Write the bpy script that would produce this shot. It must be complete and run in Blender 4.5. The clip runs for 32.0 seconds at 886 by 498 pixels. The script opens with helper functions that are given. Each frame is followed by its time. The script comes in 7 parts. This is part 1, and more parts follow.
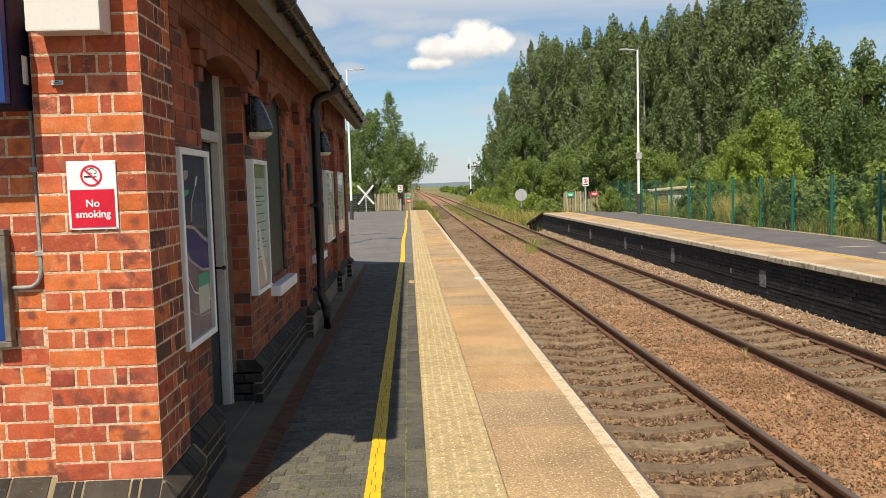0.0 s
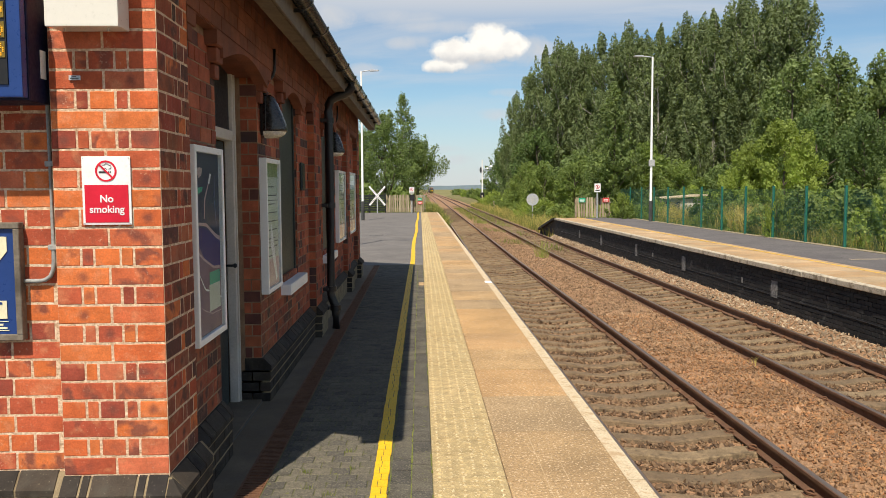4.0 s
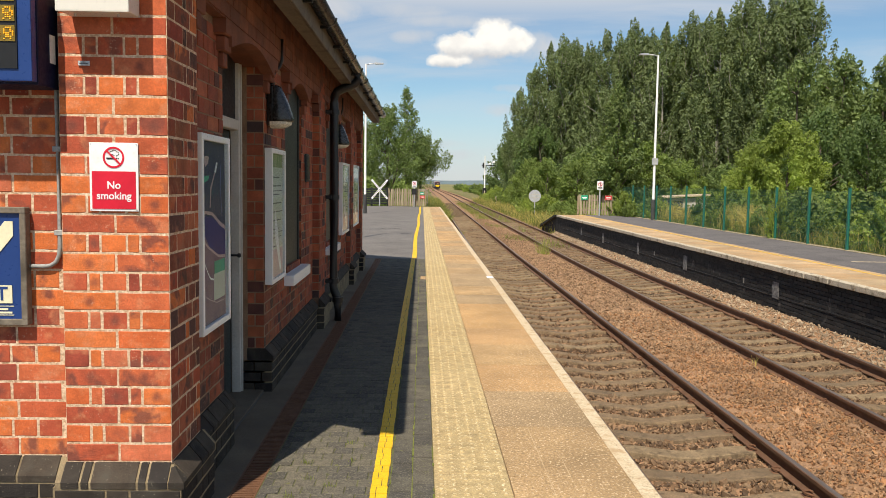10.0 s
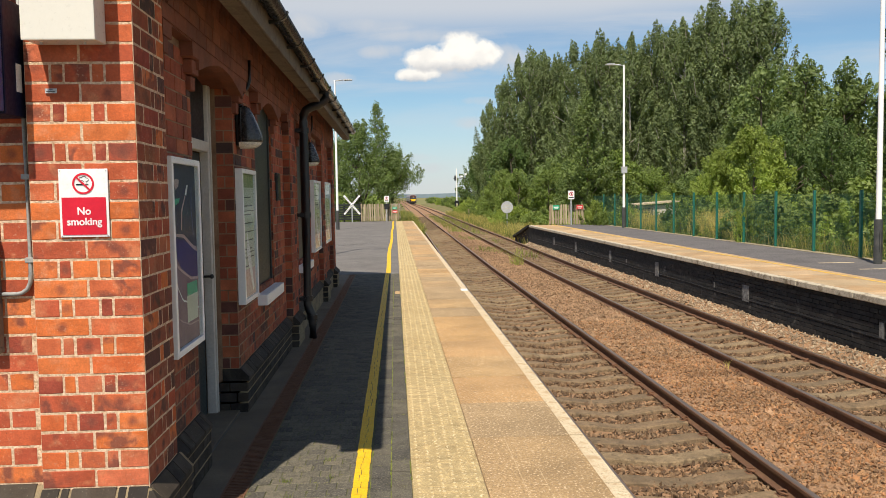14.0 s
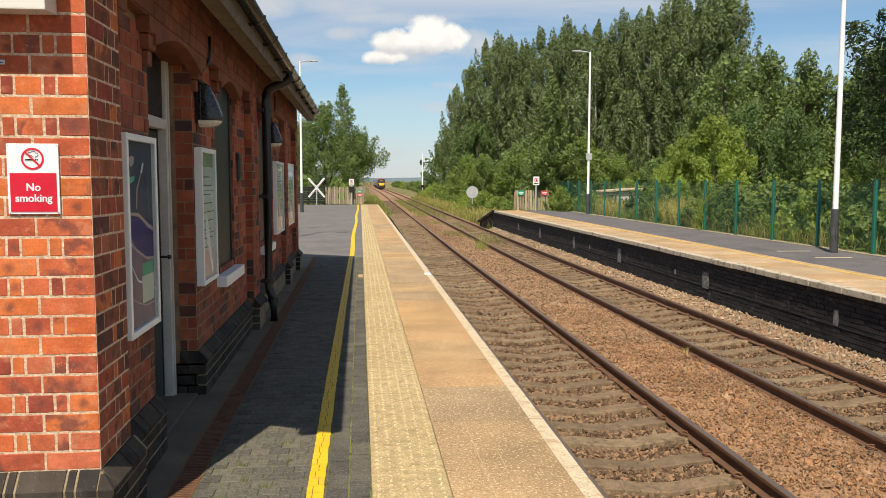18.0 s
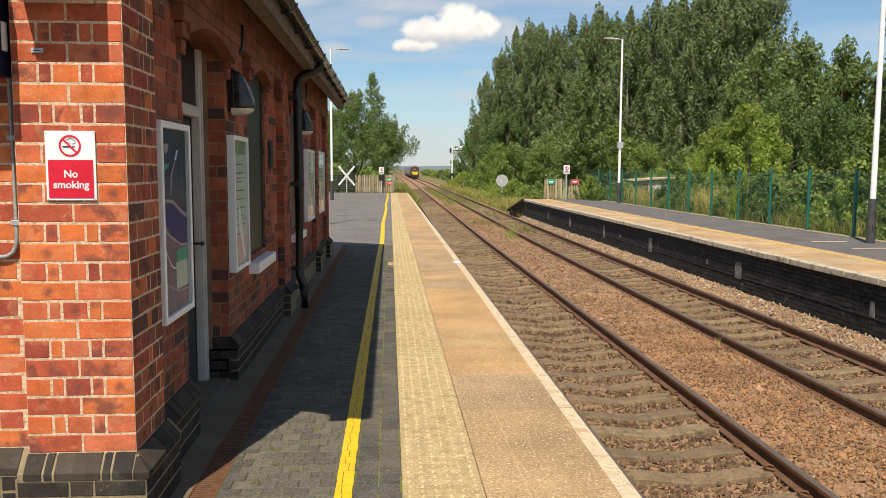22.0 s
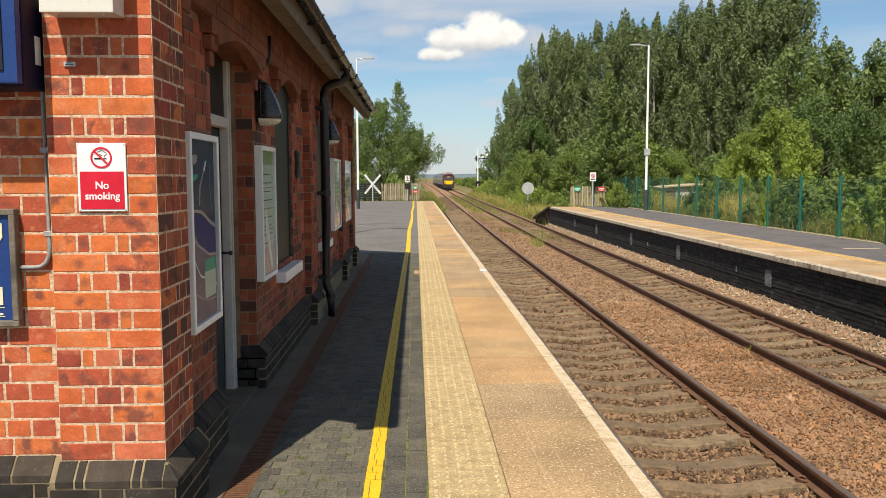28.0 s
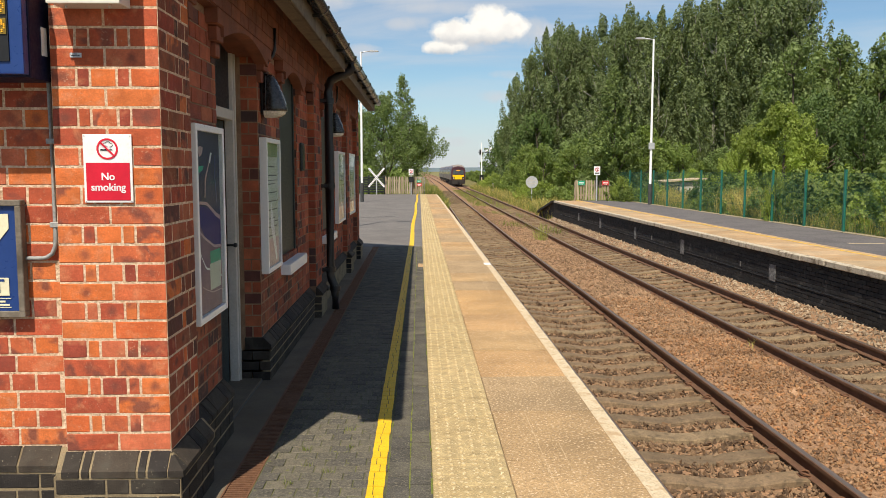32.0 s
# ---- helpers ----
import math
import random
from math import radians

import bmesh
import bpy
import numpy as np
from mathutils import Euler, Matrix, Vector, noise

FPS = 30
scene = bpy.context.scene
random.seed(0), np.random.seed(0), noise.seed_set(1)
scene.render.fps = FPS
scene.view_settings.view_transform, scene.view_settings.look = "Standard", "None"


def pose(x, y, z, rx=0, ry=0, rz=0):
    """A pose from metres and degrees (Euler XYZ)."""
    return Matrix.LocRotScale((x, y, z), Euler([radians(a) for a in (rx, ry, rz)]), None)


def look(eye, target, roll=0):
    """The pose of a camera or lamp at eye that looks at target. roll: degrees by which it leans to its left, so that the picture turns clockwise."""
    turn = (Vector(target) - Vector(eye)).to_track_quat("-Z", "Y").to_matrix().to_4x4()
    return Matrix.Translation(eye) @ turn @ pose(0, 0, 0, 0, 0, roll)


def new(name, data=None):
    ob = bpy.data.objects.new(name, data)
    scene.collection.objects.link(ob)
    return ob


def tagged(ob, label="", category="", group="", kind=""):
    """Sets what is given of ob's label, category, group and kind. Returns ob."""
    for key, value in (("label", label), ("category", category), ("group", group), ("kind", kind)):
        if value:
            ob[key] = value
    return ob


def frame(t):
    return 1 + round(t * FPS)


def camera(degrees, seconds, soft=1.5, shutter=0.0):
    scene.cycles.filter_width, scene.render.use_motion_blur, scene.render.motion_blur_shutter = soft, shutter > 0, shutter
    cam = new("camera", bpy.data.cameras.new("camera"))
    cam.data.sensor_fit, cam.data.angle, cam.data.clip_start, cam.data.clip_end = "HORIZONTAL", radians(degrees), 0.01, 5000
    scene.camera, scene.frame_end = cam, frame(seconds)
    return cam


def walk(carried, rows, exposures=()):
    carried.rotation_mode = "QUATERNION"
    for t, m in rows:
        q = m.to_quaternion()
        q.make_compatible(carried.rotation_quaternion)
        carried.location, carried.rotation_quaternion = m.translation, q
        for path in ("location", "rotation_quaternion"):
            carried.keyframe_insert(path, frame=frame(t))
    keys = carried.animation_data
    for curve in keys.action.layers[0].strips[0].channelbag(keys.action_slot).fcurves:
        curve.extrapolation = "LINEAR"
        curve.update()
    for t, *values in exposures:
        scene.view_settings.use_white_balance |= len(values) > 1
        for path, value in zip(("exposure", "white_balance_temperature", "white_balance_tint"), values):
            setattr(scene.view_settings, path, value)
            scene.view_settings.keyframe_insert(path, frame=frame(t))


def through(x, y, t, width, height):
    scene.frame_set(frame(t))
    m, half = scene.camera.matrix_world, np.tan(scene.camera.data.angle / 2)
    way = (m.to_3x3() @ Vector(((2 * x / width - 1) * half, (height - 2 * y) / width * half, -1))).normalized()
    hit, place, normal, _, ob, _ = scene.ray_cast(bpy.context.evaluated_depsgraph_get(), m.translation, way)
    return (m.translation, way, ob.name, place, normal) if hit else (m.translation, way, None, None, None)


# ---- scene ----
cam = camera(57.0, 32.0, soft=0.85)
# seconds, eye, tilt, roll and heading in degrees
ROWS = [
    (0.0, 0.008, 0.009, 1.599, 85.579, 1.573, -2.416),
    (0.5, 0.011, 0.001, 1.602, 85.792, 1.529, -2.155),
    (1.0, 0.006, -0.002, 1.605, 85.946, 0.975, -1.855),
    (1.5, 0.001, -0.003, 1.604, 86.018, 0.611, -1.711),
    (2.0, 0.005, 0.000, 1.605, 86.062, 0.850, -1.816),
    (2.5, 0.006, -0.001, 1.607, 86.199, 0.874, -1.764),
    (3.0, 0.007, 0.008, 1.602, 86.084, 0.501, -1.636),
    (3.5, 0.003, 0.016, 1.600, 85.749, 0.294, -1.611),
    (5.5, 0.000, 0.008, 1.606, 86.108, 0.308, -1.617),
    (6.0, -0.005, 0.006, 1.607, 86.307, 0.116, -1.581),
    (6.5, -0.003, -0.000, 1.609, 86.571, 0.263, -1.817),
    (7.0, -0.006, 0.001, 1.609, 86.530, 0.191, -1.992),
    (7.5, -0.015, 0.003, 1.602, 86.194, -0.324, -1.806),
    (8.0, -0.016, 0.004, 1.601, 86.023, -0.458, -1.689),
    (8.5, -0.009, 0.007, 1.595, 85.755, -0.625, -2.096),
    (9.0, -0.010, 0.013, 1.594, 85.415, -0.718, -2.536),
    (9.5, -0.017, 0.015, 1.592, 85.383, -0.909, -2.075),
    (10.0, -0.023, 0.021, 1.593, 85.411, -0.830, -1.461),
    (10.5, -0.021, 0.023, 1.596, 85.519, -0.208, -1.468),
    (11.0, -0.014, 0.022, 1.598, 85.778, 0.535, -1.658),
    (11.5, -0.012, 0.019, 1.601, 86.003, 0.722, -1.525),
    (12.0, -0.014, 0.007, 1.601, 86.146, 0.574, -1.156),
    (12.5, -0.015, -0.006, 1.603, 86.380, 0.457, -1.279),
    (13.0, -0.016, -0.024, 1.603, 86.460, 0.264, -1.755),
    (13.5, -0.017, -0.035, 1.603, 86.346, 0.547, -2.468),
    (14.0, -0.009, -0.036, 1.605, 86.344, 0.811, -3.390),
    (14.5, 0.006, -0.034, 1.606, 86.611, 0.672, -4.931),
    (15.0, 0.010, -0.034, 1.603, 86.522, 0.072, -6.586),
    (15.5, 0.012, -0.032, 1.601, 86.238, -0.126, -7.499),
    (17.5, 0.013, -0.017, 1.595, 85.671, -0.092, -6.450),
    (18.0, 0.012, -0.004, 1.593, 85.241, -0.057, -5.790),
    (18.5, 0.016, -0.009, 1.596, 85.126, 0.279, -5.242),
    (19.0, 0.019, -0.004, 1.593, 85.040, 0.506, -4.664),
    (19.5, 0.018, 0.002, 1.591, 84.854, 0.499, -4.040),
    (20.0, 0.016, 0.010, 1.590, 84.653, 0.383, -3.863),
    (20.5, 0.012, 0.014, 1.587, 84.425, 0.252, -3.804),
    (21.0, 0.013, 0.005, 1.591, 84.417, 0.260, -3.787),
    (21.5, 0.010, 0.001, 1.592, 84.473, 0.095, -3.809),
    (22.0, 0.004, -0.001, 1.590, 84.428, -0.194, -3.722),
    (22.5, 0.004, 0.001, 1.589, 84.478, -0.163, -3.558),
    (23.0, 0.004, 0.001, 1.592, 84.529, -0.001, -3.370),
    (23.5, 0.008, 0.009, 1.591, 84.504, 0.201, -3.315),
    (24.0, 0.005, 0.016, 1.590, 84.463, 0.092, -3.232),
    (24.5, 0.001, 0.015, 1.587, 84.347, -0.131, -2.982),
    (25.0, 0.001, 0.020, 1.587, 84.233, -0.096, -2.704),
    (25.5, 0.003, 0.016, 1.591, 84.327, 0.125, -2.538),
    (27.5, -0.005, 0.001, 1.594, 84.829, -0.298, -2.036),
    (28.0, 0.003, -0.001, 1.596, 84.983, 0.145, -1.924),
    (28.5, 0.004, -0.001, 1.595, 85.083, 0.329, -1.656),
    (29.0, -0.002, -0.004, 1.594, 84.998, -0.104, -1.498),
    (29.5, -0.005, -0.007, 1.594, 84.900, -0.307, -1.480),
    (30.0, -0.004, -0.010, 1.594, 84.814, -0.095, -1.602),
    (30.5, 0.004, -0.006, 1.592, 84.833, 0.235, -1.816),
    (31.0, 0.000, -0.001, 1.593, 84.783, 0.136, -1.834),
    (31.5, -0.002, -0.003, 1.593, 84.630, -0.068, -1.710),
    (32.0, -0.005, -0.002, 1.591, 84.533, -0.043, -1.664),
]
walk(cam, [(t, pose(x, y, z, rx, ry, rz)) for t, x, y, z, rx, ry, rz in ROWS],
     exposures=[(0.0, 0.33, 7050, 10), (32.0, 0.33, 7050, 10)])

# ---- light ----
SUN_EL = radians(56.0)
SUN_AZ = (-0.31, -0.95)          # where the sun stands, on the plan
to_sun = Vector((SUN_AZ[0] * math.cos(SUN_EL), SUN_AZ[1] * math.cos(SUN_EL), math.sin(SUN_EL))).normalized()
sun = new("sun", bpy.data.lights.new("sun", "SUN"))
sun.data.energy, sun.data.angle, sun.data.color = 4.8, radians(0.53), (1.0, 0.94, 0.84)
sun.matrix_world = look(to_sun * 50, (0, 0, 0))


def build_world():
    w = bpy.data.worlds.new("sky")
    w.use_nodes = True
    scene.world = w
    nt = w.node_tree
    nt.nodes.clear()
    N, L = nt.nodes.new, nt.links.new
    out, bg = N("ShaderNodeOutputWorld"), N("ShaderNodeBackground")
    sky = N("ShaderNodeTexSky")
    sky.sky_type, sky.sun_disc = "NISHITA", False
    sky.sun_elevation, sky.sun_rotation = SUN_EL, math.atan2(SUN_AZ[0], SUN_AZ[1])
    sky.air_density, sky.dust_density, sky.ozone_density = 1.0, 0.15, 2.5
    co = N("ShaderNodeTexCoord")
    sep = N("ShaderNodeSeparateXYZ")
    L(co.outputs["Generated"], sep.inputs[0])

    def math_node(op, a, b=None, clamp=False):
        n = N("ShaderNodeMath")
        n.operation, n.use_clamp = op, clamp
        for i, v in enumerate((a, b)):
            if v is None:
                continue
            if isinstance(v, (int, float)):
                n.inputs[i].default_value = v
            else:
                L(v, n.inputs[i])
        return n.outputs[0]

    def noise(vec, scale, detail, rough, distort=0.0):
        n = N("ShaderNodeTexNoise")
        n.inputs["Scale"].default_value, n.inputs["Detail"].default_value = scale, detail
        n.inputs["Roughness"].default_value, n.inputs["Distortion"].default_value = rough, distort
        L(vec, n.inputs["Vector"])
        return n.outputs[0]

    def ease(value, lo, hi, a=0.0, b=1.0):
        n = N("ShaderNodeMapRange")
        n.interpolation_type = "SMOOTHSTEP"
        for i, q in ((1, lo), (2, hi), (3, a), (4, b)):
            n.inputs[i].default_value = q
        L(value, n.inputs[0])
        return n.outputs[0]

    def blend(fac, a, b):
        n = N("ShaderNodeMix")
        n.data_type = "RGBA"
        for i, q in ((0, fac), (6, a), (7, b)):
            if isinstance(q, tuple):
                n.inputs[i].default_value = (*q, 1)
            else:
                L(q, n.inputs[i])
        return n.outputs[2]

    # high thin sheet: directions cast on a plane above, drawn out across the line of sight
    zz = math_node("MAXIMUM", math_node("ADD", sep.outputs[2], 0.10), 0.03)
    comb = N("ShaderNodeCombineXYZ")
    L(math_node("MULTIPLY", math_node("DIVIDE", sep.outputs[0], zz), 0.55), comb.inputs[0])
    L(math_node("DIVIDE", sep.outputs[1], zz), comb.inputs[1])
    veil = ease(noise(comb.outputs[0], 0.9, 9, 0.58, 0.5), 0.40, 0.68)
    veil = math_node("MULTIPLY", veil, ease(sep.outputs[2], 0.05, 0.22, 0.15, 0.7))
    high = math_node("MULTIPLY", ease(noise(comb.outputs[0], 0.5, 5, 0.5, 0.3), 0.33, 0.55), ease(sep.outputs[2], 0.175, 0.225, 0.0, 0.8))
    veil = math_node("MULTIPLY", math_node("MAXIMUM", veil, high), ease(sep.outputs[2], 0.27, 0.45, 1.0, 0.30))    # thinner overhead

    # single fair-weather clouds: centre as tangent of heading and height, half sizes, thickness
    az = math_node("DIVIDE", sep.outputs[0], math_node("MAXIMUM", sep.outputs[1], 0.05))
    el = math_node("DIVIDE", sep.outputs[2], math_node("MAXIMUM", sep.outputs[1], 0.05))
    pv = N("ShaderNodeCombineXYZ")
    L(az, pv.inputs[0]), L(el, pv.inputs[1])
    lump = math_node("MULTIPLY", math_node("SUBTRACT", noise(pv.outputs[0], 55, 6, 0.55, 0.2), 0.5), 1.5)
    fray = math_node("MULTIPLY", math_node("SUBTRACT", noise(pv.outputs[0], 24, 7, 0.6, 0.4), 0.5), 2.6)
    ahead = math_node("GREATER_THAN", sep.outputs[1], 0.1)

    def puffs(rows, rough_edge, gain):
        total = None
        for ca, ce, ra, re, amount in rows:
            da = math_node("POWER", math_node("ABSOLUTE", math_node("DIVIDE", math_node("SUBTRACT", az, ca), ra)), 2)
            de = math_node("POWER", math_node("ABSOLUTE", math_node("DIVIDE", math_node("SUBTRACT", el, ce), re)), 2)
            m = math_node("ADD", math_node("SUBTRACT", 1.0, math_node("ADD", da, de)), rough_edge)
            m = math_node("MULTIPLY", math_node("MULTIPLY", m, gain, clamp=True), amount)
            total = m if total is None else math_node("MAXIMUM", total, m)
        return math_node("MULTIPLY", total, ahead)

    heap = puffs(((0.085, 0.1765, 0.033, 0.024, 1.0), (0.107, 0.173, 0.027, 0.020, 1.0), (0.045, 0.1665, 0.036, 0.017, 1.0),
                  (0.070, 0.163, 0.050, 0.014, 0.95)), lump, 1.7)
    low_heap = puffs(((0.0276, 0.1475, 0.025, 0.010, 0.95), (0.042, 0.1505, 0.018, 0.009, 0.9)), lump, 1.7)
    wisp = puffs(((0.125, 0.165, 0.05, 0.020, 0.85), (0.155, 0.160, 0.05, 0.016, 0.6), (0.075, 0.150, 0.06, 0.010, 0.6), (-0.0126, 0.1758, 0.036, 0.009, 0.65),
                  (0.0918, 0.0907, 0.022, 0.009, 0.6), (0.108, 0.1163, 0.024, 0.006, 0.45), (0.044, 0.0362, 0.030, 0.007, 0.5), (-0.1067, 0.205, 0.036, 0.017, 0.85),
                  (-0.0681, 0.1439, 0.026, 0.008, 0.6), (0.032, 0.0484, 0.03, 0.006, 0.4), (0.03, 0.195, 0.10, 0.008, 0.5), (-0.02, 0.205, 0.06, 0.010, 0.5)), fray, 0.9)
    # shaded undersides of the heap, bright tops
    wave = math_node("MULTIPLY", lump, 0.008)
    under = ease(math_node("ADD", el, wave), 0.148, 0.170)
    under_low = ease(math_node("ADD", el, wave), 0.138, 0.150)
    puff = ease(noise(pv.outputs[0], 42, 5, 0.5), 0.35, 0.6, 0.75, 1.0)
    tint = blend(math_node("MULTIPLY", under, puff), (5.0, 5.3, 5.9), (9.4, 9.4, 9.3))
    deep = N("ShaderNodeMix")
    deep.data_type, deep.blend_type = "RGBA", "MULTIPLY"
    deep.inputs[0].default_value, deep.inputs[7].default_value = 1.0, (0.77, 0.93, 1.04, 1)
    L(sky.outputs[0], deep.inputs[6])
    air = blend(ease(sep.outputs[2], 0.0, 0.12, 0.60, 0.0), deep.outputs[2], (4.9, 5.4, 6.9))    # pale air low over the horizon
    air = blend(veil, air, (5.9, 6.3, 7.0))
    air = blend(wisp, air, (5.6, 6.0, 6.7))
    tint_low = blend(under_low, (5.4, 5.7, 6.2), (9.0, 9.0, 8.9))
    L(blend(heap, blend(low_heap, air, tint_low), tint), bg.inputs[0])
    bg.inputs[1].default_value = 0.089
    L(bg.outputs[0], out.inputs[0])


build_world()

# ---- materials ----
def nodes_of(name):
    m = bpy.data.materials.new(name)
    m.use_nodes = True
    nt = m.node_tree
    return m, nt, nt.nodes["Principled BSDF"]


def ramp_of(nt, stops, constant=False):
    r = nt.nodes.new("ShaderNodeValToRGB")
    r.color_ramp.interpolation = "CONSTANT" if constant else "LINEAR"
    el = r.color_ramp.elements
    while len(el) < len(stops):
        el.new(0.5)
    for e, (p, c) in zip(el, stops):
        e.position, e.color = p, (*c, 1)
    return r


def mixed(nt, fac, a, b, kind="MIX"):
    n = nt.nodes.new("ShaderNodeMix")
    n.data_type, n.blend_type = "RGBA", kind
    for i, v in ((0, fac), (6, a), (7, b)):
        if isinstance(v, (int, float)):
            n.inputs[i].default_value = v
        elif isinstance(v, tuple):
            n.inputs[i].default_value = (*v, 1)
        else:
            nt.links.new(v, n.inputs[i])
    return n.outputs[2]


def noise_of(nt, where, scale, detail=4, rough=0.55, distort=0.0):
    n = nt.nodes.new("ShaderNodeTexNoise")
    n.inputs["Scale"].default_value, n.inputs["Detail"].default_value = scale, detail
    n.inputs["Roughness"].default_value, n.inputs["Distortion"].default_value = rough, distort
    nt.links.new(where, n.inputs["Vector"])
    return n.outputs[0]


def spread(nt, value, lo, hi, a=0.0, b=1.0):
    n = nt.nodes.new("ShaderNodeMapRange")
    for i, v in ((1, lo), (2, hi), (3, a), (4, b)):
        n.inputs[i].default_value = v
    nt.links.new(value, n.inputs[0])
    return n.outputs[0]


def mat(name, colours, scale=18.0, rough=0.85, bump=0.3, bump_scale=120.0, metal=0.0, chance="", stain=None, fine=0.25, local=False, stretch=None, spec=0.4, fleck=None, streak=None):
    """A surface: colours run over a broad noise (or over each piece's own chance), a fine grain, one stain, a relief."""
    m, nt, b = nodes_of(name)
    if local:
        where = nt.nodes.new("ShaderNodeTexCoord").outputs["Object"]
    else:
        where = nt.nodes.new("ShaderNodeNewGeometry").outputs["Position"]
    if stretch:
        mp = nt.nodes.new("ShaderNodeMapping")
        mp.inputs["Scale"].default_value = stretch
        nt.links.new(where, mp.inputs[0])
        where = mp.outputs[0]
    n = len(colours)
    if chance:
        src = nt.nodes.new("ShaderNodeObjectInfo").outputs["Random"] if chance == "object" else nt.nodes.new("ShaderNodeNewGeometry").outputs["Random Per Island"]
        r = ramp_of(nt, [(i / n, c) for i, c in enumerate(colours)], True)
        nt.links.new(src, r.inputs[0])
        broad = spread(nt, noise_of(nt, where, scale), 0.3, 0.7, 0.72, 1.22)
        col = mixed(nt, 1.0, r.outputs[0], broad, "MULTIPLY")
    else:
        r = ramp_of(nt, [(0.3 + 0.4 * i / max(1, n - 1), c) for i, c in enumerate(colours)])
        nt.links.new(noise_of(nt, where, scale, 6, 0.6, 0.3), r.inputs[0])
        col = r.outputs[0]
    grain = noise_of(nt, where, bump_scale, 5, 0.65)
    g = spread(nt, grain, 0.3, 0.7, 1 - fine, 1 + fine)
    col = mixed(nt, 1.0, col, g, "MULTIPLY")
    if stain:
        colour, s_scale, lo, hi = stain
        k = spread(nt, noise_of(nt, where, s_scale, 5, 0.65, 0.5), lo, hi)
        col = mixed(nt, k, col, colour)
    if fleck:
        colour, s_scale, lo, hi = fleck
        k = spread(nt, noise_of(nt, where, s_scale, 3, 0.6), lo, hi)
        col = mixed(nt, k, col, colour)
    if streak:
        colour, drawn, s_scale, lo, hi = streak
        mp = nt.nodes.new("ShaderNodeMapping")
        mp.inputs["Scale"].default_value = drawn
        nt.links.new(where, mp.inputs[0])
        col = mixed(nt, spread(nt, noise_of(nt, mp.outputs[0], s_scale, 3, 0.6), lo, hi), col, colour)
    nt.links.new(col, b.inputs["Base Color"])
    b.inputs["Metallic"].default_value = metal
    b.inputs["Specular IOR Level"].default_value = spec
    nt.links.new(spread(nt, grain, 0.3, 0.7, max(0.03, rough - 0.12), min(1, rough + 0.1)), b.inputs["Roughness"])
    if bump:
        bp = nt.nodes.new("ShaderNodeBump")
        bp.inputs["Strength"].default_value, bp.inputs["Distance"].default_value = bump, 0.01
        nt.links.new(grain, bp.inputs["Height"])
        nt.links.new(bp.outputs[0], b.inputs["Normal"])
    return m


def plain(name, c, rough=0.5, metal=0.0, local=False, spec=0.4):
    return mat(name, [tuple(x * 0.88 for x in c), c, tuple(min(1, x * 1.08) for x in c)], 6, rough, 0.05, 60, metal, fine=0.06, local=local, spec=spec)


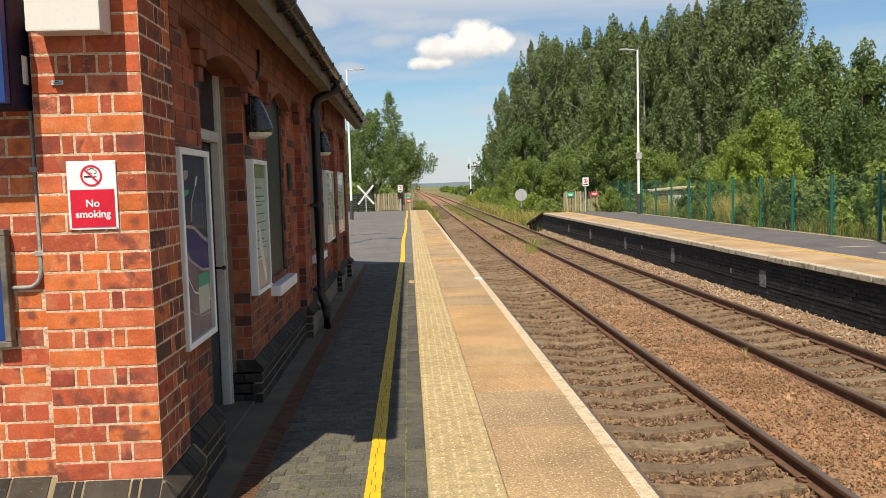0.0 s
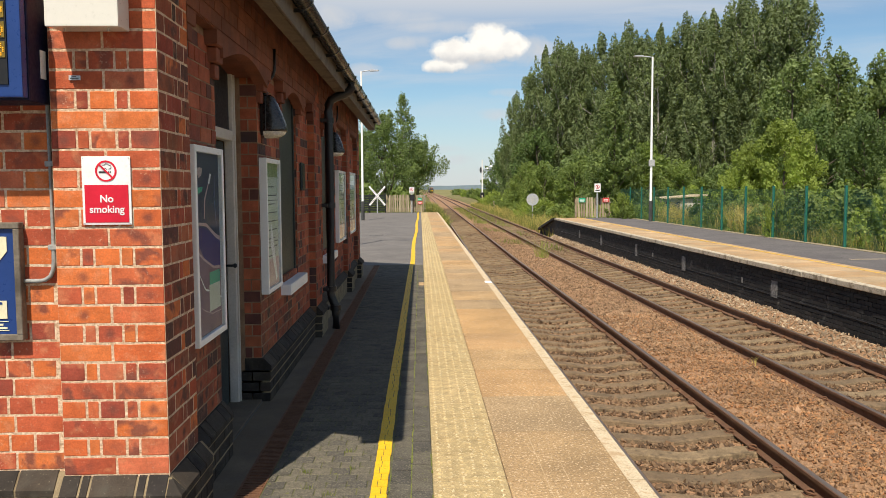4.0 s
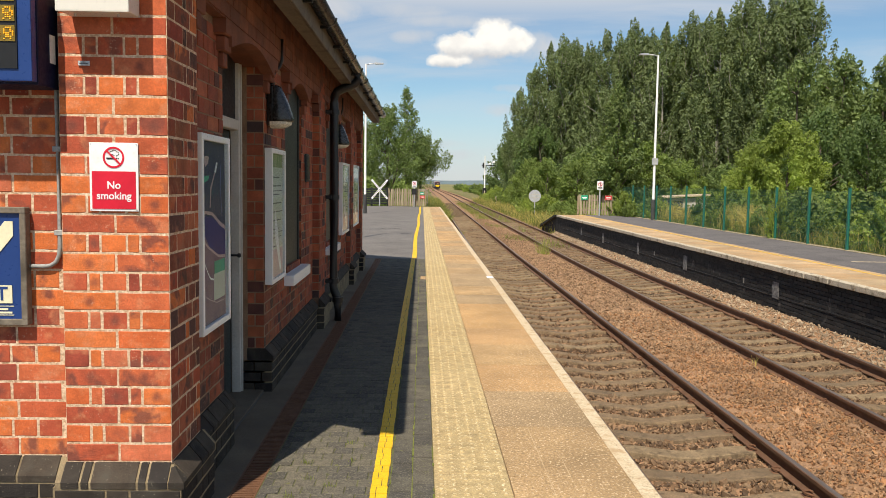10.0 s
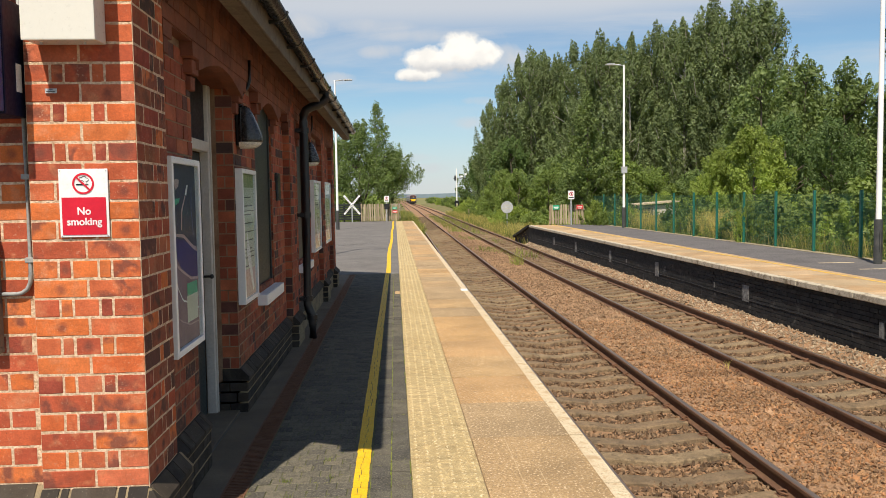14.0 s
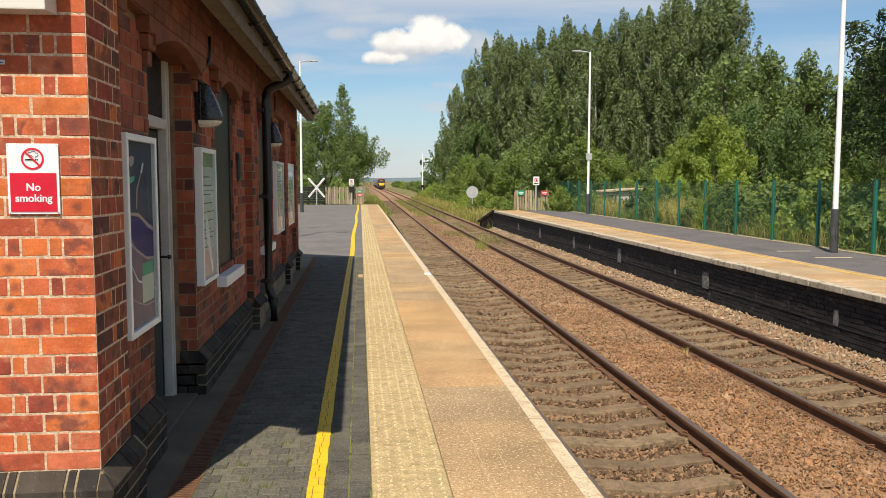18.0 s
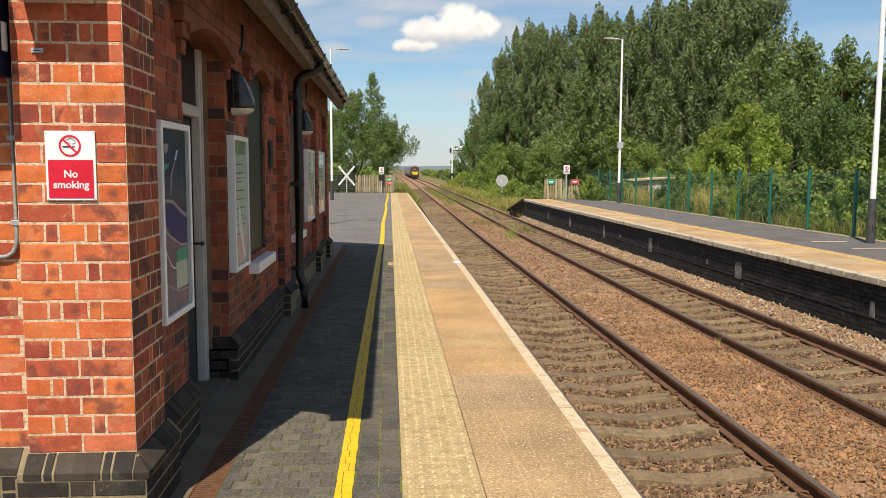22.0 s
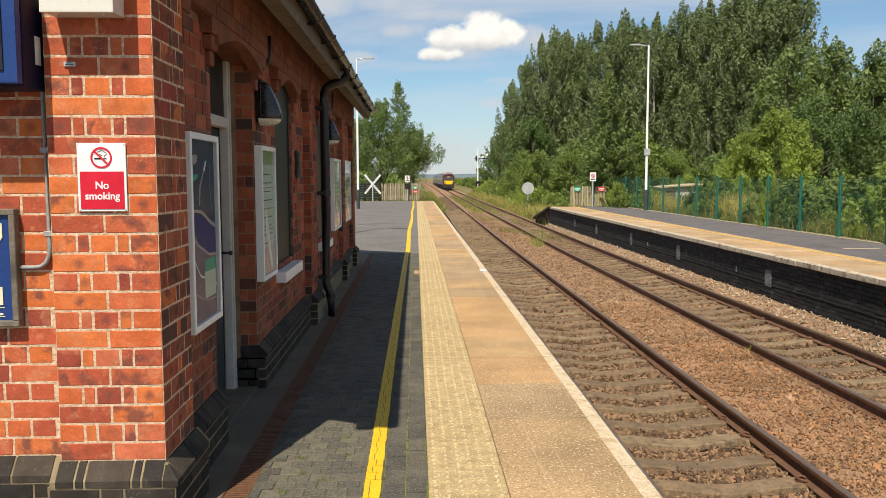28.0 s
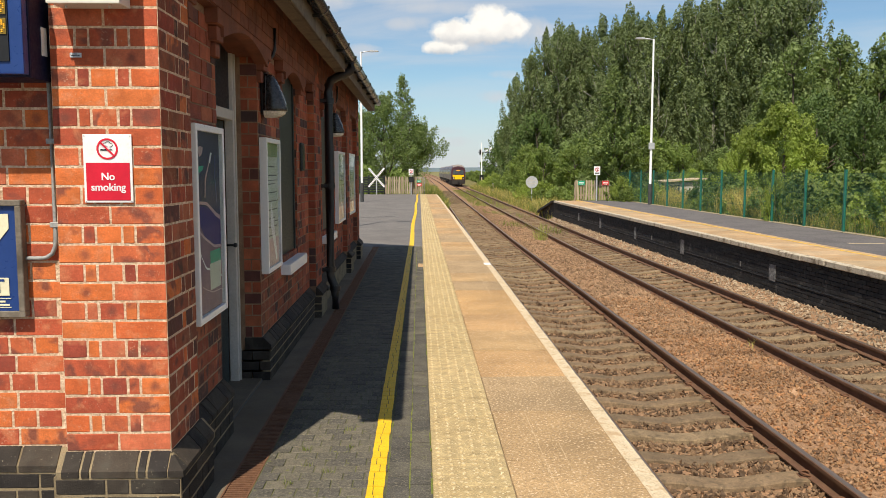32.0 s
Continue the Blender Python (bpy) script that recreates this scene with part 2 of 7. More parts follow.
def brick_mat(name, colours, burnt, smear, burnt_share=0.5, smear_share=1.0, moss=0.0):
    """Fired brick: each has its own colour, some carry burnt patches and dark hearts, paler ends, lime smears, pits."""
    m, nt, b = nodes_of(name)
    info = nt.nodes.new("ShaderNodeObjectInfo").outputs["Random"]
    own = nt.nodes.new("ShaderNodeTexCoord").outputs["Object"]
    world = nt.nodes.new("ShaderNodeNewGeometry").outputs["Position"]

    def calc(op, p, q):
        n = nt.nodes.new("ShaderNodeMath")
        n.operation = op
        for i, v in enumerate((p, q)):
            if isinstance(v, (int, float)):
                n.inputs[i].default_value = v
            else:
                nt.links.new(v, n.inputs[i])
        return n.outputs[0]

    def chance_of(k):
        return calc("FRACT", calc("MULTIPLY", info, k), 0)

    shift = nt.nodes.new("ShaderNodeVectorMath")
    shift.operation = "ADD"
    far = nt.nodes.new("ShaderNodeCombineXYZ")
    for i, k in enumerate((37.0, 91.0, 53.0)):
        nt.links.new(calc("MULTIPLY", info, k), far.inputs[i])
    nt.links.new(own, shift.inputs[0]), nt.links.new(far.outputs[0], shift.inputs[1])
    own_far = shift.outputs[0]
    n = len(colours)
    r = ramp_of(nt, [(i / n, c) for i, c in enumerate(colours)], True)
    nt.links.new(info, r.inputs[0])
    col = mixed(nt, 1.0, r.outputs[0], spread(nt, noise_of(nt, own_far, 9, 4, 0.6), 0.3, 0.7, 0.74, 1.24), "MULTIPLY")
    pale = calc("MULTIPLY", spread(nt, noise_of(nt, own_far, 13, 2), 0.56, 0.68), 0.5)
    col = mixed(nt, pale, col, tuple(min(0.8, 0.5 * (x + y)) for x, y in zip(colours[2], (0.55, 0.28, 0.17))))
    # burnt patches with a fairly clear border
    patch = spread(nt, noise_of(nt, own_far, 9, 3, 0.5, 0.4), 0.50, 0.62)
    patch = calc("MULTIPLY", patch, spread(nt, chance_of(7.31), 1 - burnt_share, 1 - burnt_share + 0.25, 0.0, 0.85))
    col = mixed(nt, patch, col, burnt)
    # dark heart
    flat = nt.nodes.new("ShaderNodeVectorMath")
    flat.operation = "MULTIPLY"
    flat.inputs[1].default_value = (1, 0, 1)
    nt.links.new(own, flat.inputs[0])
    size = nt.nodes.new("ShaderNodeVectorMath")
    size.operation = "LENGTH"
    nt.links.new(flat.outputs[0], size.inputs[0])
    heart = spread(nt, calc("ADD", size.outputs[1], calc("MULTIPLY", noise_of(nt, own_far, 30, 2), 0.02)), 0.018, 0.042, 0.75, 0.0)
    heart = calc("MULTIPLY", heart, spread(nt, chance_of(13.7), 0.78, 0.90))
    col = mixed(nt, heart, col, burnt)
    grain = noise_of(nt, world, 130, 5, 0.65)
    col = mixed(nt, 1.0, col, spread(nt, grain, 0.3, 0.7, 0.84, 1.14), "MULTIPLY")
    if moss:
        col = mixed(nt, calc("MULTIPLY", spread(nt, noise_of(nt, world, 2.3, 5, 0.65, 0.5), 0.52, 0.72), moss), col, (0.14, 0.10, 0.03))
        col = mixed(nt, calc("MULTIPLY", spread(nt, noise_of(nt, world, 1.4, 4, 0.6, 0.3), 0.48, 0.70), 0.75), col, (0.09, 0.04, 0.028))
    # lime smeared from the joints, in places
    lime = calc("MULTIPLY", spread(nt, noise_of(nt, world, 75, 4, 0.7), 0.58, 0.68), spread(nt, noise_of(nt, world, 5.5, 3), 0.46, 0.66, 0.0, smear_share))
    col = mixed(nt, lime, col, smear)
    pits = spread(nt, noise_of(nt, world, 210, 2, 0.5), 0.70, 0.76)
    col = mixed(nt, calc("MULTIPLY", pits, 0.6), col, (0.07, 0.03, 0.02))
    nt.links.new(col, b.inputs["Base Color"])
    b.inputs["Specular IOR Level"].default_value = 0.3
    nt.links.new(spread(nt, grain, 0.3, 0.7, 0.78, 0.96), b.inputs["Roughness"])
    bp = nt.nodes.new("ShaderNodeBump")
    bp.inputs["Strength"].default_value, bp.inputs["Distance"].default_value = 0.5, 0.008
    nt.links.new(calc("SUBTRACT", noise_of(nt, world, 60, 5, 0.7), calc("MULTIPLY", pits, 0.4)), bp.inputs["Height"])
    nt.links.new(bp.outputs[0], b.inputs["Normal"])
    return m


def glass_mat(name, tint=(0.9, 0.95, 0.95), rough=0.02):
    m, nt, b = nodes_of(name)
    b.inputs["Base Color"].default_value = (*tint, 1)
    b.inputs["Transmission Weight"].default_value, b.inputs["Roughness"].default_value = 1.0, rough
    b.inputs["IOR"].default_value = 1.025
    return m


def leaf_mat(name, dark, light, through=0.35):
    m, nt, b = nodes_of(name)
    out = nt.nodes["Material Output"]
    src = nt.nodes.new("ShaderNodeNewGeometry")
    r = ramp_of(nt, [(0.0, dark), (0.6, tuple((a + c) / 2 for a, c in zip(dark, light))), (1.0, light)])
    nt.links.new(src.outputs["Random Per Island"], r.inputs[0])
    big = spread(nt, noise_of(nt, src.outputs["Position"], 0.35, 3), 0.3, 0.7, 0.75, 1.25)
    col = mixed(nt, 1.0, r.outputs[0], big, "MULTIPLY")
    nt.links.new(col, b.inputs["Base Color"])
    b.inputs["Roughness"].default_value, b.inputs["Specular IOR Level"].default_value = 0.55, 0.3
    tr = nt.nodes.new("ShaderNodeBsdfTranslucent")
    nt.links.new(mixed(nt, 1.0, col, (1.3, 1.35, 0.5), "MULTIPLY"), tr.inputs[0])
    mx = nt.nodes.new("ShaderNodeMixShader")
    mx.inputs[0].default_value = through
    nt.links.new(b.outputs[0], mx.inputs[1]), nt.links.new(tr.outputs[0], mx.inputs[2])
    nt.links.new(mx.outputs[0], out.inputs[0])
    return m


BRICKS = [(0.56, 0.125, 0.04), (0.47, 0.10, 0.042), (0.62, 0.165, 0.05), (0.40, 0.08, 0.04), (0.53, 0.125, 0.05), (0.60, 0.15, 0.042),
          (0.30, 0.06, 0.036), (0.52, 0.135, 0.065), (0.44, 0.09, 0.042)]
# Platform-side bricks: soiled ones, and that side's shade put into darker colours
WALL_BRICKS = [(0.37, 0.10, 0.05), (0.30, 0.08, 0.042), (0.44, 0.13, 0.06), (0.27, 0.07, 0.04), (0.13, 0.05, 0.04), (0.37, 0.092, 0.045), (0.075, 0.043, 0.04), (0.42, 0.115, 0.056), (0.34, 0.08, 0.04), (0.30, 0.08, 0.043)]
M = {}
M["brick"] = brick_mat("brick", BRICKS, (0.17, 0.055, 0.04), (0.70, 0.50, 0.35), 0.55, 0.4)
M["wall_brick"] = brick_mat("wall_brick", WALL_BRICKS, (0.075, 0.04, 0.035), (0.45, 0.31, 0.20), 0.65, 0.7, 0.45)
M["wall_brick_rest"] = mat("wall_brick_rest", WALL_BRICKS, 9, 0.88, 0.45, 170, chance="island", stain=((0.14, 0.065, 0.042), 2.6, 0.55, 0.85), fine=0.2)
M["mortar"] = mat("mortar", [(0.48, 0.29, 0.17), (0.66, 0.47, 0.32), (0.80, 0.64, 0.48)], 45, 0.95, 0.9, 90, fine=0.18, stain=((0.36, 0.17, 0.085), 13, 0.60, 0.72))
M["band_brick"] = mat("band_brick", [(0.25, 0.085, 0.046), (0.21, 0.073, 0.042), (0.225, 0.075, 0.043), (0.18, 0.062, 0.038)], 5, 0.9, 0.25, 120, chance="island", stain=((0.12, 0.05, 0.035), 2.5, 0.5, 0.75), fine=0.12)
# Platform-side mortar: dirty pointing, darkened further to hold the wall's shade
M["dirty_shade_mortar"] = mat("dirty_shade_mortar", [(0.19, 0.11, 0.065), (0.36, 0.24, 0.15)], 6, 0.95, 0.6, 160, stain=((0.28, 0.20, 0.13), 3, 0.62, 0.85))
M["blue_brick"] = mat("blue_brick", [(0.034, 0.028, 0.023), (0.046, 0.037, 0.029), (0.058, 0.045, 0.034), (0.027, 0.023, 0.021)], 9, 0.85, 0.4, 140, chance="object", spec=0.25, stain=((0.07, 0.062, 0.05), 6, 0.5, 0.75), fleck=((0.2, 0.17, 0.13), 90, 0.66, 0.72))
M["dark_mortar"] = mat("dark_mortar", [(0.16, 0.12, 0.07), (0.32, 0.25, 0.15)], 7, 0.95, 0.5, 150)
M["soot_brick"] = mat("soot_brick", [(0.012, 0.012, 0.013), (0.02, 0.019, 0.019), (0.028, 0.025, 0.024), (0.016, 0.015, 0.016)], 3, 0.8, 0.5, 120, chance="object", stain=((0.15, 0.14, 0.13), 2.6, 0.60, 0.78))
M["soot_brick_rest"] = mat("soot_brick_rest", [(0.012, 0.012, 0.013), (0.02, 0.019, 0.019), (0.028, 0.025, 0.024), (0.016, 0.015, 0.016)], 3, 0.8, 0.5, 120, chance="island", stain=((0.15, 0.14, 0.13), 2.6, 0.60, 0.78))
M["paver"] = mat("paver", [(0.1, 0.092, 0.075), (0.12, 0.108, 0.085), (0.108, 0.098, 0.08), (0.13, 0.116, 0.09), (0.088, 0.081, 0.07), (0.138, 0.123, 0.094), (0.115, 0.104, 0.082)], 30, 0.9, 0.5, 110, chance="object", spec=0.2, fine=0.45, stain=((0.19, 0.17, 0.125), 75, 0.52, 0.66), fleck=((0.14, 0.14, 0.055), 22, 0.64, 0.70))
M["paver_rest"] = mat("paver_rest", [(0.085, 0.079, 0.068), (0.1, 0.092, 0.075), (0.09, 0.083, 0.07), (0.11, 0.099, 0.078), (0.072, 0.067, 0.06)], 8, 0.9, 0.5, 110, chance="island", spec=0.2, fine=0.45, stain=((0.19, 0.17, 0.125), 75, 0.52, 0.66), fleck=((0.14, 0.14, 0.055), 22, 0.64, 0.70))
M["paver_bed"] = mat("paver_bed", [(0.07, 0.07, 0.035), (0.14, 0.145, 0.05)], 5, 0.95, 0.6, 90)
M["yellow_paint"] = mat("yellow_paint", [(0.72, 0.42, 0.015), (0.80, 0.50, 0.02)], 4, 0.6, 0.25, 120, stain=((0.25, 0.17, 0.03), 26, 0.62, 0.78))
M["asphalt"] = mat("asphalt", [(0.127, 0.117, 0.109), (0.154, 0.141, 0.132), (0.176, 0.162, 0.15)], 0.9, 0.9, 0.5, 220, stain=((0.105, 0.10, 0.098), 2.5, 0.5, 0.75), fine=0.4)
M["tactile"] = mat("tactile", [(0.404, 0.3, 0.15), (0.441, 0.33, 0.17), (0.42, 0.315, 0.16)], 14, 0.9, 0.5, 90, chance="object", stain=((0.34, 0.265, 0.14), 9, 0.5, 0.75), fine=0.4, fleck=((0.66, 0.56, 0.37), 55, 0.60, 0.66))
M["tactile_dot"] = mat("tactile_dot", [(0.52, 0.42, 0.24), (0.62, 0.52, 0.33)], 14, 0.85, 0.3, 90, fine=0.2)
M["coping"] = mat("coping", [(0.43, 0.26, 0.12), (0.44, 0.265, 0.115), (0.37, 0.245, 0.125), (0.34, 0.235, 0.13), (0.42, 0.27, 0.13)], 1.4, 0.9, 0.55, 70, chance="object", stain=((0.25, 0.175, 0.10), 38, 0.56, 0.66), fine=0.42, fleck=((0.64, 0.49, 0.32), 55, 0.575, 0.65), streak=((0.53, 0.39, 0.235), (30, 0.12, 30), 1.3, 0.66, 0.74))
M["white_edge"] = mat("white_edge", [(0.5, 0.4, 0.26), (0.62, 0.51, 0.36)], 7, 0.85, 0.4, 80, stain=((0.44, 0.31, 0.18), 11, 0.52, 0.64), fleck=((0.30, 0.22, 0.14), 50, 0.62, 0.68))
M["joint"] = mat("joint", [(0.26, 0.19, 0.12), (0.40, 0.31, 0.21)], 4, 0.95, 0.4, 90)
M["concrete"] = mat("concrete", [(0.115, 0.088, 0.058), (0.18, 0.142, 0.098)], 2.4, 0.92, 0.5, 90, stain=((0.11, 0.09, 0.07), 5, 0.5, 0.75))
M["sleeper"] = mat("sleeper", [(0.212, 0.144, 0.083), (0.244, 0.174, 0.101), (0.178, 0.123, 0.073)], 5, 0.92, 0.6, 80, chance="object", stain=((0.11, 0.078, 0.046), 10, 0.48, 0.64), fine=0.4)
M["ballast_bed"] = mat("ballast_bed", [(0.159, 0.089, 0.047), (0.318, 0.183, 0.099), (0.227, 0.131, 0.072)], 22, 0.95, 1.0, 46, fine=0.55, stain=((0.30, 0.18, 0.095), 0.7, 0.48, 0.75))
M["stone"] = mat("stone", [(0.287, 0.153, 0.074), (0.339, 0.185, 0.087), (0.195, 0.109, 0.056), (0.308, 0.189, 0.101), (0.349, 0.168, 0.074), (0.164, 0.097, 0.056), (0.359, 0.219, 0.127), (0.257, 0.151, 0.083)], 1.1, 0.9, 0.5, 90, chance="island")
M["stone_pale"] = mat("stone_pale", [(0.36, 0.27, 0.18), (0.30, 0.22, 0.145), (0.42, 0.33, 0.23), (0.25, 0.18, 0.12)], 1.1, 0.9, 0.5, 90, chance="island")
M["stone_far"] = mat("stone_far", [(0.3, 0.188, 0.108), (0.25, 0.155, 0.088), (0.34, 0.22, 0.128), (0.2, 0.128, 0.075)], 1.1, 0.9, 0.5, 90, chance="island")
M["stone_grey"] = mat("stone_grey", [(0.161, 0.095, 0.051), (0.198, 0.122, 0.068), (0.114, 0.07, 0.04), (0.22, 0.144, 0.084), (0.092, 0.057, 0.034)], 1.1, 0.9, 0.5, 90, chance="island")
M["rail_rust"] = mat("rail_rust", [(0.12, 0.062, 0.037), (0.19, 0.1, 0.058)], 7, 0.75, 0.4, 110, metal=0.25)
M["rail_top"] = mat("rail_top", [(0.20, 0.145, 0.11), (0.28, 0.22, 0.18)], 3, 0.42, 0.1, 60, metal=0.7, stretch=(6, 0.4, 6))
M["clip"] = mat("clip", [(0.12, 0.055, 0.03), (0.20, 0.10, 0.055)], 20, 0.8, 0.3, 120, metal=0.2)
M["black_metal"] = mat("black_metal", [(0.011, 0.011, 0.012), (0.02, 0.02, 0.022)], 5, 0.4, 0.12, 60, spec=0.5)
M["post_base"] = mat("post_base", [(0.045, 0.047, 0.047), (0.07, 0.072, 0.07)], 5, 0.5, 0.1, 60, stain=((0.12, 0.11, 0.10), 5, 0.6, 0.8))
M["gutter"] = mat("gutter", [(0.020, 0.019, 0.018), (0.04, 0.038, 0.036)], 5, 0.28, 0.1, 50, spec=0.6)
M["slate"] = mat("slate", [(0.075, 0.075, 0.085), (0.11, 0.11, 0.12), (0.06, 0.06, 0.07)], 3, 0.7, 0.4, 60, chance="island")
M["soffit"] = mat("soffit", [(0.13, 0.105, 0.08), (0.24, 0.205, 0.16)], 4, 0.85, 0.3, 60, stain=((0.08, 0.065, 0.05), 4, 0.45, 0.68))
M["white_paint"] = mat("white_paint", [(0.84, 0.84, 0.83), (0.89, 0.89, 0.88)], 3, 0.35, 0.0, 60, stain=((0.68, 0.66, 0.61), 6, 0.74, 0.92), fine=0.03)
M["grey_paint"] = mat("grey_paint", [(0.50, 0.47, 0.42), (0.60, 0.57, 0.52)], 5, 0.5, 0.15, 70, stain=((0.40, 0.36, 0.30), 12, 0.6, 0.76), fine=0.1)
M["cream_box"] = mat("cream_box", [(0.66, 0.635, 0.565), (0.69, 0.665, 0.60)], 2, 0.35, 0.0, 50, fine=0.02)
M["green_board"] = mat("green_board", [(0.018, 0.026, 0.026), (0.03, 0.042, 0.04)], 4, 0.5, 0.2, 60, stain=((0.055, 0.06, 0.055), 3, 0.6, 0.8))
M["galv"] = mat("galv", [(0.45, 0.46, 0.47), (0.58, 0.59, 0.60)], 8, 0.5, 0.1, 60, metal=0.4)
M["green_steel"] = mat("green_steel", [(0.012, 0.12, 0.085), (0.02, 0.16, 0.115)], 4, 0.45, 0.1, 60)
M["green_wire"] = mat("green_wire", [(0.008, 0.06, 0.045), (0.012, 0.08, 0.06)], 4, 0.5, 0.0, 60)
M["conduit"] = mat("grey_conduit", [(0.26, 0.26, 0.25), (0.33, 0.33, 0.32)], 8, 0.5, 0.1, 60)
M["worn_yellow"] = mat("worn_yellow", [(0.62, 0.38, 0.05), (0.70, 0.45, 0.06)], 4, 0.8, 0.3, 80, stain=((0.34, 0.25, 0.13), 6, 0.5, 0.7))
M["moss"] = mat("moss", [(0.10, 0.13, 0.02), (0.20, 0.22, 0.04)], 8, 0.95, 0.6, 120)
M["tuft"] = leaf_mat("tuft", (0.26, 0.30, 0.08), (0.46, 0.44, 0.16), 0.4)
M["slate_art"] = mat("slate_art", [(0.035, 0.04, 0.075), (0.065, 0.07, 0.11)], 5, 0.7, 0.0, 40, fine=0.08)
M["mauve_art"] = mat("mauve_art", [(0.19, 0.11, 0.15), (0.30, 0.20, 0.22)], 6, 0.7, 0.0, 40, fine=0.08)
M["bluish"] = mat("blue_enamel", [(0.012, 0.04, 0.16), (0.016, 0.05, 0.2)], 3, 0.35, 0.04, 50, fine=0.05)
M["red"] = plain("red_print", (0.62, 0.012, 0.035), 0.4)
M["white"] = plain("white_print", (0.80, 0.80, 0.79), 0.35)
M["black"] = plain("black_print", (0.012, 0.012, 0.013), 0.45)
M["cream"] = plain("cream_print", (0.78, 0.72, 0.50), 0.4)
M["green_sign"] = plain("green_print", (0.02, 0.36, 0.20), 0.45)
M["red_sign"] = plain("red_sign_print", (0.62, 0.06, 0.06), 0.45)
M["wood"] = mat("weathered_wood", [(0.33, 0.265, 0.17), (0.42, 0.35, 0.235), (0.28, 0.225, 0.15)], 3, 0.85, 0.4, 60, chance="object", stretch=(8, 8, 0.6))
M["dark_wood"] = mat("dark_wood", [(0.008, 0.011, 0.01), (0.02, 0.026, 0.022)], 4, 0.7, 0.3, 60)
M["bark"] = mat("bark", [(0.07, 0.055, 0.04), (0.14, 0.115, 0.085)], 5, 0.9, 0.7, 24)
M["soil"] = mat("soil", [(0.10, 0.095, 0.03), (0.18, 0.155, 0.055), (0.08, 0.09, 0.025)], 0.4, 0.95, 0.6, 14)
M["litter"] = mat("litter", [(0.20, 0.16, 0.10), (0.34, 0.28, 0.18), (0.13, 0.13, 0.06)], 9, 0.95, 0.8, 40, fine=0.45)
M["field"] = mat("field", [(0.10, 0.12, 0.03), (0.22, 0.19, 0.07), (0.08, 0.10, 0.03)], 0.01, 0.95, 0.3, 0.3, fine=0.2)
M["far_hill"] = mat("far_hill", [(0.16, 0.22, 0.27), (0.20, 0.26, 0.30)], 0.004, 0.95, 0.0, 0.05, fine=0.1)
M["pale_bark"] = mat("pale_bark", [(0.22, 0.20, 0.16), (0.40, 0.38, 0.33)], 5, 0.9, 0.6, 24)
M["leaf_poplar"] = leaf_mat("leaf_poplar", (0.115, 0.155, 0.066), (0.205, 0.255, 0.115), 0.34)
M["leaf_wood"] = leaf_mat("leaf_wood", (0.115, 0.165, 0.055), (0.21, 0.27, 0.095), 0.34)
M["leaf_dark"] = leaf_mat("leaf_dark", (0.075, 0.125, 0.04), (0.15, 0.215, 0.07), 0.36)
M["leaf_deep"] = leaf_mat("leaf_deep", (0.026, 0.047, 0.018), (0.068, 0.10, 0.036), 0.3)
M["leaf_mid"] = leaf_mat("leaf_mid", (0.13, 0.19, 0.05), (0.25, 0.315, 0.09), 0.4)
M["leaf_bright"] = leaf_mat("leaf_bright", (0.215, 0.285, 0.06), (0.335, 0.41, 0.105), 0.42)
M["leaf_willow"] = leaf_mat("leaf_willow", (0.12, 0.175, 0.06), (0.225, 0.295, 0.11), 0.4)
M["straw"] = leaf_mat("straw", (0.40, 0.33, 0.11), (0.66, 0.55, 0.23), 0.42)
M["grass"] = leaf_mat("grass", (0.13, 0.17, 0.045), (0.28, 0.30, 0.09), 0.4)
M["glass"] = glass_mat("clear_glass")
M["lens"] = mat("lamp_lens", [(0.62, 0.59, 0.5), (0.85, 0.82, 0.74)], 30, 0.15, 0.3, 90)
M["train_dark"] = mat("train_maroon", [(0.060, 0.022, 0.032), (0.075, 0.028, 0.038)], 2, 0.35, 0.02, 30, local=True, fine=0.05)
M["train_grey"] = mat("train_silver", [(0.13, 0.10, 0.10), (0.17, 0.14, 0.14)], 2, 0.4, 0.02, 30, local=True, fine=0.05)
M["train_yellow"] = mat("train_yellow", [(0.80, 0.50, 0.01), (0.85, 0.55, 0.012)], 2, 0.45, 0.02, 30, local=True, fine=0.05)
M["train_under"] = mat("train_underframe", [(0.02, 0.018, 0.017), (0.04, 0.034, 0.03)], 3, 0.8, 0.2, 30, local=True)
# blue-grey base colour stands in for sky reflected in the panes
M["train_glass"] = mat("train_window", [(0.05, 0.062, 0.078), (0.08, 0.095, 0.115)], 2, 0.08, 0.0, 30, local=True, fine=0.05, spec=0.6)
M["train_roof"] = mat("train_roof", [(0.216, 0.18, 0.166), (0.274, 0.238, 0.216)], 2, 0.6, 0.02, 30, local=True)
M["purple_art"] = mat("purple_art", [(0.045, 0.032, 0.13), (0.07, 0.052, 0.18)], 3, 0.7, 0.0, 40, fine=0.05)
M["pink_art"] = mat("pink_art", [(0.42, 0.27, 0.28), (0.55, 0.38, 0.36)], 3, 0.4, 0.0, 40, fine=0.05)


def emit_mat(name, c, power):
    m, nt, b = nodes_of(name)
    b.inputs["Base Color"].default_value = (*c, 1)
    b.inputs["Emission Color"].default_value = (*c, 1)
    b.inputs["Emission Strength"].default_value = power
    return m


M["amber"] = emit_mat("amber_led", (0.9, 0.42, 0.02), 0.45)
M["led_panel"] = mat("led_panel", [(0.16, 0.105, 0.012), (0.22, 0.15, 0.02)], 30, 0.4, 0.0, 60)
M["headlight"] = emit_mat("headlight", (1.0, 0.95, 0.8), 0.8)


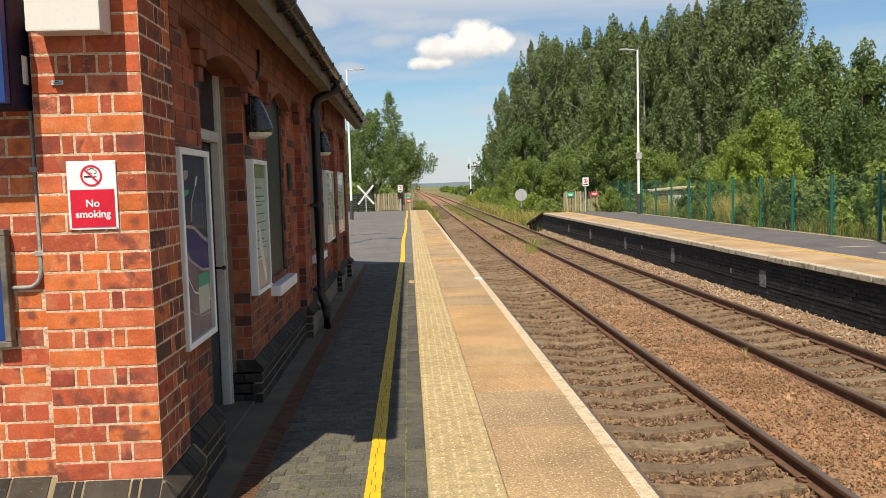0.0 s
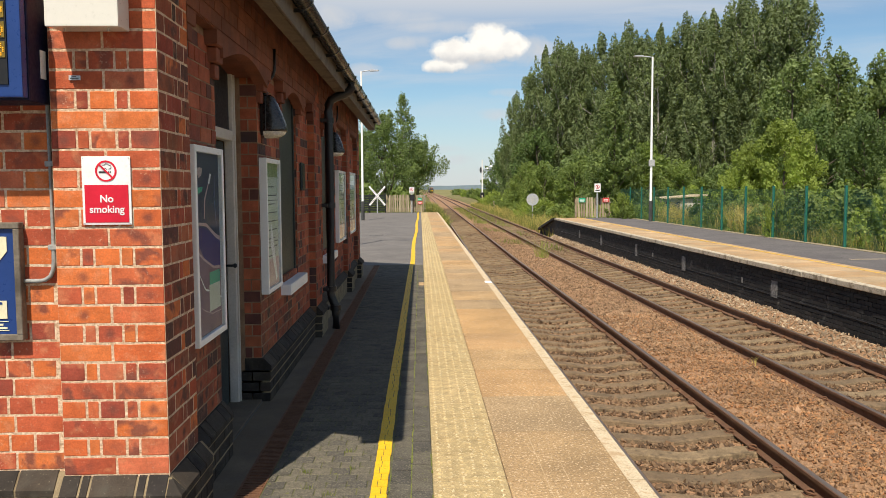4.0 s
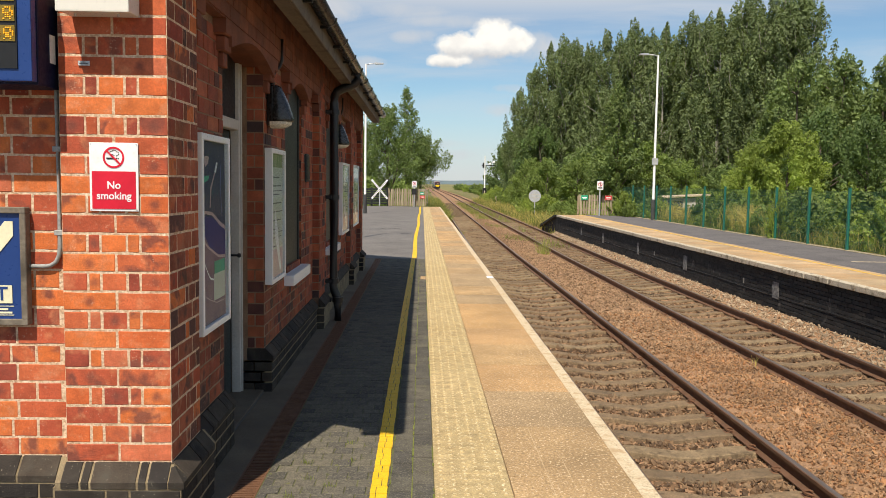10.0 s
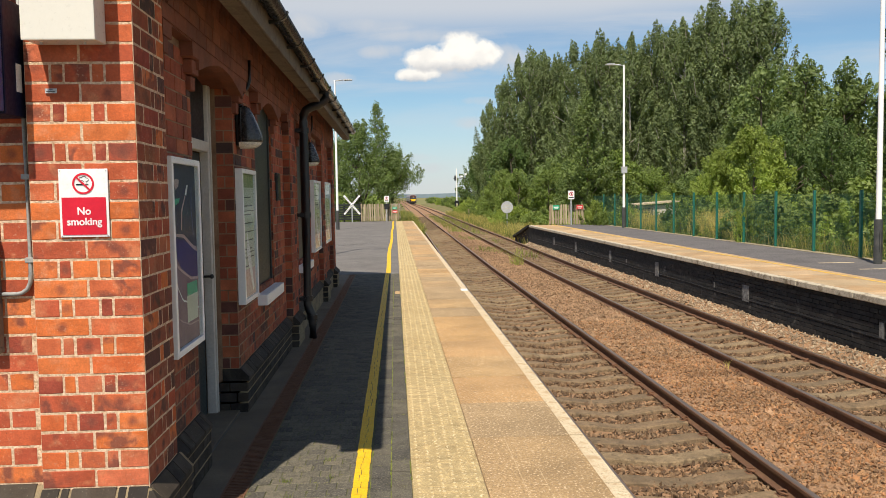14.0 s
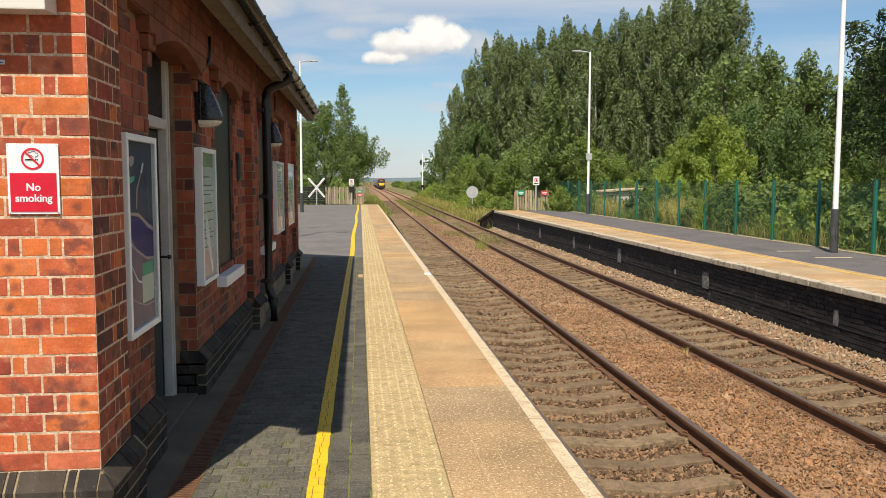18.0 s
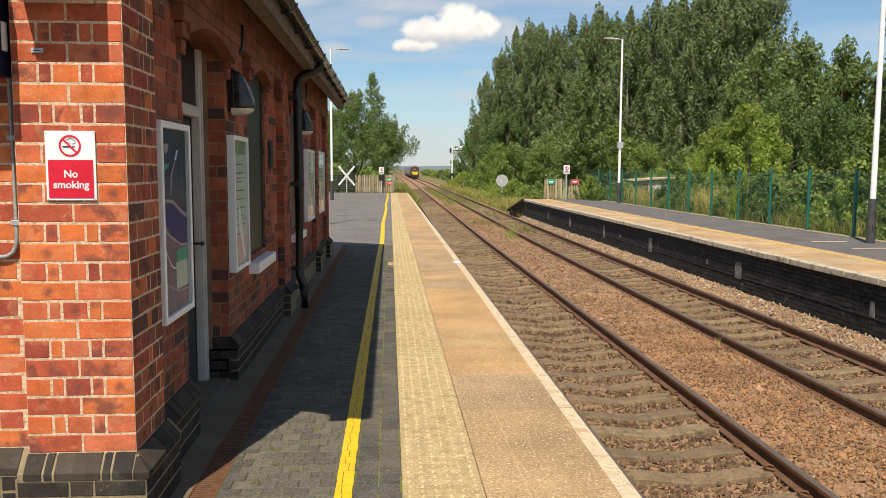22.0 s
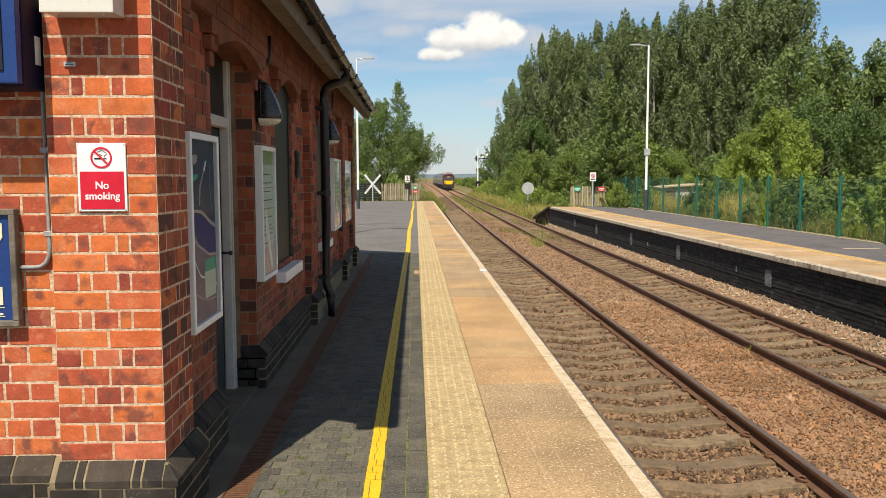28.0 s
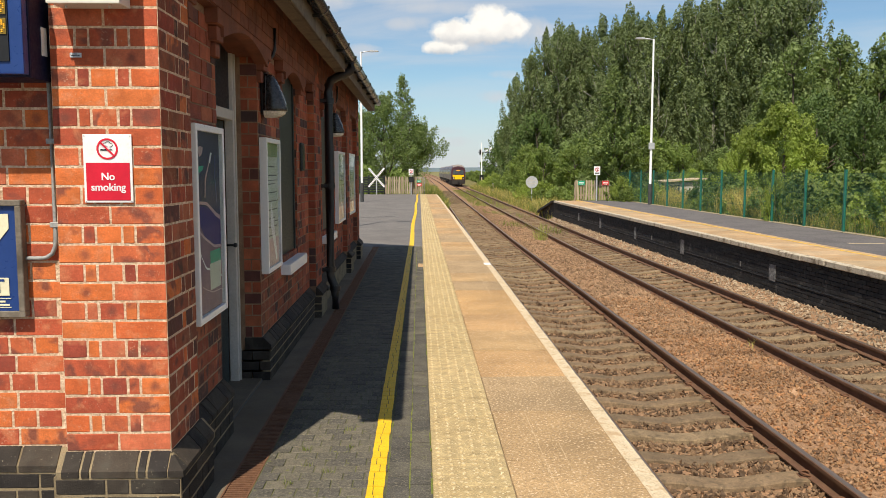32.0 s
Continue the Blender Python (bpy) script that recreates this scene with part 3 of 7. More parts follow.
# ---- mesh helpers ----
def as_mesh(name, bm, *mats, smooth=False):
    me = bpy.data.meshes.new(name)
    bm.to_mesh(me)
    bm.free()
    for m in mats:
        me.materials.append(M[m])
    if smooth:
        for p in me.polygons:
            p.use_smooth = True
    return me


def part(name, bm, material, parent=None, label="", smooth=False, at=None):
    """One mesh object out of a bmesh (or a ready mesh) under a thing or a part."""
    mats = material if isinstance(material, (tuple, list)) else (material,)
    me = bm if isinstance(bm, bpy.types.Mesh) else as_mesh(name, bm, *mats, smooth=smooth)
    ob = new(name, me)
    if parent is not None:
        ob.parent = parent
    if at is not None:
        ob.matrix_basis = at if isinstance(at, Matrix) else Matrix.Translation(at)
    if label:
        ob["label"] = label
    return ob


def thing(name, at, label, category, group="", kind=""):
    ob = new(name)
    ob.empty_display_size = 0.1
    ob.matrix_basis = at if isinstance(at, Matrix) else Matrix.Translation(at)
    return tagged(ob, label, category, group, kind)


def box(bm, x0, x1, y0, y1, z0, z1, bevel=0.0, mi=0, seg=1):
    r = bmesh.ops.create_cube(bm, size=1.0, matrix=Matrix.Translation(((x0 + x1) / 2, (y0 + y1) / 2, (z0 + z1) / 2)) @ Matrix.Diagonal((x1 - x0, y1 - y0, z1 - z0, 1)))
    vs = r["verts"]
    faces = {f for v in vs for f in v.link_faces}
    for f in faces:
        f.material_index = mi
    if bevel > 0:
        es = list({e for v in vs for e in v.link_edges})
        bmesh.ops.bevel(bm, geom=es, offset=bevel, segments=seg, affect="EDGES", profile=0.7)
    return bm


def boxed(x0, x1, y0, y1, z0, z1, bevel=0.0, seg=1):
    return box(bmesh.new(), x0, x1, y0, y1, z0, z1, bevel, 0, seg)


def rod(bm, a, b, r0, r1=None, n=10, mi=0):
    a, b = Vector(a), Vector(b)
    d = b - a
    m = Matrix.Translation((a + b) / 2) @ d.to_track_quat("Z", "Y").to_matrix().to_4x4()
    r = bmesh.ops.create_cone(bm, cap_ends=True, segments=n, radius1=r0, radius2=r0 if r1 is None else r1, depth=d.length, matrix=m)
    for f in {f for v in r["verts"] for f in v.link_faces}:
        f.material_index = mi
        f.smooth = len(f.verts) == 4
        if not f.smooth:
            for e in f.edges:
                e.smooth = False
    return bm


def tube(bm, pts, r, n=10):
    """A bent pipe through points."""
    pts = [Vector(p) for p in pts]
    rings = []
    for i, p in enumerate(pts):
        d = (pts[min(i + 1, len(pts) - 1)] - pts[max(i - 1, 0)]).normalized()
        q = d.to_track_quat("Z", "Y")
        rings.append([bm.verts.new(p + q @ Vector((r * math.cos(2 * math.pi * k / n), r * math.sin(2 * math.pi * k / n), 0))) for k in range(n)])
    for a, b in zip(rings, rings[1:]):
        for k in range(n):
            f = bm.faces.new((a[k], a[(k + 1) % n], b[(k + 1) % n], b[k]))
            f.smooth = True
    bm.faces.new(rings[0][::-1]), bm.faces.new(rings[-1])
    return bm


def sweep(profile, path, closed=True):
    """Extrude a profile of (across, up) along a path of (x, y, z) that runs mainly along y."""
    bm = bmesh.new()
    rings = [[bm.verts.new((x + a, y, z + u)) for a, u in profile] for x, y, z in path]
    n = len(profile)
    for r, s in zip(rings, rings[1:]):
        for k in range(n if closed else n - 1):
            bm.faces.new((r[k], s[k], s[(k + 1) % n], r[(k + 1) % n]))
    if closed:
        bm.faces.new(rings[0]), bm.faces.new(rings[-1][::-1])
    bmesh.ops.recalc_face_normals(bm, faces=bm.faces)
    return bm


def prism(bm, outline, axis, lo, hi, mi=0):
    """A solid out of an outline in the plane across the axis: x -> (y, z), y -> (x, z), z -> (x, y)."""
    def put(a, b, c):
        return {"x": (c, a, b), "y": (a, c, b), "z": (a, b, c)}[axis]
    lo_v = [bm.verts.new(put(a, b, lo)) for a, b in outline]
    hi_v = [bm.verts.new(put(a, b, hi)) for a, b in outline]
    n = len(outline)
    fs = [bm.faces.new((lo_v[k], lo_v[(k + 1) % n], hi_v[(k + 1) % n], hi_v[k])) for k in range(n)]
    fs += [bm.faces.new(lo_v[::-1]), bm.faces.new(hi_v)]
    for f in fs:
        f.material_index = mi
    bmesh.ops.recalc_face_normals(bm, faces=fs)
    return bm


def mesh_of(name, verts, faces, *mats):
    me = bpy.data.meshes.new(name)
    verts, faces = np.asarray(verts, np.float32), np.asarray(faces, np.int32)
    n, k = faces.shape
    me.vertices.add(len(verts)), me.loops.add(n * k), me.polygons.add(n)
    me.vertices.foreach_set("co", verts.ravel())
    me.loops.foreach_set("vertex_index", faces.ravel())
    me.polygons.foreach_set("loop_start", np.arange(0, n * k, k, dtype=np.int32))
    me.polygons.foreach_set("loop_total", np.full(n, k, np.int32))
    me.polygons.foreach_set("use_smooth", np.zeros(n, bool))
    me.update(calc_edges=True)
    me.validate()
    for m in mats:
        me.materials.append(M[m])
    return me


CUBE = np.array([(x, y, z) for x in (-.5, .5) for y in (-.5, .5) for z in (-.5, .5)], float)
CUBE_F = np.array([(0, 1, 3, 2), (4, 6, 7, 5), (0, 4, 5, 1), (2, 3, 7, 6), (0, 2, 6, 4), (1, 5, 7, 3)])


def many_boxes(name, centres, sizes, material, jitter=0.0, turns=None, rng=None):
    """Many small blocks in one mesh."""
    c, s = np.asarray(centres, float), np.asarray(sizes, float)
    v = CUBE[None] * s[:, None]
    if jitter:
        v = v + rng.normal(0, jitter, v.shape) * s[:, None]
    if turns is not None:
        v = np.einsum("nij,nkj->nki", turns, v)
    v = v + c[:, None]
    f = CUBE_F[None] + 8 * np.arange(len(c))[:, None, None]
    return mesh_of(name, v.reshape(-1, 3), f.reshape(-1, 4), material)


STONE = np.array([(-.55, 0, 0), (.55, 0, 0), (0, -.55, 0), (0, .55, 0), (0, 0, -.5), (0, 0, .5)], float)
STONE_F = np.array([(0, 2, 5), (2, 1, 5), (1, 3, 5), (3, 0, 5), (2, 0, 4), (1, 2, 4), (3, 1, 4), (0, 3, 4)])


def many_stones(name, centres, sizes, material, turns, rng):
    """Many broken stones, eight facets each, in one mesh."""
    c, s = np.asarray(centres, float), np.asarray(sizes, float)
    v = (STONE[None] + rng.normal(0, 0.16, (len(c), 6, 3))) * s[:, None]
    v = np.einsum("nij,nkj->nki", turns, v) + c[:, None]
    f = STONE_F[None] + 6 * np.arange(len(c))[:, None, None]
    return mesh_of(name, v.reshape(-1, 3), f.reshape(-1, 3), material)


def random_turns(rng, n):
    q = rng.normal(size=(n, 4))
    q /= np.linalg.norm(q, axis=1, keepdims=True)
    w, x, y, z = q.T
    return np.stack([np.stack([1 - 2 * (y * y + z * z), 2 * (x * y - z * w), 2 * (x * z + y * w)], -1),
                     np.stack([2 * (x * y + z * w), 1 - 2 * (x * x + z * z), 2 * (y * z - x * w)], -1),
                     np.stack([2 * (x * z - y * w), 2 * (y * z + x * w), 1 - 2 * (x * x + y * y)], -1)], 1)


def words(text, size, material, parent, at, name="lettering", label="", thick=0.0015):
    """Raised letters as a mesh."""
    cu = bpy.data.curves.new(name, "FONT")
    cu.body, cu.size, cu.align_x, cu.align_y, cu.extrude = text, size, "CENTER", "CENTER", thick
    cu.offset = size * 0.018
    ob = bpy.data.objects.new(name, cu)
    scene.collection.objects.link(ob)
    me = bpy.data.meshes.new_from_object(ob)
    bpy.data.objects.remove(ob), bpy.data.curves.remove(cu)
    me.materials.clear()
    me.materials.append(M[material])
    return part(name, me, material, parent, label, at=at)

# ---- the plan: x across the line, y along it, platform top at 0 ----
def drift(y):
    """How far the line bears off to the right."""
    return 0.0075 * min(max(0.0, y - 30), 150)


RAILS = (2.0, 3.56, 5.29, 6.74)
RAIL_TOP = -1.01
ALONG = [-12, 0, 10, 20, 30, 40, 44.5, 46, 55, 70, 90, 110, 140, 170, 190, 230, 300, 400, 700, 1200]
PLAT_END, P2_EDGE, P2_END = 56.0, 7.22, 44.2
FENCE_X = 11.15


def sheet(name, xs, ys, height, material, label, category):
    v = [(x, y, height(x, y)) for y in ys for x in xs]
    n = len(xs)
    f = [(j * n + i, j * n + i + 1, (j + 1) * n + i + 1, (j + 1) * n + i) for j in range(len(ys) - 1) for i in range(n - 1)]
    return tagged(part(name, mesh_of(name, v, f, material), material), label, category, kind="structure")


def build_ground():
    sheet("ground", [-3000, -60, 0, 60, 3000], [-200, 0, 60, 400, 4000], lambda x, y: -1.45, "field", "flat dry farmland running to the horizon", "ground")
    bed = [(1.0, -1.225), (1.6, -1.212), (2.0, -1.215), (2.4, -1.24), (2.8, -1.272), (3.2, -1.24), (3.5, -1.21), (3.75, -1.11), (4.4, -1.07), (5.0, -1.10), (5.3, -1.21), (5.65, -1.24), (6.0, -1.272), (6.35, -1.24), (6.7, -1.21), (6.95, -1.08), (7.3, -0.93), (7.7, -0.95), (8.3, -1.12), (9.2, -1.46)]
    v, f = [], []
    for y in ALONG[:-1]:
        v += [(x + drift(y), y, z if y < 45 or x < 6.9 else min(z, -1.15 - 0.08 * (x - 6.95))) for x, z in bed]
    n = len(bed)
    for j in range(len(ALONG) - 2):
        f += [(j * n + i, j * n + i + 1, (j + 1) * n + i + 1, (j + 1) * n + i) for i in range(n - 1)]
    tagged(part("trackbed", mesh_of("trackbed", v, f, "ballast_bed"), "ballast_bed"), "brown stone ballast under the two tracks", "trackbed", kind="structure")
    rng = random.Random(3)
    ys = [44.3, 50, 56, 64, 72, 82, 95, 110, 130, 160, 200, 300]
    off = (8.0, 8.8, 10, 12, 15, 20, 30, 60)
    h = (-1.2, -0.95, -0.8, -0.55, -0.35, -0.2, -0.1, 0.0)
    v = [(x + drift(y) * (x < 30), y, z + rng.uniform(-.06, .06)) for y in ys for x, z in zip(off, h)]
    n = len(off)
    f = [(j * n + i, j * n + i + 1, (j + 1) * n + i + 1, (j + 1) * n + i) for j in range(len(ys) - 1) for i in range(n - 1)]
    tagged(part("verge_east", mesh_of("verge_east", v, f, "soil"), "soil"), "rough grassy bank beside the far track", "verge", kind="structure")
    sheet("land_east", [11.25, 12.5, 15, 20, 30, 60, 140], [-40, -5, 10, 20, 30, 44.3], lambda x, y: -0.12 + 0.03 * math.sin(x * 2 + y), "soil", "overgrown land behind the platform fence", "ground")
    off = (1.3, 0.6, -0.6, -3, -8, -20, -60)
    h = (-1.21, -1.0, -0.7, -0.4, -0.25, -0.2, -0.2)
    ys = [56.1, 60, 70, 85, 110, 150, 200, 300]
    v = [(x + drift(y), y, z) for y in ys for x, z in zip(off, h)]
    n = len(off)
    f = [(j * n + i, (j + 1) * n + i, (j + 1) * n + i + 1, j * n + i + 1) for j in range(len(ys) - 1) for i in range(n - 1)]
    tagged(part("verge_west", mesh_of("verge_west", v, f, "soil"), "soil"), "rough verge past the end of the platform", "verge", kind="structure")
    # low hills on the skyline
    rng = random.Random(9)
    xs = [-1800 + 60 * i for i in range(80)]
    v, f = [], []
    for i, x in enumerate(xs):
        t = 11 + 5 * math.sin(i * 0.23) + 3 * math.sin(i * 0.7 + 1) + rng.uniform(-1, 1)
        v += [(x, 3000, -5), (x, 3000, t), (x, 3400, t + 2)]
    for i in range(len(xs) - 1):
        a = i * 3
        f += [(a, a + 3, a + 4, a + 1), (a + 1, a + 4, a + 5, a + 2)]
    tagged(part("backdrop", mesh_of("backdrop", v, f, "far_hill"), "far_hill"), "low blue hills on the skyline", "hills", kind="structure")


build_ground()


def build_platform_one():
    p = thing("platform_near", (0, 0, 0), "brick-paved platform with tactile slabs and coping", "platform", kind="structure")
    part("base", boxed(-40, 1.10, -14, PLAT_END, -1.35, -0.10), "concrete", p)
    part("edge_wall", boxed(1.10, 1.16, -14, PLAT_END, -1.35, -0.12), "soot_brick", p)
    part("paver_bed", boxed(-0.85, 0.06, -14, 17.2, -0.0995, -0.0042), "paver_bed", p)
    part("slab_bed", boxed(0.0605, 1.16, -14, PLAT_END, -0.0995, -0.012), "joint", p)
    part("asphalt", boxed(-40, 0.06, 17.2, PLAT_END, -0.0995, 0.0), "asphalt", p, "grey tarmac with a long crack")
    part("asphalt", boxed(-40, -1.2, -14, 17.195, -0.0995, -0.004), "asphalt", p)
    part("concrete_strip", boxed(-1.2, -0.985, -14, 17.195, -0.0995, -0.002), "concrete", p, "stained concrete strip along the wall")
    # slotted drain along the strip
    d = part("drain", boxed(-0.985, -0.85, -14, 17.195, -0.0995, -0.016), "clip", p, "rusty red slotted drain channel")
    c = [(-0.917, -2 + 0.025 * k, -0.012) for k in range(768)]
    part("slats", many_boxes("slats", c, [(0.115, 0.014, 0.012)] * len(c), "clip"), "clip", d)
    part("rim", boxed(-0.985, -0.976, -14, 17.1, -0.016, -0.001), "clip", d)
    part("rim", boxed(-0.859, -0.85, -14, 17.1, -0.016, -0.001), "clip", d)
    bm = bmesh.new()
    pts = [(-3.4, 27.6), (-2.6, 27.3), (-1.9, 27.9), (-1.2, 28.6), (-0.7, 28.5)]
    for (a, b), (c2, e) in zip(pts, pts[1:]):
        prism(bm, [(a, b), (c2, e), (c2, e + 0.05), (a, b + 0.05)], "z", 0.0005, 0.003)
    part("crack", bm, "black", p)
    part("patch_slab", boxed(-0.03, 0.055, 13.5, 13.95, -0.008, 0.004), "coping", p, "pale repair slab")
    return p


PLATFORM_ONE = build_platform_one()


M["asphalt_far"] = mat("dry_asphalt", [(0.099, 0.09, 0.091), (0.125, 0.115, 0.114), (0.144, 0.133, 0.129)], 0.9, 0.9, 0.5, 220, stain=((0.085, 0.08, 0.08), 2.0, 0.5, 0.75), fine=0.3)
M["coping_far"] = mat("coping_far", [(0.44, 0.29, 0.155), (0.42, 0.27, 0.14), (0.39, 0.28, 0.165), (0.46, 0.32, 0.19)], 1.4, 0.9, 0.5, 70, chance="object", stain=((0.36, 0.28, 0.18), 4.5, 0.5, 0.7), fine=0.3)


def build_platform_two():
    p = thing("platform_far", (0, 0, 0), "far platform with black brick face and buff edging", "platform", kind="structure")
    part("base", boxed(P2_EDGE + 0.14, FENCE_X + 0.1, -14, P2_END, -1.35, -0.10), "concrete", p)
    part("asphalt", boxed(8.76, FENCE_X + 0.1, -14, P2_END, -0.0995, -0.002), "asphalt_far", p, "grey tarmac")
    part("slab_bed", boxed(P2_EDGE + 0.14, 8.759, -14, P2_END, -0.0995, -0.012), "joint", p)
    part("back_edging", boxed(8.585, 8.758, -14, P2_END, -0.0118, -0.001), "coping_far", p, "buff strip behind the slabs")
    part("yellow_line", boxed(8.47, 8.545, -14, P2_END, 0.0005, 0.005), "worn_yellow", p, "thin worn yellow line")
    part("litter_edge", boxed(FENCE_X - 0.16, FENCE_X + 0.1, -14, P2_END, -0.0015, 0.012), "litter", p, "pale leaf litter and grit at the fence")
    for y0 in (16.1, 17.7):
        part("painted_mark", boxed(9.5, 10.3, y0, y0 + 0.09, -0.0015, 0.002), "white_edge", p, "worn white painted mark")
    for z in (-0.62,):
        bm = bmesh.new()
        tube(bm, [(P2_EDGE + 0.072, y, z + 0.012 * math.sin(y)) for y in range(6, 44, 2)], 0.006, 6)
        part("cable", bm, "black_metal", p, "thin cable along the wall")
    # ramp down at the far end
    bm = bmesh.new()
    prism(bm, [(P2_END, -1.3), (P2_END, -0.01), (P2_END + 5.6, -0.85), (P2_END + 5.6, -1.3)], "x", P2_EDGE + 0.14, 9.0)
    part("ramp", bm, "soot_brick_rest", p, "black brick end ramp")
    bm = bmesh.new()
    prism(bm, [(P2_END, -0.11), (P2_END, 0.0), (P2_END + 5.6, -0.82), (P2_END + 5.6, -0.95)], "x", P2_EDGE - 0.02, P2_EDGE + 0.14)
    part("ramp_coping", bm, "soot_brick", p)
    return p


PLATFORM_TWO = build_platform_two()

RAIL_PROFILE = [(-0.07, -0.16), (0.07, -0.16), (0.07, -0.148), (0.012, -0.128), (0.012, -0.048), (0.035, -0.038), (0.035, -0.006), (0.029, -0.001), (-0.029, -0.001), (-0.035, -0.006), (-0.035, -0.038), (-0.012, -0.048), (-0.012, -0.128), (-0.07, -0.148)]


def build_tracks():
    """Two running lines: rails with a worn top, sleepers, spring clips."""
    out = []
    for name, pair in (("track_near", RAILS[:2]), ("track_far", RAILS[2:])):
        t = thing(name, (0, 0, 0), "rusty steel rails on concrete sleepers", "railway track", kind="structure")
        for x in pair:
            path = [(x + drift(y), y, RAIL_TOP) for y in ALONG]
            r = part("rail", sweep(RAIL_PROFILE, path), "rail_rust", t)
            part("rail_head", sweep([(-0.027, -0.0015), (0.027, -0.0015), (0.024, 0.0012), (-0.024, 0.0012)], path), "rail_top", r, "brown polished running surface")
        out.append(t)
    return out


TRACKS = build_tracks()

# ---- station building ----
XP, XW = -1.125, -1.20            # pilaster face and recessed wall face on the platform side
YP, YW = 3.617, 3.70              # the same on the gable end
Y_END = 15.25
EAVE = 2.95
COURSE = 0.0852
PLINTH = 0.33
PILASTERS = ((3.617, 4.09), (8.86, 9.32), (12.75, 13.2), (14.8, 15.25))
BAYS = ((4.09, 8.86), (9.32, 12.75), (13.2, 14.8))
OPENINGS = (("door", 4.90, 6.15, 0.0, 2.425), ("window", 7.10, 8.05, 0.78, 2.41), ("window", 10.12, 11.05, 0.78, 2.41))
STATION = thing("station_building", (-1.2, 3.7, 0), "red brick country station with boarded windows and slate roof", "building")
STATION_INV = Matrix.Translation((1.2, -3.7, 0))


def s_part(name, bm, material, parent=None, label="", smooth=False):
    """A part of the station, given in the plan's own places."""
    ob = part(name, bm, material, STATION if parent is None else parent, label, smooth)
    if parent is None:
        ob.matrix_parent_inverse = STATION_INV
    return ob


def build_station():
    # platform-side wall, pierced by the door and the two windows
    sections = []
    cuts = [o for o in OPENINGS if o[2] - o[1] > 0.1]
    y = YW
    for kind, a, b, lo, hi in cuts:
        sections += [(y, a, 0, EAVE), (a, b, hi + 0.085, EAVE)]
        if lo > 0:
            sections.append((a, b, 0, lo))
        # low brick arch over the opening
        n = 8
        w = b - a
        arch = bmesh.new()
        low = [(a + w * k / n, hi + 0.07 * math.sin(math.pi * k / n)) for k in range(n + 1)]
        prism(arch, low + [(b, hi + 0.085), (a, hi + 0.085)], "x", -1.55, XW - 0.0035)
        s_part("arch", arch, "band_brick", None, "low segmental brick arch")
        y = b
    sections.append((y, Y_END - 0.1, 0, EAVE))
    walls = [s_part("wall", boxed(-1.55, XW - 0.0035, *q), "dirty_shade_mortar", None, "recessed brick wall on the platform side") for q in sections]
    wall = walls[0]
    # gable end
    bm = bmesh.new()
    prism(bm, [(-6.2, 0), (XW - 0.0035, 0), (XW - 0.0035, EAVE + 0.1), (-3.7, 4.95), (-6.2, EAVE + 0.1)], "y", YW + 0.0035, YW + 0.3)
    gable = s_part("gable_wall", bm, "mortar", None, "brick gable end")
    bm = bmesh.new()
    prism(bm, [(-6.2, 0), (XW - 0.02, 0), (XW - 0.02, EAVE + 0.1), (-3.7, 4.95), (-6.2, EAVE + 0.1)], "y", Y_END - 0.4, Y_END - 0.1)
    s_part("gable_wall", bm, "wall_brick_rest", None, "brick gable end")
    s_part("back_wall", boxed(-6.2, -5.9, YW + 0.3, Y_END - 0.4, 0, EAVE), "wall_brick_rest")
    # pilasters with brick cores
    pil = []
    for a, b in PILASTERS:
        pil.append(s_part("pilaster", boxed(XW - 0.05 if a > 4 else -1.592, XP - 0.0035, a + 0.0035, b - 0.0035, 0, EAVE - 0.02), "mortar" if a < 4 else "dirty_shade_mortar"))
    # top band standing out to the pilasters' face, on stepped bricks
    band = s_part("band", boxed(XW - 0.03, XP - 0.012, 4.0, Y_END - 0.02, 2.50, EAVE), "band_brick", None, "oversailing brick band under the eaves")
    # roof: two slopes of slates, fascia, soffit
    bm = bmesh.new()
    for s in (1, -1):
        e, r = (-0.77, 2.86) if s > 0 else (-6.6, 2.86), (-3.7, 5.1)
        prism(bm, [e, r, (r[0], r[1] + 0.05), (e[0] + 0.02 * s, e[1] + 0.05)], "y", 3.33, Y_END + 0.25)
    s_part("roof", bm, "slate", None, "grey slate roof")
    rng = random.Random(5)
    slope = Vector((-2.9, 0, 2.24)).normalized()
    cs, ss, ts = [], [], []
    m = np.array([[slope.x, 0, -slope.z], [0, 1, 0], [slope.z, 0, slope.x]])
    m[:, 2] = -m[:, 2]
    for i in range(14):
        for j in range(40):
            d = 0.1 + i * 0.25
            cs.append((-0.80 + slope.x * d, 3.48 + j * 0.3 + 0.15 * (i % 2), 2.925 + slope.z * d + rng.uniform(0, .004)))
            ss.append((0.28, 0.295, 0.008))
            ts.append(m)
    s_part("slates", many_boxes("slates", cs, ss, "slate", turns=np.array(ts)), "slate")
    s_part("fascia", boxed(-0.855, -0.835, 3.35, Y_END + 0.22, 2.70, 2.85, 0.003), "soffit", None, "weathered grey fascia board")
    s_part("soffit", boxed(-0.955, -0.857, 3.35, Y_END + 0.22, 2.70, 2.72), "soffit", None, "stained soffit board")
    for y in (3.34, Y_END + 0.2):
        bm = bmesh.new()
        prism(bm, [(-0.82, 2.80), (-0.82, 2.87), (-3.7, 5.09), (-3.7, 4.93)], "y", y - 0.02, y + 0.02)
        prism(bm, [(-6.58, 2.80), (-3.7, 4.93), (-3.7, 5.09), (-6.58, 2.87)], "y", y - 0.02, y + 0.02)
        s_part("bargeboard", bm, "soffit")
    bm = bmesh.new()
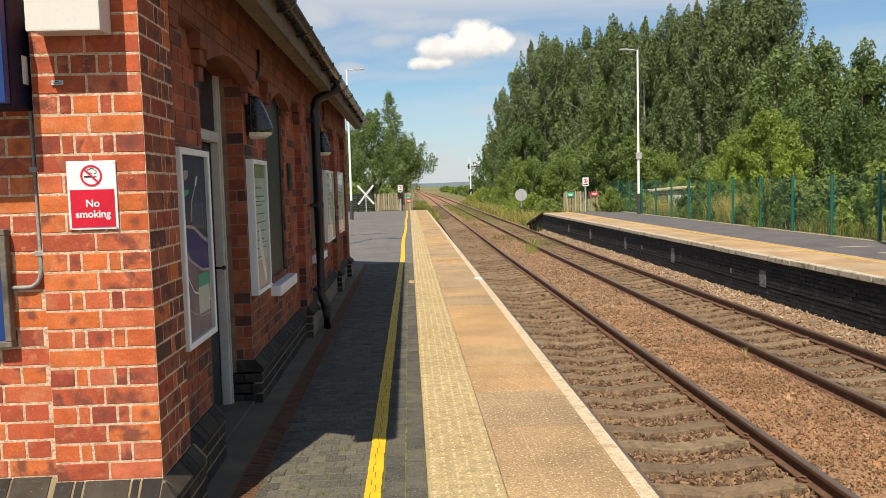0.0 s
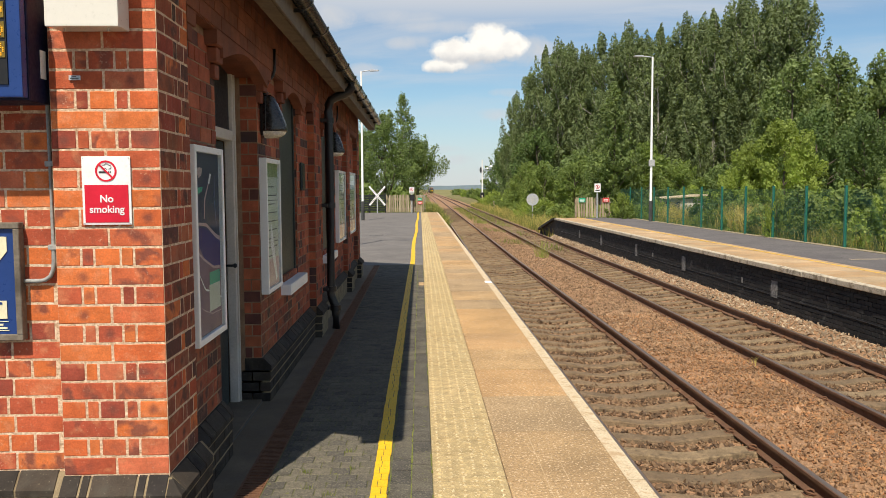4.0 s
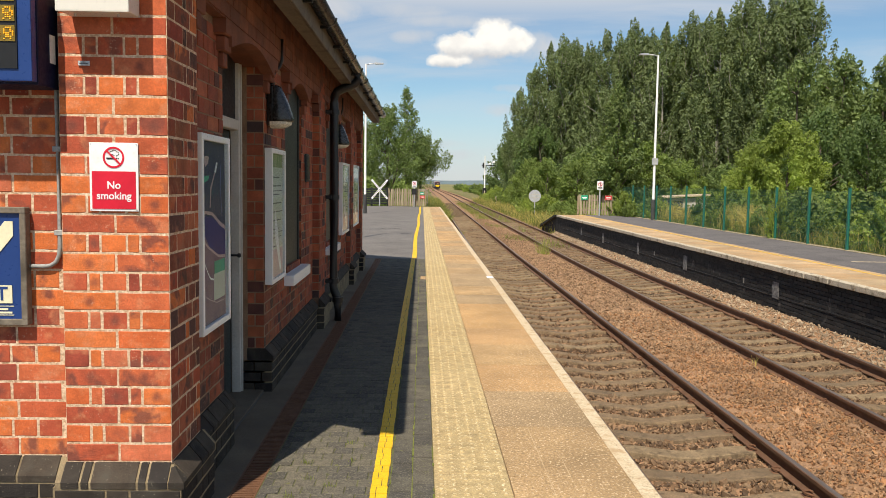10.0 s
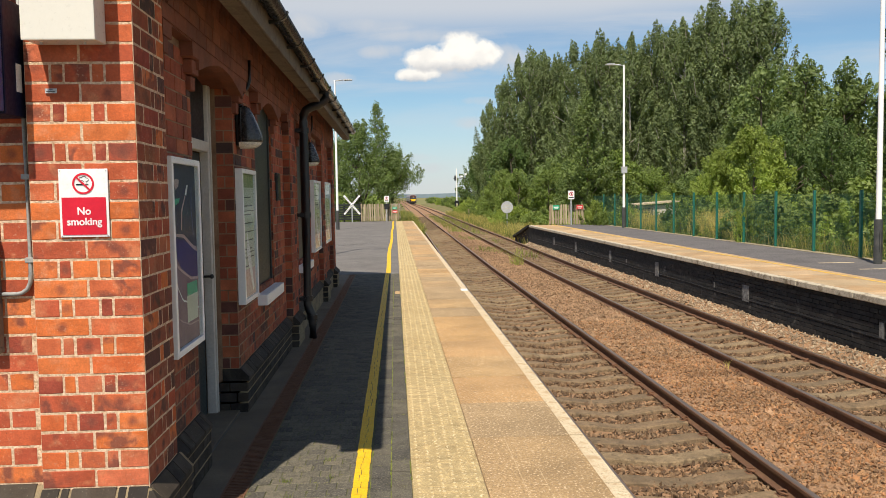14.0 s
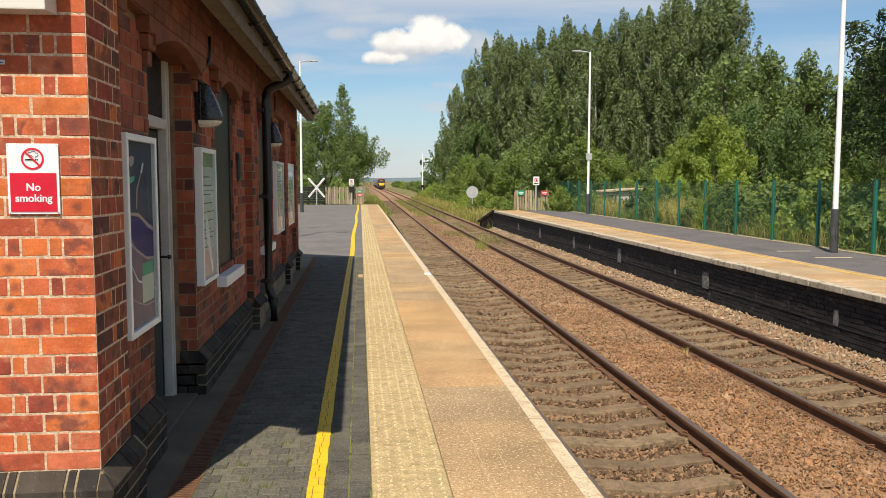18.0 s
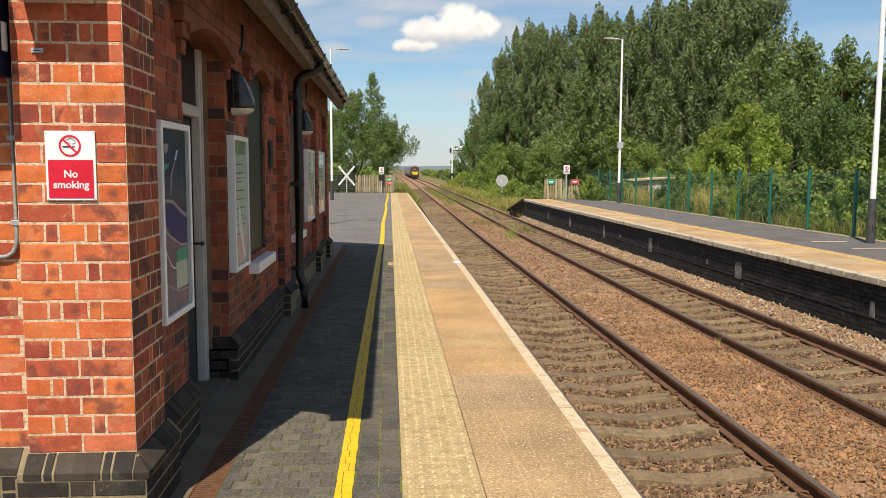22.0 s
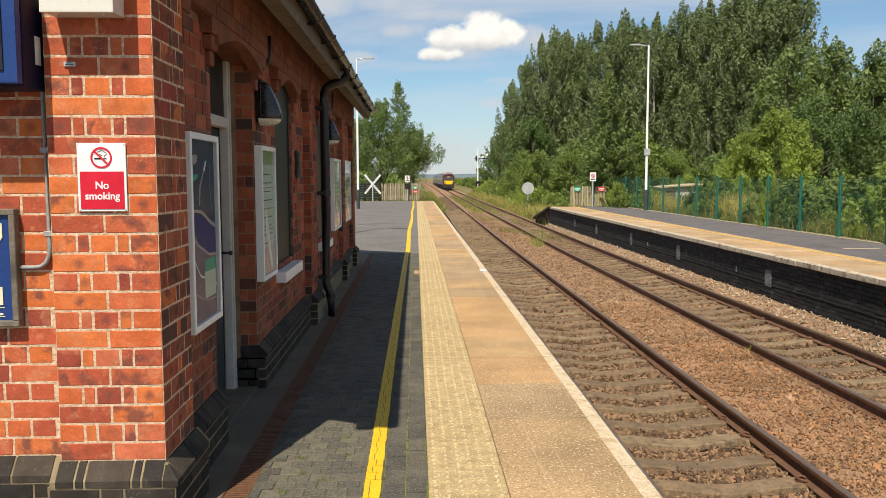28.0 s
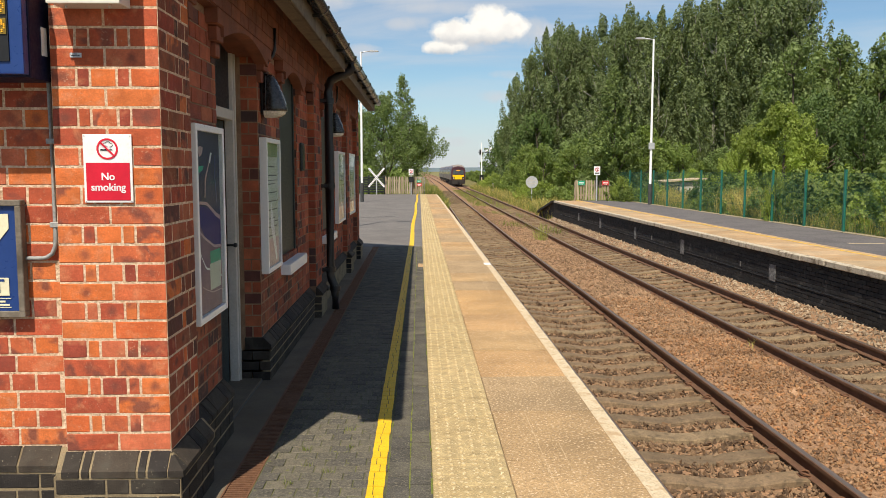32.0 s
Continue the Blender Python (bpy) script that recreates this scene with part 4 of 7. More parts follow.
    tube(bm, [(-3.7, y, 5.13) for y in (3.3, 9, Y_END + 0.25)], 0.08, 8)
    s_part("ridge_tiles", bm, "wall_brick_rest")
    # half-round gutter with brackets and joint collars
    bm = bmesh.new()
    n = 9
    prof = [(-0.77 + 0.058 * math.cos(math.pi * (1 + k / n)), 2.862 + 0.058 * math.sin(math.pi * (1 + k / n))) for k in range(n + 1)]
    prof += [(-0.77 + 0.052 * math.cos(math.pi * (2 - k / n)), 2.862 + 0.052 * math.sin(math.pi * (2 - k / n))) for k in range(n + 1)]
    prism(bm, prof, "y", 3.30, Y_END + 0.28)
    for q in bm.faces:
        q.smooth = len(q.verts) == 4
    gut = s_part("gutter", bm, "gutter", None, "black half-round plastic gutter")
    prof2 = [(-0.77 + 0.068 * math.cos(math.pi * (1 + k / n)), 2.868 + 0.068 * math.sin(math.pi * (1 + k / n))) for k in range(n + 1)]
    prof2 += [(-0.77 + 0.056 * math.cos(math.pi * (2 - k / n)), 2.868 + 0.056 * math.sin(math.pi * (2 - k / n))) for k in range(n + 1)]
    bm = bmesh.new()
    prism(bm, prof2, "y", -0.022, 0.022)
    collar = as_mesh("gutter_bracket", bm, "black_metal")
    arm = as_mesh("bracket_arm", boxed(-0.87, -0.77, -0.012, 0.012, 2.785, 2.81, 0.003), "black_metal")
    for i in range(13):
        y = 3.75 + i * 0.93
        c = part("gutter_bracket", collar, "black_metal", gut, at=(0, y, 0))
        part("bracket_arm", arm, "black_metal", c)
    # downpipe with a swan neck and shoe
    x, y = -1.03, 9.40
    bm = bmesh.new()
    tube(bm, [(-0.77, y, 2.81), (-0.77, y, 2.75), (-0.79, y, 2.71), (-0.85, y, 2.675), (-0.94, y, 2.645), (-1.0, y, 2.61), (x, y, 2.55), (x, y, 2.48), (x, y, 2.36), (x, y, 1.2), (x, y, 0.40), (x + 0.01, y, 0.34), (x + 0.045, y, 0.26), (x + 0.05, y, 0.18), (x + 0.05, y, -0.02)], 0.05, 12)
    dp = s_part("downpipe", bm, "black_metal", None, "black iron downpipe with a swan neck")
    for z in (2.38, 1.42, 0.46, 0.24):
        bm = bmesh.new()
        rod(bm, (x + (0.05 if z < 0.3 else 0), y, z - 0.03), (x + (0.05 if z < 0.3 else 0), y, z + 0.03), 0.063, n=12)
        box(bm, x - 0.09, x - 0.02, y - 0.07, y + 0.07, z - 0.02, z + 0.02, 0.003)
        part("pipe_collar", bm, "black_metal", dp)
    # panelled door in a grey frame, set back in its opening
    door = s_part("door", boxed(-1.47, -1.43, 5.0, 6.05, 0.02, 1.95, 0.004), "green_board", None, "dark painted wooden door, shut")
    for z0, z1 in ((0.15, 0.85), (1.0, 1.85)):
        for y0, y1 in ((5.08, 5.47), (5.58, 5.97)):
            part("panel", boxed(-1.432, -1.42, y0, y1, z0, z1, 0.006), "green_board", door)
    bm = bmesh.new()
    rod(bm, (-1.43, 5.98, 1.05), (-1.36, 5.98, 1.05), 0.009)
    bmesh.ops.create_uvsphere(bm, u_segments=10, v_segments=8, radius=0.017, matrix=Matrix.Translation((-1.35, 5.98, 1.05)))
    part("door_knob", bm, "black_metal", door)
    fr = s_part("door_frame", boxed(-1.43, -1.362, 6.06, 6.146, 0, 2.47, 0.006), "grey_paint", None, "flaking pale grey door frame")
    part("jamb", boxed(-1.43, -1.362, 4.905, 4.99, 0, 2.47, 0.006), "grey_paint", fr)
    part("transom", boxed(-1.43, -1.362, 4.99, 6.06, 1.955, 2.03, 0.006), "grey_paint", fr)
    part("head", boxed(-1.43, -1.362, 4.99, 6.06, 2.487, 2.502, 0.001), "grey_paint", fr)
    part("fanlight", boxed(-1.40, -1.39, 4.99, 6.06, 2.03, 2.488), "black", fr, "dark fanlight pane")
    part("stop", boxed(-1.362, -1.35, 6.085, 6.105, 0, 2.45, 0.003), "grey_paint", fr)
    s_part("threshold", boxed(-1.5, -1.205, 4.91, 6.14, 0.0, 0.016, 0.004), "concrete")
    s_part("inner_dark", boxed(-1.62, -1.56, 4.8, 6.25, 0, 2.6), "black_metal")
    # boarded windows with white sills
    for a, b in ((7.10, 8.05), (10.12, 11.05)):
        w = s_part("window", boxed(-1.30, -1.235, a + 0.002, b - 0.002, 0.79, 2.5), "green_board", None, "window boarded over with dark green ply")
        part("batten", boxed(-1.236, -1.222, a + 0.004, a + 0.05, 0.80, 2.42), "green_board", w)
        part("batten", boxed(-1.236, -1.222, b - 0.05, b - 0.004, 0.80, 2.42), "green_board", w)
        part("sill", boxed(-1.30, -1.115, a - 0.06, b + 0.03, 0.69, 0.785, 0.012, 2), "white_paint", w, "chipped white-painted stone sill")
    return wall, gable, pil, band


WALL, GABLE, PILS, BAND = build_station()


# ---- things on the building ----
def no_smoking_sign():
    # on the pier's front, facing the platform
    t = thing("no_smoking_sign", pose(-1.36, YP - 0.001, 1.60), "white and red no smoking sign screwed to the brick pier", "sign")
    part("plate", boxed(-0.105, 0.105, -0.006, -0.001, -0.1485, 0.1485, 0.0015), "white", t)
    part("red_panel", boxed(-0.094, 0.094, -0.0085, -0.0062, -0.138, 0.025), "red", t)
    face = lambda x, z, d=0.0088: pose(x, -d, z, 90, 0, 0)
    words("No", 0.045, "white", t, face(0.0, -0.036), label="white lettering")
    words("smoking", 0.045, "white", t, face(0.0, -0.082), label="white lettering")
    bm = bmesh.new()
    n = 40
    for k in range(n):
        a, b = 2 * math.pi * k / n, 2 * math.pi * (k + 1) / n
        prism(bm, [(r * math.cos(q), 0.085 + r * math.sin(q)) for r, q in ((0.046, a), (0.046, b), (0.038, b), (0.038, a))], "y", -0.0085, -0.0062)
    part("ring", bm, "red", t)
    bm = bmesh.new()
    prism(bm, [(-0.034, 0.114), (-0.029, 0.119), (0.034, 0.056), (0.029, 0.051)], "y", -0.0102, -0.0087)
    part("slash", bm, "red", t)
    bm = bmesh.new()
    box(bm, -0.030, 0.006, -0.0085, -0.0062, 0.078, 0.084)
    box(bm, 0.010, 0.015, -0.0085, -0.0062, 0.078, 0.084)
    box(bm, 0.018, 0.022, -0.0085, -0.0062, 0.078, 0.084)
    part("cigarette", bm, "black", t)
    bm = bmesh.new()
    puff = [(0.004, 0.092), (-0.002, 0.098), (-0.012, 0.098), (-0.017, 0.104), (-0.014, 0.111), (-0.006, 0.112), (0.0, 0.117), (0.009, 0.116), (0.013, 0.110), (0.021, 0.108), (0.024, 0.101), (0.019, 0.095), (0.012, 0.094), (0.014, 0.088)]
    tube(bm, [(x, -0.0075, z) for x, z in puff], 0.0012, 5)
    part("smoke", bm, "black", t)
    for x, z in ((-0.098, 0.141), (0.098, 0.141), (-0.098, -0.143), (0.098, -0.143)):
        bm = bmesh.new()
        rod(bm, (x, -0.0085, z), (x, -0.0055, z), 0.003, n=8)
        part("screw", bm, "galv", t)


no_smoking_sign()


def equipment_box():
    t = thing("equipment_box", pose(-1.385, YP, 2.465), "cream metal equipment box high on the brick pier", "box")
    part("body", boxed(-0.145, 0.145, -0.128, -0.002, -0.185, 0.22, 0.006, 2), "cream_box", t)
    part("lid", boxed(-0.15, 0.15, -0.150, -0.1285, -0.19, 0.225, 0.006, 2), "cream_box", t)
    for x in (-0.1, 0.08):
        bm = bmesh.new()
        rod(bm, (x, -0.07, -0.195), (x, -0.07, -0.18), 0.006, n=8)
        part("screw", bm, "galv", t)
    s = thing("asset_label", pose(-1.48, YP - 0.001, 2.085), "small silver asset label stuck to the brick", "label")
    part("plate", boxed(-0.025, 0.025, -0.006, -0.001, -0.010, 0.010, 0.001), "galv", s)
    part("print_bar", boxed(-0.018, 0.018, -0.0072, -0.0062, -0.004, -0.001), "black", s)
    part("print_bar", boxed(-0.008, 0.008, -0.0072, -0.0062, 0.003, 0.006), "black", s)


equipment_box()


M["navy"] = mat("navy_enamel", [(0.006, 0.008, 0.03), (0.01, 0.013, 0.045)], 4, 0.5, 0.04, 50, fine=0.05, spec=0.2)


def departure_screen():
    t = thing("departure_screen", pose(-1.975, YW, 2.20), "blue-framed departure display with amber rows on the wall", "display")
    part("housing", boxed(-0.36, 0.36, -0.215, -0.004, -0.225, 0.26, 0.012, 2), "navy", t, "dark navy housing")
    part("frame", boxed(-0.375, 0.355, -0.262, -0.216, -0.215, 0.235, 0.006, 2), "bluish", t, "blue enamelled frame")
    part("screen", boxed(-0.32, 0.30, -0.268, -0.2625, -0.165, 0.19), "black", t)
    for z in (0.135, 0.055, -0.025):
        r = part("led_row", boxed(-0.31, 0.295, -0.272, -0.2685, z - 0.032, z + 0.032), "led_panel", t, "amber dot-matrix row")
        c = [(-0.302 + 0.0088 * k, -0.2735, z + 0.0075 * j) for k in range(68) for j in range(-3, 4) if (k * 7 + j * 11 + (k // 5) * 3) % 5 > 1 and k % 9 != 8]
        part("dots", many_boxes("dots", c, [(0.0052, 0.003, 0.0042)] * len(c), "amber"), "amber", r)
    part("label", boxed(0.361, 0.3635, -0.11, -0.06, -0.12, 0.0), "white", t, "white maker's label")
    part("bracket", boxed(-0.03, 0.03, -0.02, -0.002, 0.262, 0.5, 0.003), "black_metal", t)
    # grey cable from the housing up to the eaves
    bm = bmesh.new()
    tube(bm, [(0.25, -0.03, 0.262), (0.33, -0.03, 0.36), (0.30, -0.03, 0.50)], 0.011, 8)
    part("cable", bm, "galv", t)
    # the framed notice and its conduit
    n = thing("framed_notice", pose(-2.16, YW, 1.20), "dark framed blue notice with a cream emblem", "notice")
    part("backing", boxed(-0.37, 0.37, -0.035, -0.003, -0.24, 0.24), "bluish", n)
    bm = bmesh.new()
    for a in ((-0.395, 0.395, -0.05, -0.002, 0.235, 0.262), (-0.395, 0.395, -0.05, -0.002, -0.262, -0.235), (-0.395, -0.368, -0.05, -0.002, -0.235, 0.235), (0.368, 0.395, -0.05, -0.002, -0.235, 0.235)):
        box(bm, *a, 0.003)
    part("frame", bm, "soffit", n, "dark bronze frame")
    bm = bmesh.new()
    prism(bm, [(0.12, -0.02), (0.30, 0.20), (0.335, 0.20), (0.335, 0.135), (0.20, -0.03)], "y", -0.039, -0.0355)
    part("stripe", bm, "cream", n)
    bm = bmesh.new()
    for k in range(30):
        a, b = 2 * math.pi * k / 30, 2 * math.pi * (k + 1) / 30
        prism(bm, [(0.13 + r * math.cos(q), 0.0 + r * math.sin(q)) for r, q in ((0.135, a), (0.135, b), (0.115, b), (0.115, a))], "y", -0.042, -0.0392)
    part("ring", bm, "cream", n)
    part("letter_tile", boxed(0.235, 0.325, -0.039, -0.0355, -0.165, -0.085), "cream", n)
    words("T", 0.085, "bluish", n, pose(0.28, -0.0392, -0.125, 90), label="blue letter")
    for z, w, h in ((-0.178, 0.1, 0.003), (-0.192, 0.05, 0.008), (-0.207, 0.085, 0.008), (-0.218, 0.1, 0.003)):
        part("print_bar", boxed(0.28 - w / 2, 0.28 + w / 2, -0.038, -0.0355, z - h / 2, z + h / 2), "cream", n)
    c = thing("conduit", pose(0, 0, 0), "grey plastic conduit run down the wall to the notice", "conduit")
    bm = bmesh.new()
    yy = YW - 0.014
    tube(bm, [(-1.632, yy, 2.62), (-1.632, yy, 1.9), (-1.632, yy, 1.29), (-1.636, yy, 1.25), (-1.65, yy, 1.22), (-1.675, yy, 1.203), (-1.70, yy, 1.20), (-1.77, yy, 1.20)], 0.0095, 10)
    part("pipe", bm, "conduit", c, smooth=True)
    for z in (1.35, 1.72, 2.1):
        part("saddle", boxed(-1.652, -1.612, yy - 0.012, YW - 0.001, z - 0.012, z + 0.012, 0.003), "conduit", c)


departure_screen()


def poster_case(y0, y1, z0, z1, label, art):
    """A white-framed case on the platform wall; its space: x out of the wall, y along it."""
    w, h = y1 - y0, z1 - z0
    t = thing("poster_case", pose(XW, (y0 + y1) / 2, (z0 + z1) / 2), label, "poster case", "poster cases on the platform wall")
    part("back", boxed(0.001, 0.030, -w / 2 + 0.03, w / 2 - 0.03, -h / 2 + 0.03, h / 2 - 0.03), "white", t)
    f = 0.035
    fr = part("frame", boxed(0.0, 0.058, -w / 2, -w / 2 + f, -h / 2, h / 2, 0.006, 2), "white_paint", t, "white metal frame")
    part("frame_side", boxed(0.0, 0.058, w / 2 - f, w / 2, -h / 2, h / 2, 0.006, 2), "white_paint", fr)
    part("frame_top", boxed(0.0, 0.057, -w / 2 + f, w / 2 - f, h / 2 - f, h / 2, 0.006, 2), "white_paint", fr)
    part("frame_bottom", boxed(0.0, 0.057, -w / 2 + f, w / 2 - f, -h / 2, -h / 2 + f, 0.006, 2), "white_paint", fr)
    a, b = w / 2 - f, h / 2 - f
    if art == "swirl":
        part("sheet", boxed(0.0305, 0.0325, -a, a, -b, b), "slate_art", t, "dark poster with sweeping bands")

        def curve(u, pts):
            return b - 2 * b * float(np.interp(u, [q[0] for q in pts], [q[1] for q in pts]))

        def swath(top, low, m, lift, name="printed_band"):
            bm = bmesh.new()
            k = 16
            for j in range(k):
                u0, u1 = j / k, (j + 1) / k
                y0, y1 = -a + 2 * a * u0, -a + 2 * a * u1
                prism(bm, [(y0, curve(u0, low)), (y1, curve(u1, low)), (y1, curve(u1, top)), (y0, curve(u0, top))], "x", 0.0326 + lift, 0.0330 + lift)
            part(name, bm, m, t)

        swath([(0, .46), (.15, .40), (.5, .42), (.8, .47), (1, .50)], [(0, .999), (1, .999)], "purple_art", 0.0)
        swath([(0, .47), (.15, .50), (.4, .60), (.7, .645), (1, .66)], [(0, .999), (1, .999)], "mauve_art", 0.0005)
        swath([(0, .415), (.15, .375), (.45, .385), (.8, .45), (1, .475)], [(0, .43), (.15, .39), (.45, .405), (.8, .475), (1, .50)], "pink_art", 0.001)
        swath([(0, .50), (.3, .57), (.7, .635), (1, .645)], [(0, .515), (.3, .585), (.7, .65), (1, .66)], "pink_art", 0.0015)
        swath([(0, .58), (.2, .68), (.35, .745), (.6, .77), (1, .83)], [(0, .588), (.2, .69), (.35, .757), (.6, .778), (1, .838)], "white", 0.002)
        swath([(0, .80), (.3, .86), (.6, .90), (1, .905)], [(0, .804), (.3, .865), (.6, .905), (1, .91)], "pink_art", 0.0022)
        for u0, u1, v0, v1, m in ((.52, .95, .665, .735, "green_sign"), (.50, .95, .735, .885, "leaf_print")):
            part("printed_patch", boxed(0.0349, 0.0353, -a + 2 * a * u0, -a + 2 * a * u1, b - 2 * b * v1, b - 2 * b * v0), m, t)
        bm = bmesh.new()
        prism(bm, [(-a + 2 * a * u, b - 2 * b * v) for u, v in ((.10, .095), (.22, .08), (.33, .085), (.30, .12), (.20, .14))], "x", 0.0349, 0.0353)
        part("printed_flower", bm, "pink_art", t)
        for pts, m in ((((.62, .11), (.68, .112), (.60, .17), (.54, .165)), "white"), (((.54, .17), (.57, .17), (.42, .26), (.38, .36), (.35, .36), (.38, .25)), "pink_art"), (((.80, .12), (.82, .12), (.80, .25), (.86, .40), (.83, .40), (.77, .25)), "bluish"), (((.12, .19), (.34, .185), (.30, .21), (.16, .225)), "green_sign")):
            bm = bmesh.new()
            prism(bm, [(-a + 2 * a * u, b - 2 * b * v) for u, v in pts], "x", 0.0349, 0.0353)
            part("printed_stroke", bm, m, t)
    else:
        part("sheet", boxed(0.0305, 0.0325, -a, a, -b, b), "leaf_print", t, "pale printed timetable")
        part("header_band", boxed(0.0327, 0.0333, -a, a, b * 0.78, b), "leaf_head", t)
        bm = bmesh.new()
        for r in range(9):
            z = b * 0.62 - r * b * 0.14
            box(bm, 0.0327, 0.0333, -a * 0.85, a * (0.8 if r % 2 else 0.5), z - 0.004, z + 0.004)
        part("print_bars", bm, "black", t)
        for r in range(3):
            z = b * 0.4 - r * b * 0.34
            part("rule", boxed(0.0334, 0.0338, -a, a, z - 0.003, z + 0.003), "black", t)
        bm = bmesh.new()
        prism(bm, [(-a * 0.2, b * 0.1), (a * 0.2, -b * 0.25), (a * 0.75, -b * 0.9), (a * 0.55, -b * 0.95), (-a * 0.3, -b * 0.3)], "x", 0.0340, 0.0344)
        part("printed_patch", bm, "white", t)
        part("printed_patch", boxed(0.0327, 0.0333, -a, a, -b, -b * 0.55), "pink_art", t)
    g = part("pane", boxed(0.046, 0.049, -a, a, -b, b), "glass", t, "clear acrylic pane")
    g.visible_shadow = False
    return t


M["leaf_head"] = mat("green_print", [(0.16, 0.24, 0.09), (0.34, 0.38, 0.2)], 9, 0.6, 0.0, 40, fine=0.1)
M["leaf_print"] = mat("pale_print", [(0.48, 0.52, 0.40), (0.62, 0.64, 0.55)], 3, 0.5, 0.0, 40, fine=0.08)
poster_case(4.225, 4.83, 0.78, 1.835, "white-framed poster case with a purple poster beside the door", "swirl")
poster_case(6.17, 6.78, 0.81, 1.84, "white-framed timetable case between door and window", "table")
poster_case(11.6, 12.68, 0.84, 1.87, "white-framed timetable case near the far window", "table")
poster_case(13.4, 14.6, 0.86, 1.88, "white-framed poster case near the far corner", "table")


def wall_lamp(y, z):
    t = thing("wall_lamp", pose(XW, y, z) @ Matrix.Diagonal((0.9, 0.86, 0.92, 1)), "black wedge-shaped wall lamp with a ribbed clear lens", "wall lamp", "wall lamps along the platform")
    part("back_plate", boxed(0.001, 0.045, -0.085, 0.085, -0.15, 0.15, 0.012, 2), "black_metal", t)
    # hood: D-shaped rings, narrow above and full below
    bm = bmesh.new()
    rings, n = [], 14
    for z, d, w in ((0.185, 0.03, 0.035), (0.178, 0.06, 0.062), (0.16, 0.085, 0.078), (0.10, 0.115, 0.092), (0.02, 0.15, 0.103), (-0.06, 0.178, 0.110), (-0.10, 0.185, 0.112), (-0.118, 0.183, 0.110)):
        rings.append([bm.verts.new((0.03 + d * math.sin(math.pi * k / n) ** 0.55, -w * math.cos(math.pi * k / n), z)) for k in range(n + 1)])
    for r, s in zip(rings, rings[1:]):
        for k in range(n):
            bm.faces.new((r[k], s[k], s[k + 1], r[k + 1]))
        bm.faces.new((r[-1], s[-1], s[0], r[0]))
    bm.faces.new(rings[0]), bm.faces.new(rings[-1][::-1])
    bmesh.ops.recalc_face_normals(bm, faces=bm.faces)
    part("hood", bm, "gutter", t, "glossy black rounded hood", True)
    part("seam", boxed(0.046, 0.054, -0.114, 0.114, -0.12, 0.165, 0.004), "black_metal", t)
    bm = bmesh.new()
    rings = []
    for z, q in ((-0.1185, 0.97), (-0.14, 0.93), (-0.16, 0.75), (-0.172, 0.4)):
        rings.append([bm.verts.new((0.03 + 0.18 * q * math.sin(math.pi * k / n) ** 0.55 * (1.0 if k % 2 else 0.97), -0.108 * q * math.cos(math.pi * k / n), z)) for k in range(n + 1)])
    for r, s in zip(rings, rings[1:]):
        for k in range(n):
            bm.faces.new((r[k], s[k], s[k + 1], r[k + 1]))
        bm.faces.new((r[-1], s[-1], s[0], r[0]))
    bm.faces.new(rings[0]), bm.faces.new(rings[-1][::-1])
    bmesh.ops.recalc_face_normals(bm, faces=bm.faces)
    part("lens", bm, "lens", t, "clear ribbed lens")
    bm = bmesh.new()
    tube(bm, [(0.03, -0.02, 0.16), (0.03, 0.0, 0.23), (0.05, 0.05, 0.30), (0.085, 0.085, 0.345), (0.103, 0.09, 0.40), (0.103, 0.09, 0.57)], 0.014, 8)
    part("cable", bm, "black_metal", t)


wall_lamp(6.32, 2.15)
wall_lamp(11.1, 2.20)
q = thing("wall_plaque", pose(XW, 8.35, 1.73), "small dark metal plate on the brick wall", "plaque")
part("plate", boxed(0.001, 0.02, -0.1, 0.1, -0.14, 0.14, 0.004), "green_board", q)
part("cover", boxed(0.0205, 0.026, -0.085, 0.085, -0.12, 0.12, 0.003), "black_metal", q)


# ---- lamp posts, signs and fences ----
def lamp_post(x, y, h, label, arm=-0.9, base=0.98):
    t = thing("lamp_post", (x, y, 0), label, "lamp post", "platform lamp posts")
    bm = bmesh.new()
    rod(bm, (0, 0, 0), (0, 0, base), 0.092, n=16)
    part("base", bm, "post_base", t, "dark grey base section")
    bm = bmesh.new()
    rod(bm, (0, 0, base), (0, 0, h), 0.062, 0.042, n=14)
    part("pole", bm, "white_paint", t, "white tapered pole")
    bm = bmesh.new()
    tube(bm, [(0, 0, h - 0.05), (arm * 0.2, 0, h), (arm * 0.55, 0, h + 0.02)], 0.025, 8)
    part("arm", bm, "galv", t)
    bm = bmesh.new()
    prism(bm, [(arm * 0.5, h + 0.03), (arm * 0.55, h + 0.06), (arm * 0.95, h + 0.05), (arm, h + 0.015), (arm * 0.95, h), (arm * 0.52, h - 0.01)], "y", -0.13, 0.13)
    part("head", bm, "galv", t)
    part("door", boxed(-0.03, 0.03, -0.088, -0.078, 0.25, 0.7), "black_metal", t)
    return t


p = lamp_post(11.0, 38.7, 7.75, "tall white lamp post with black base and small plate")
part("plate", boxed(-0.14, 0.14, -0.09, -0.06, 2.62, 2.93), "galv", p)
lamp_post(10.6, 17.3, 8.2, "tall white lamp post with black base by the fence")
lamp_post(-2.95, 42.2, 7.6, "tall white lamp post with black base on the tarmac", arm=0.9)
lamp_post(-2.9, 20.3, 8.3, "tall white lamp post behind the building", arm=0.9)


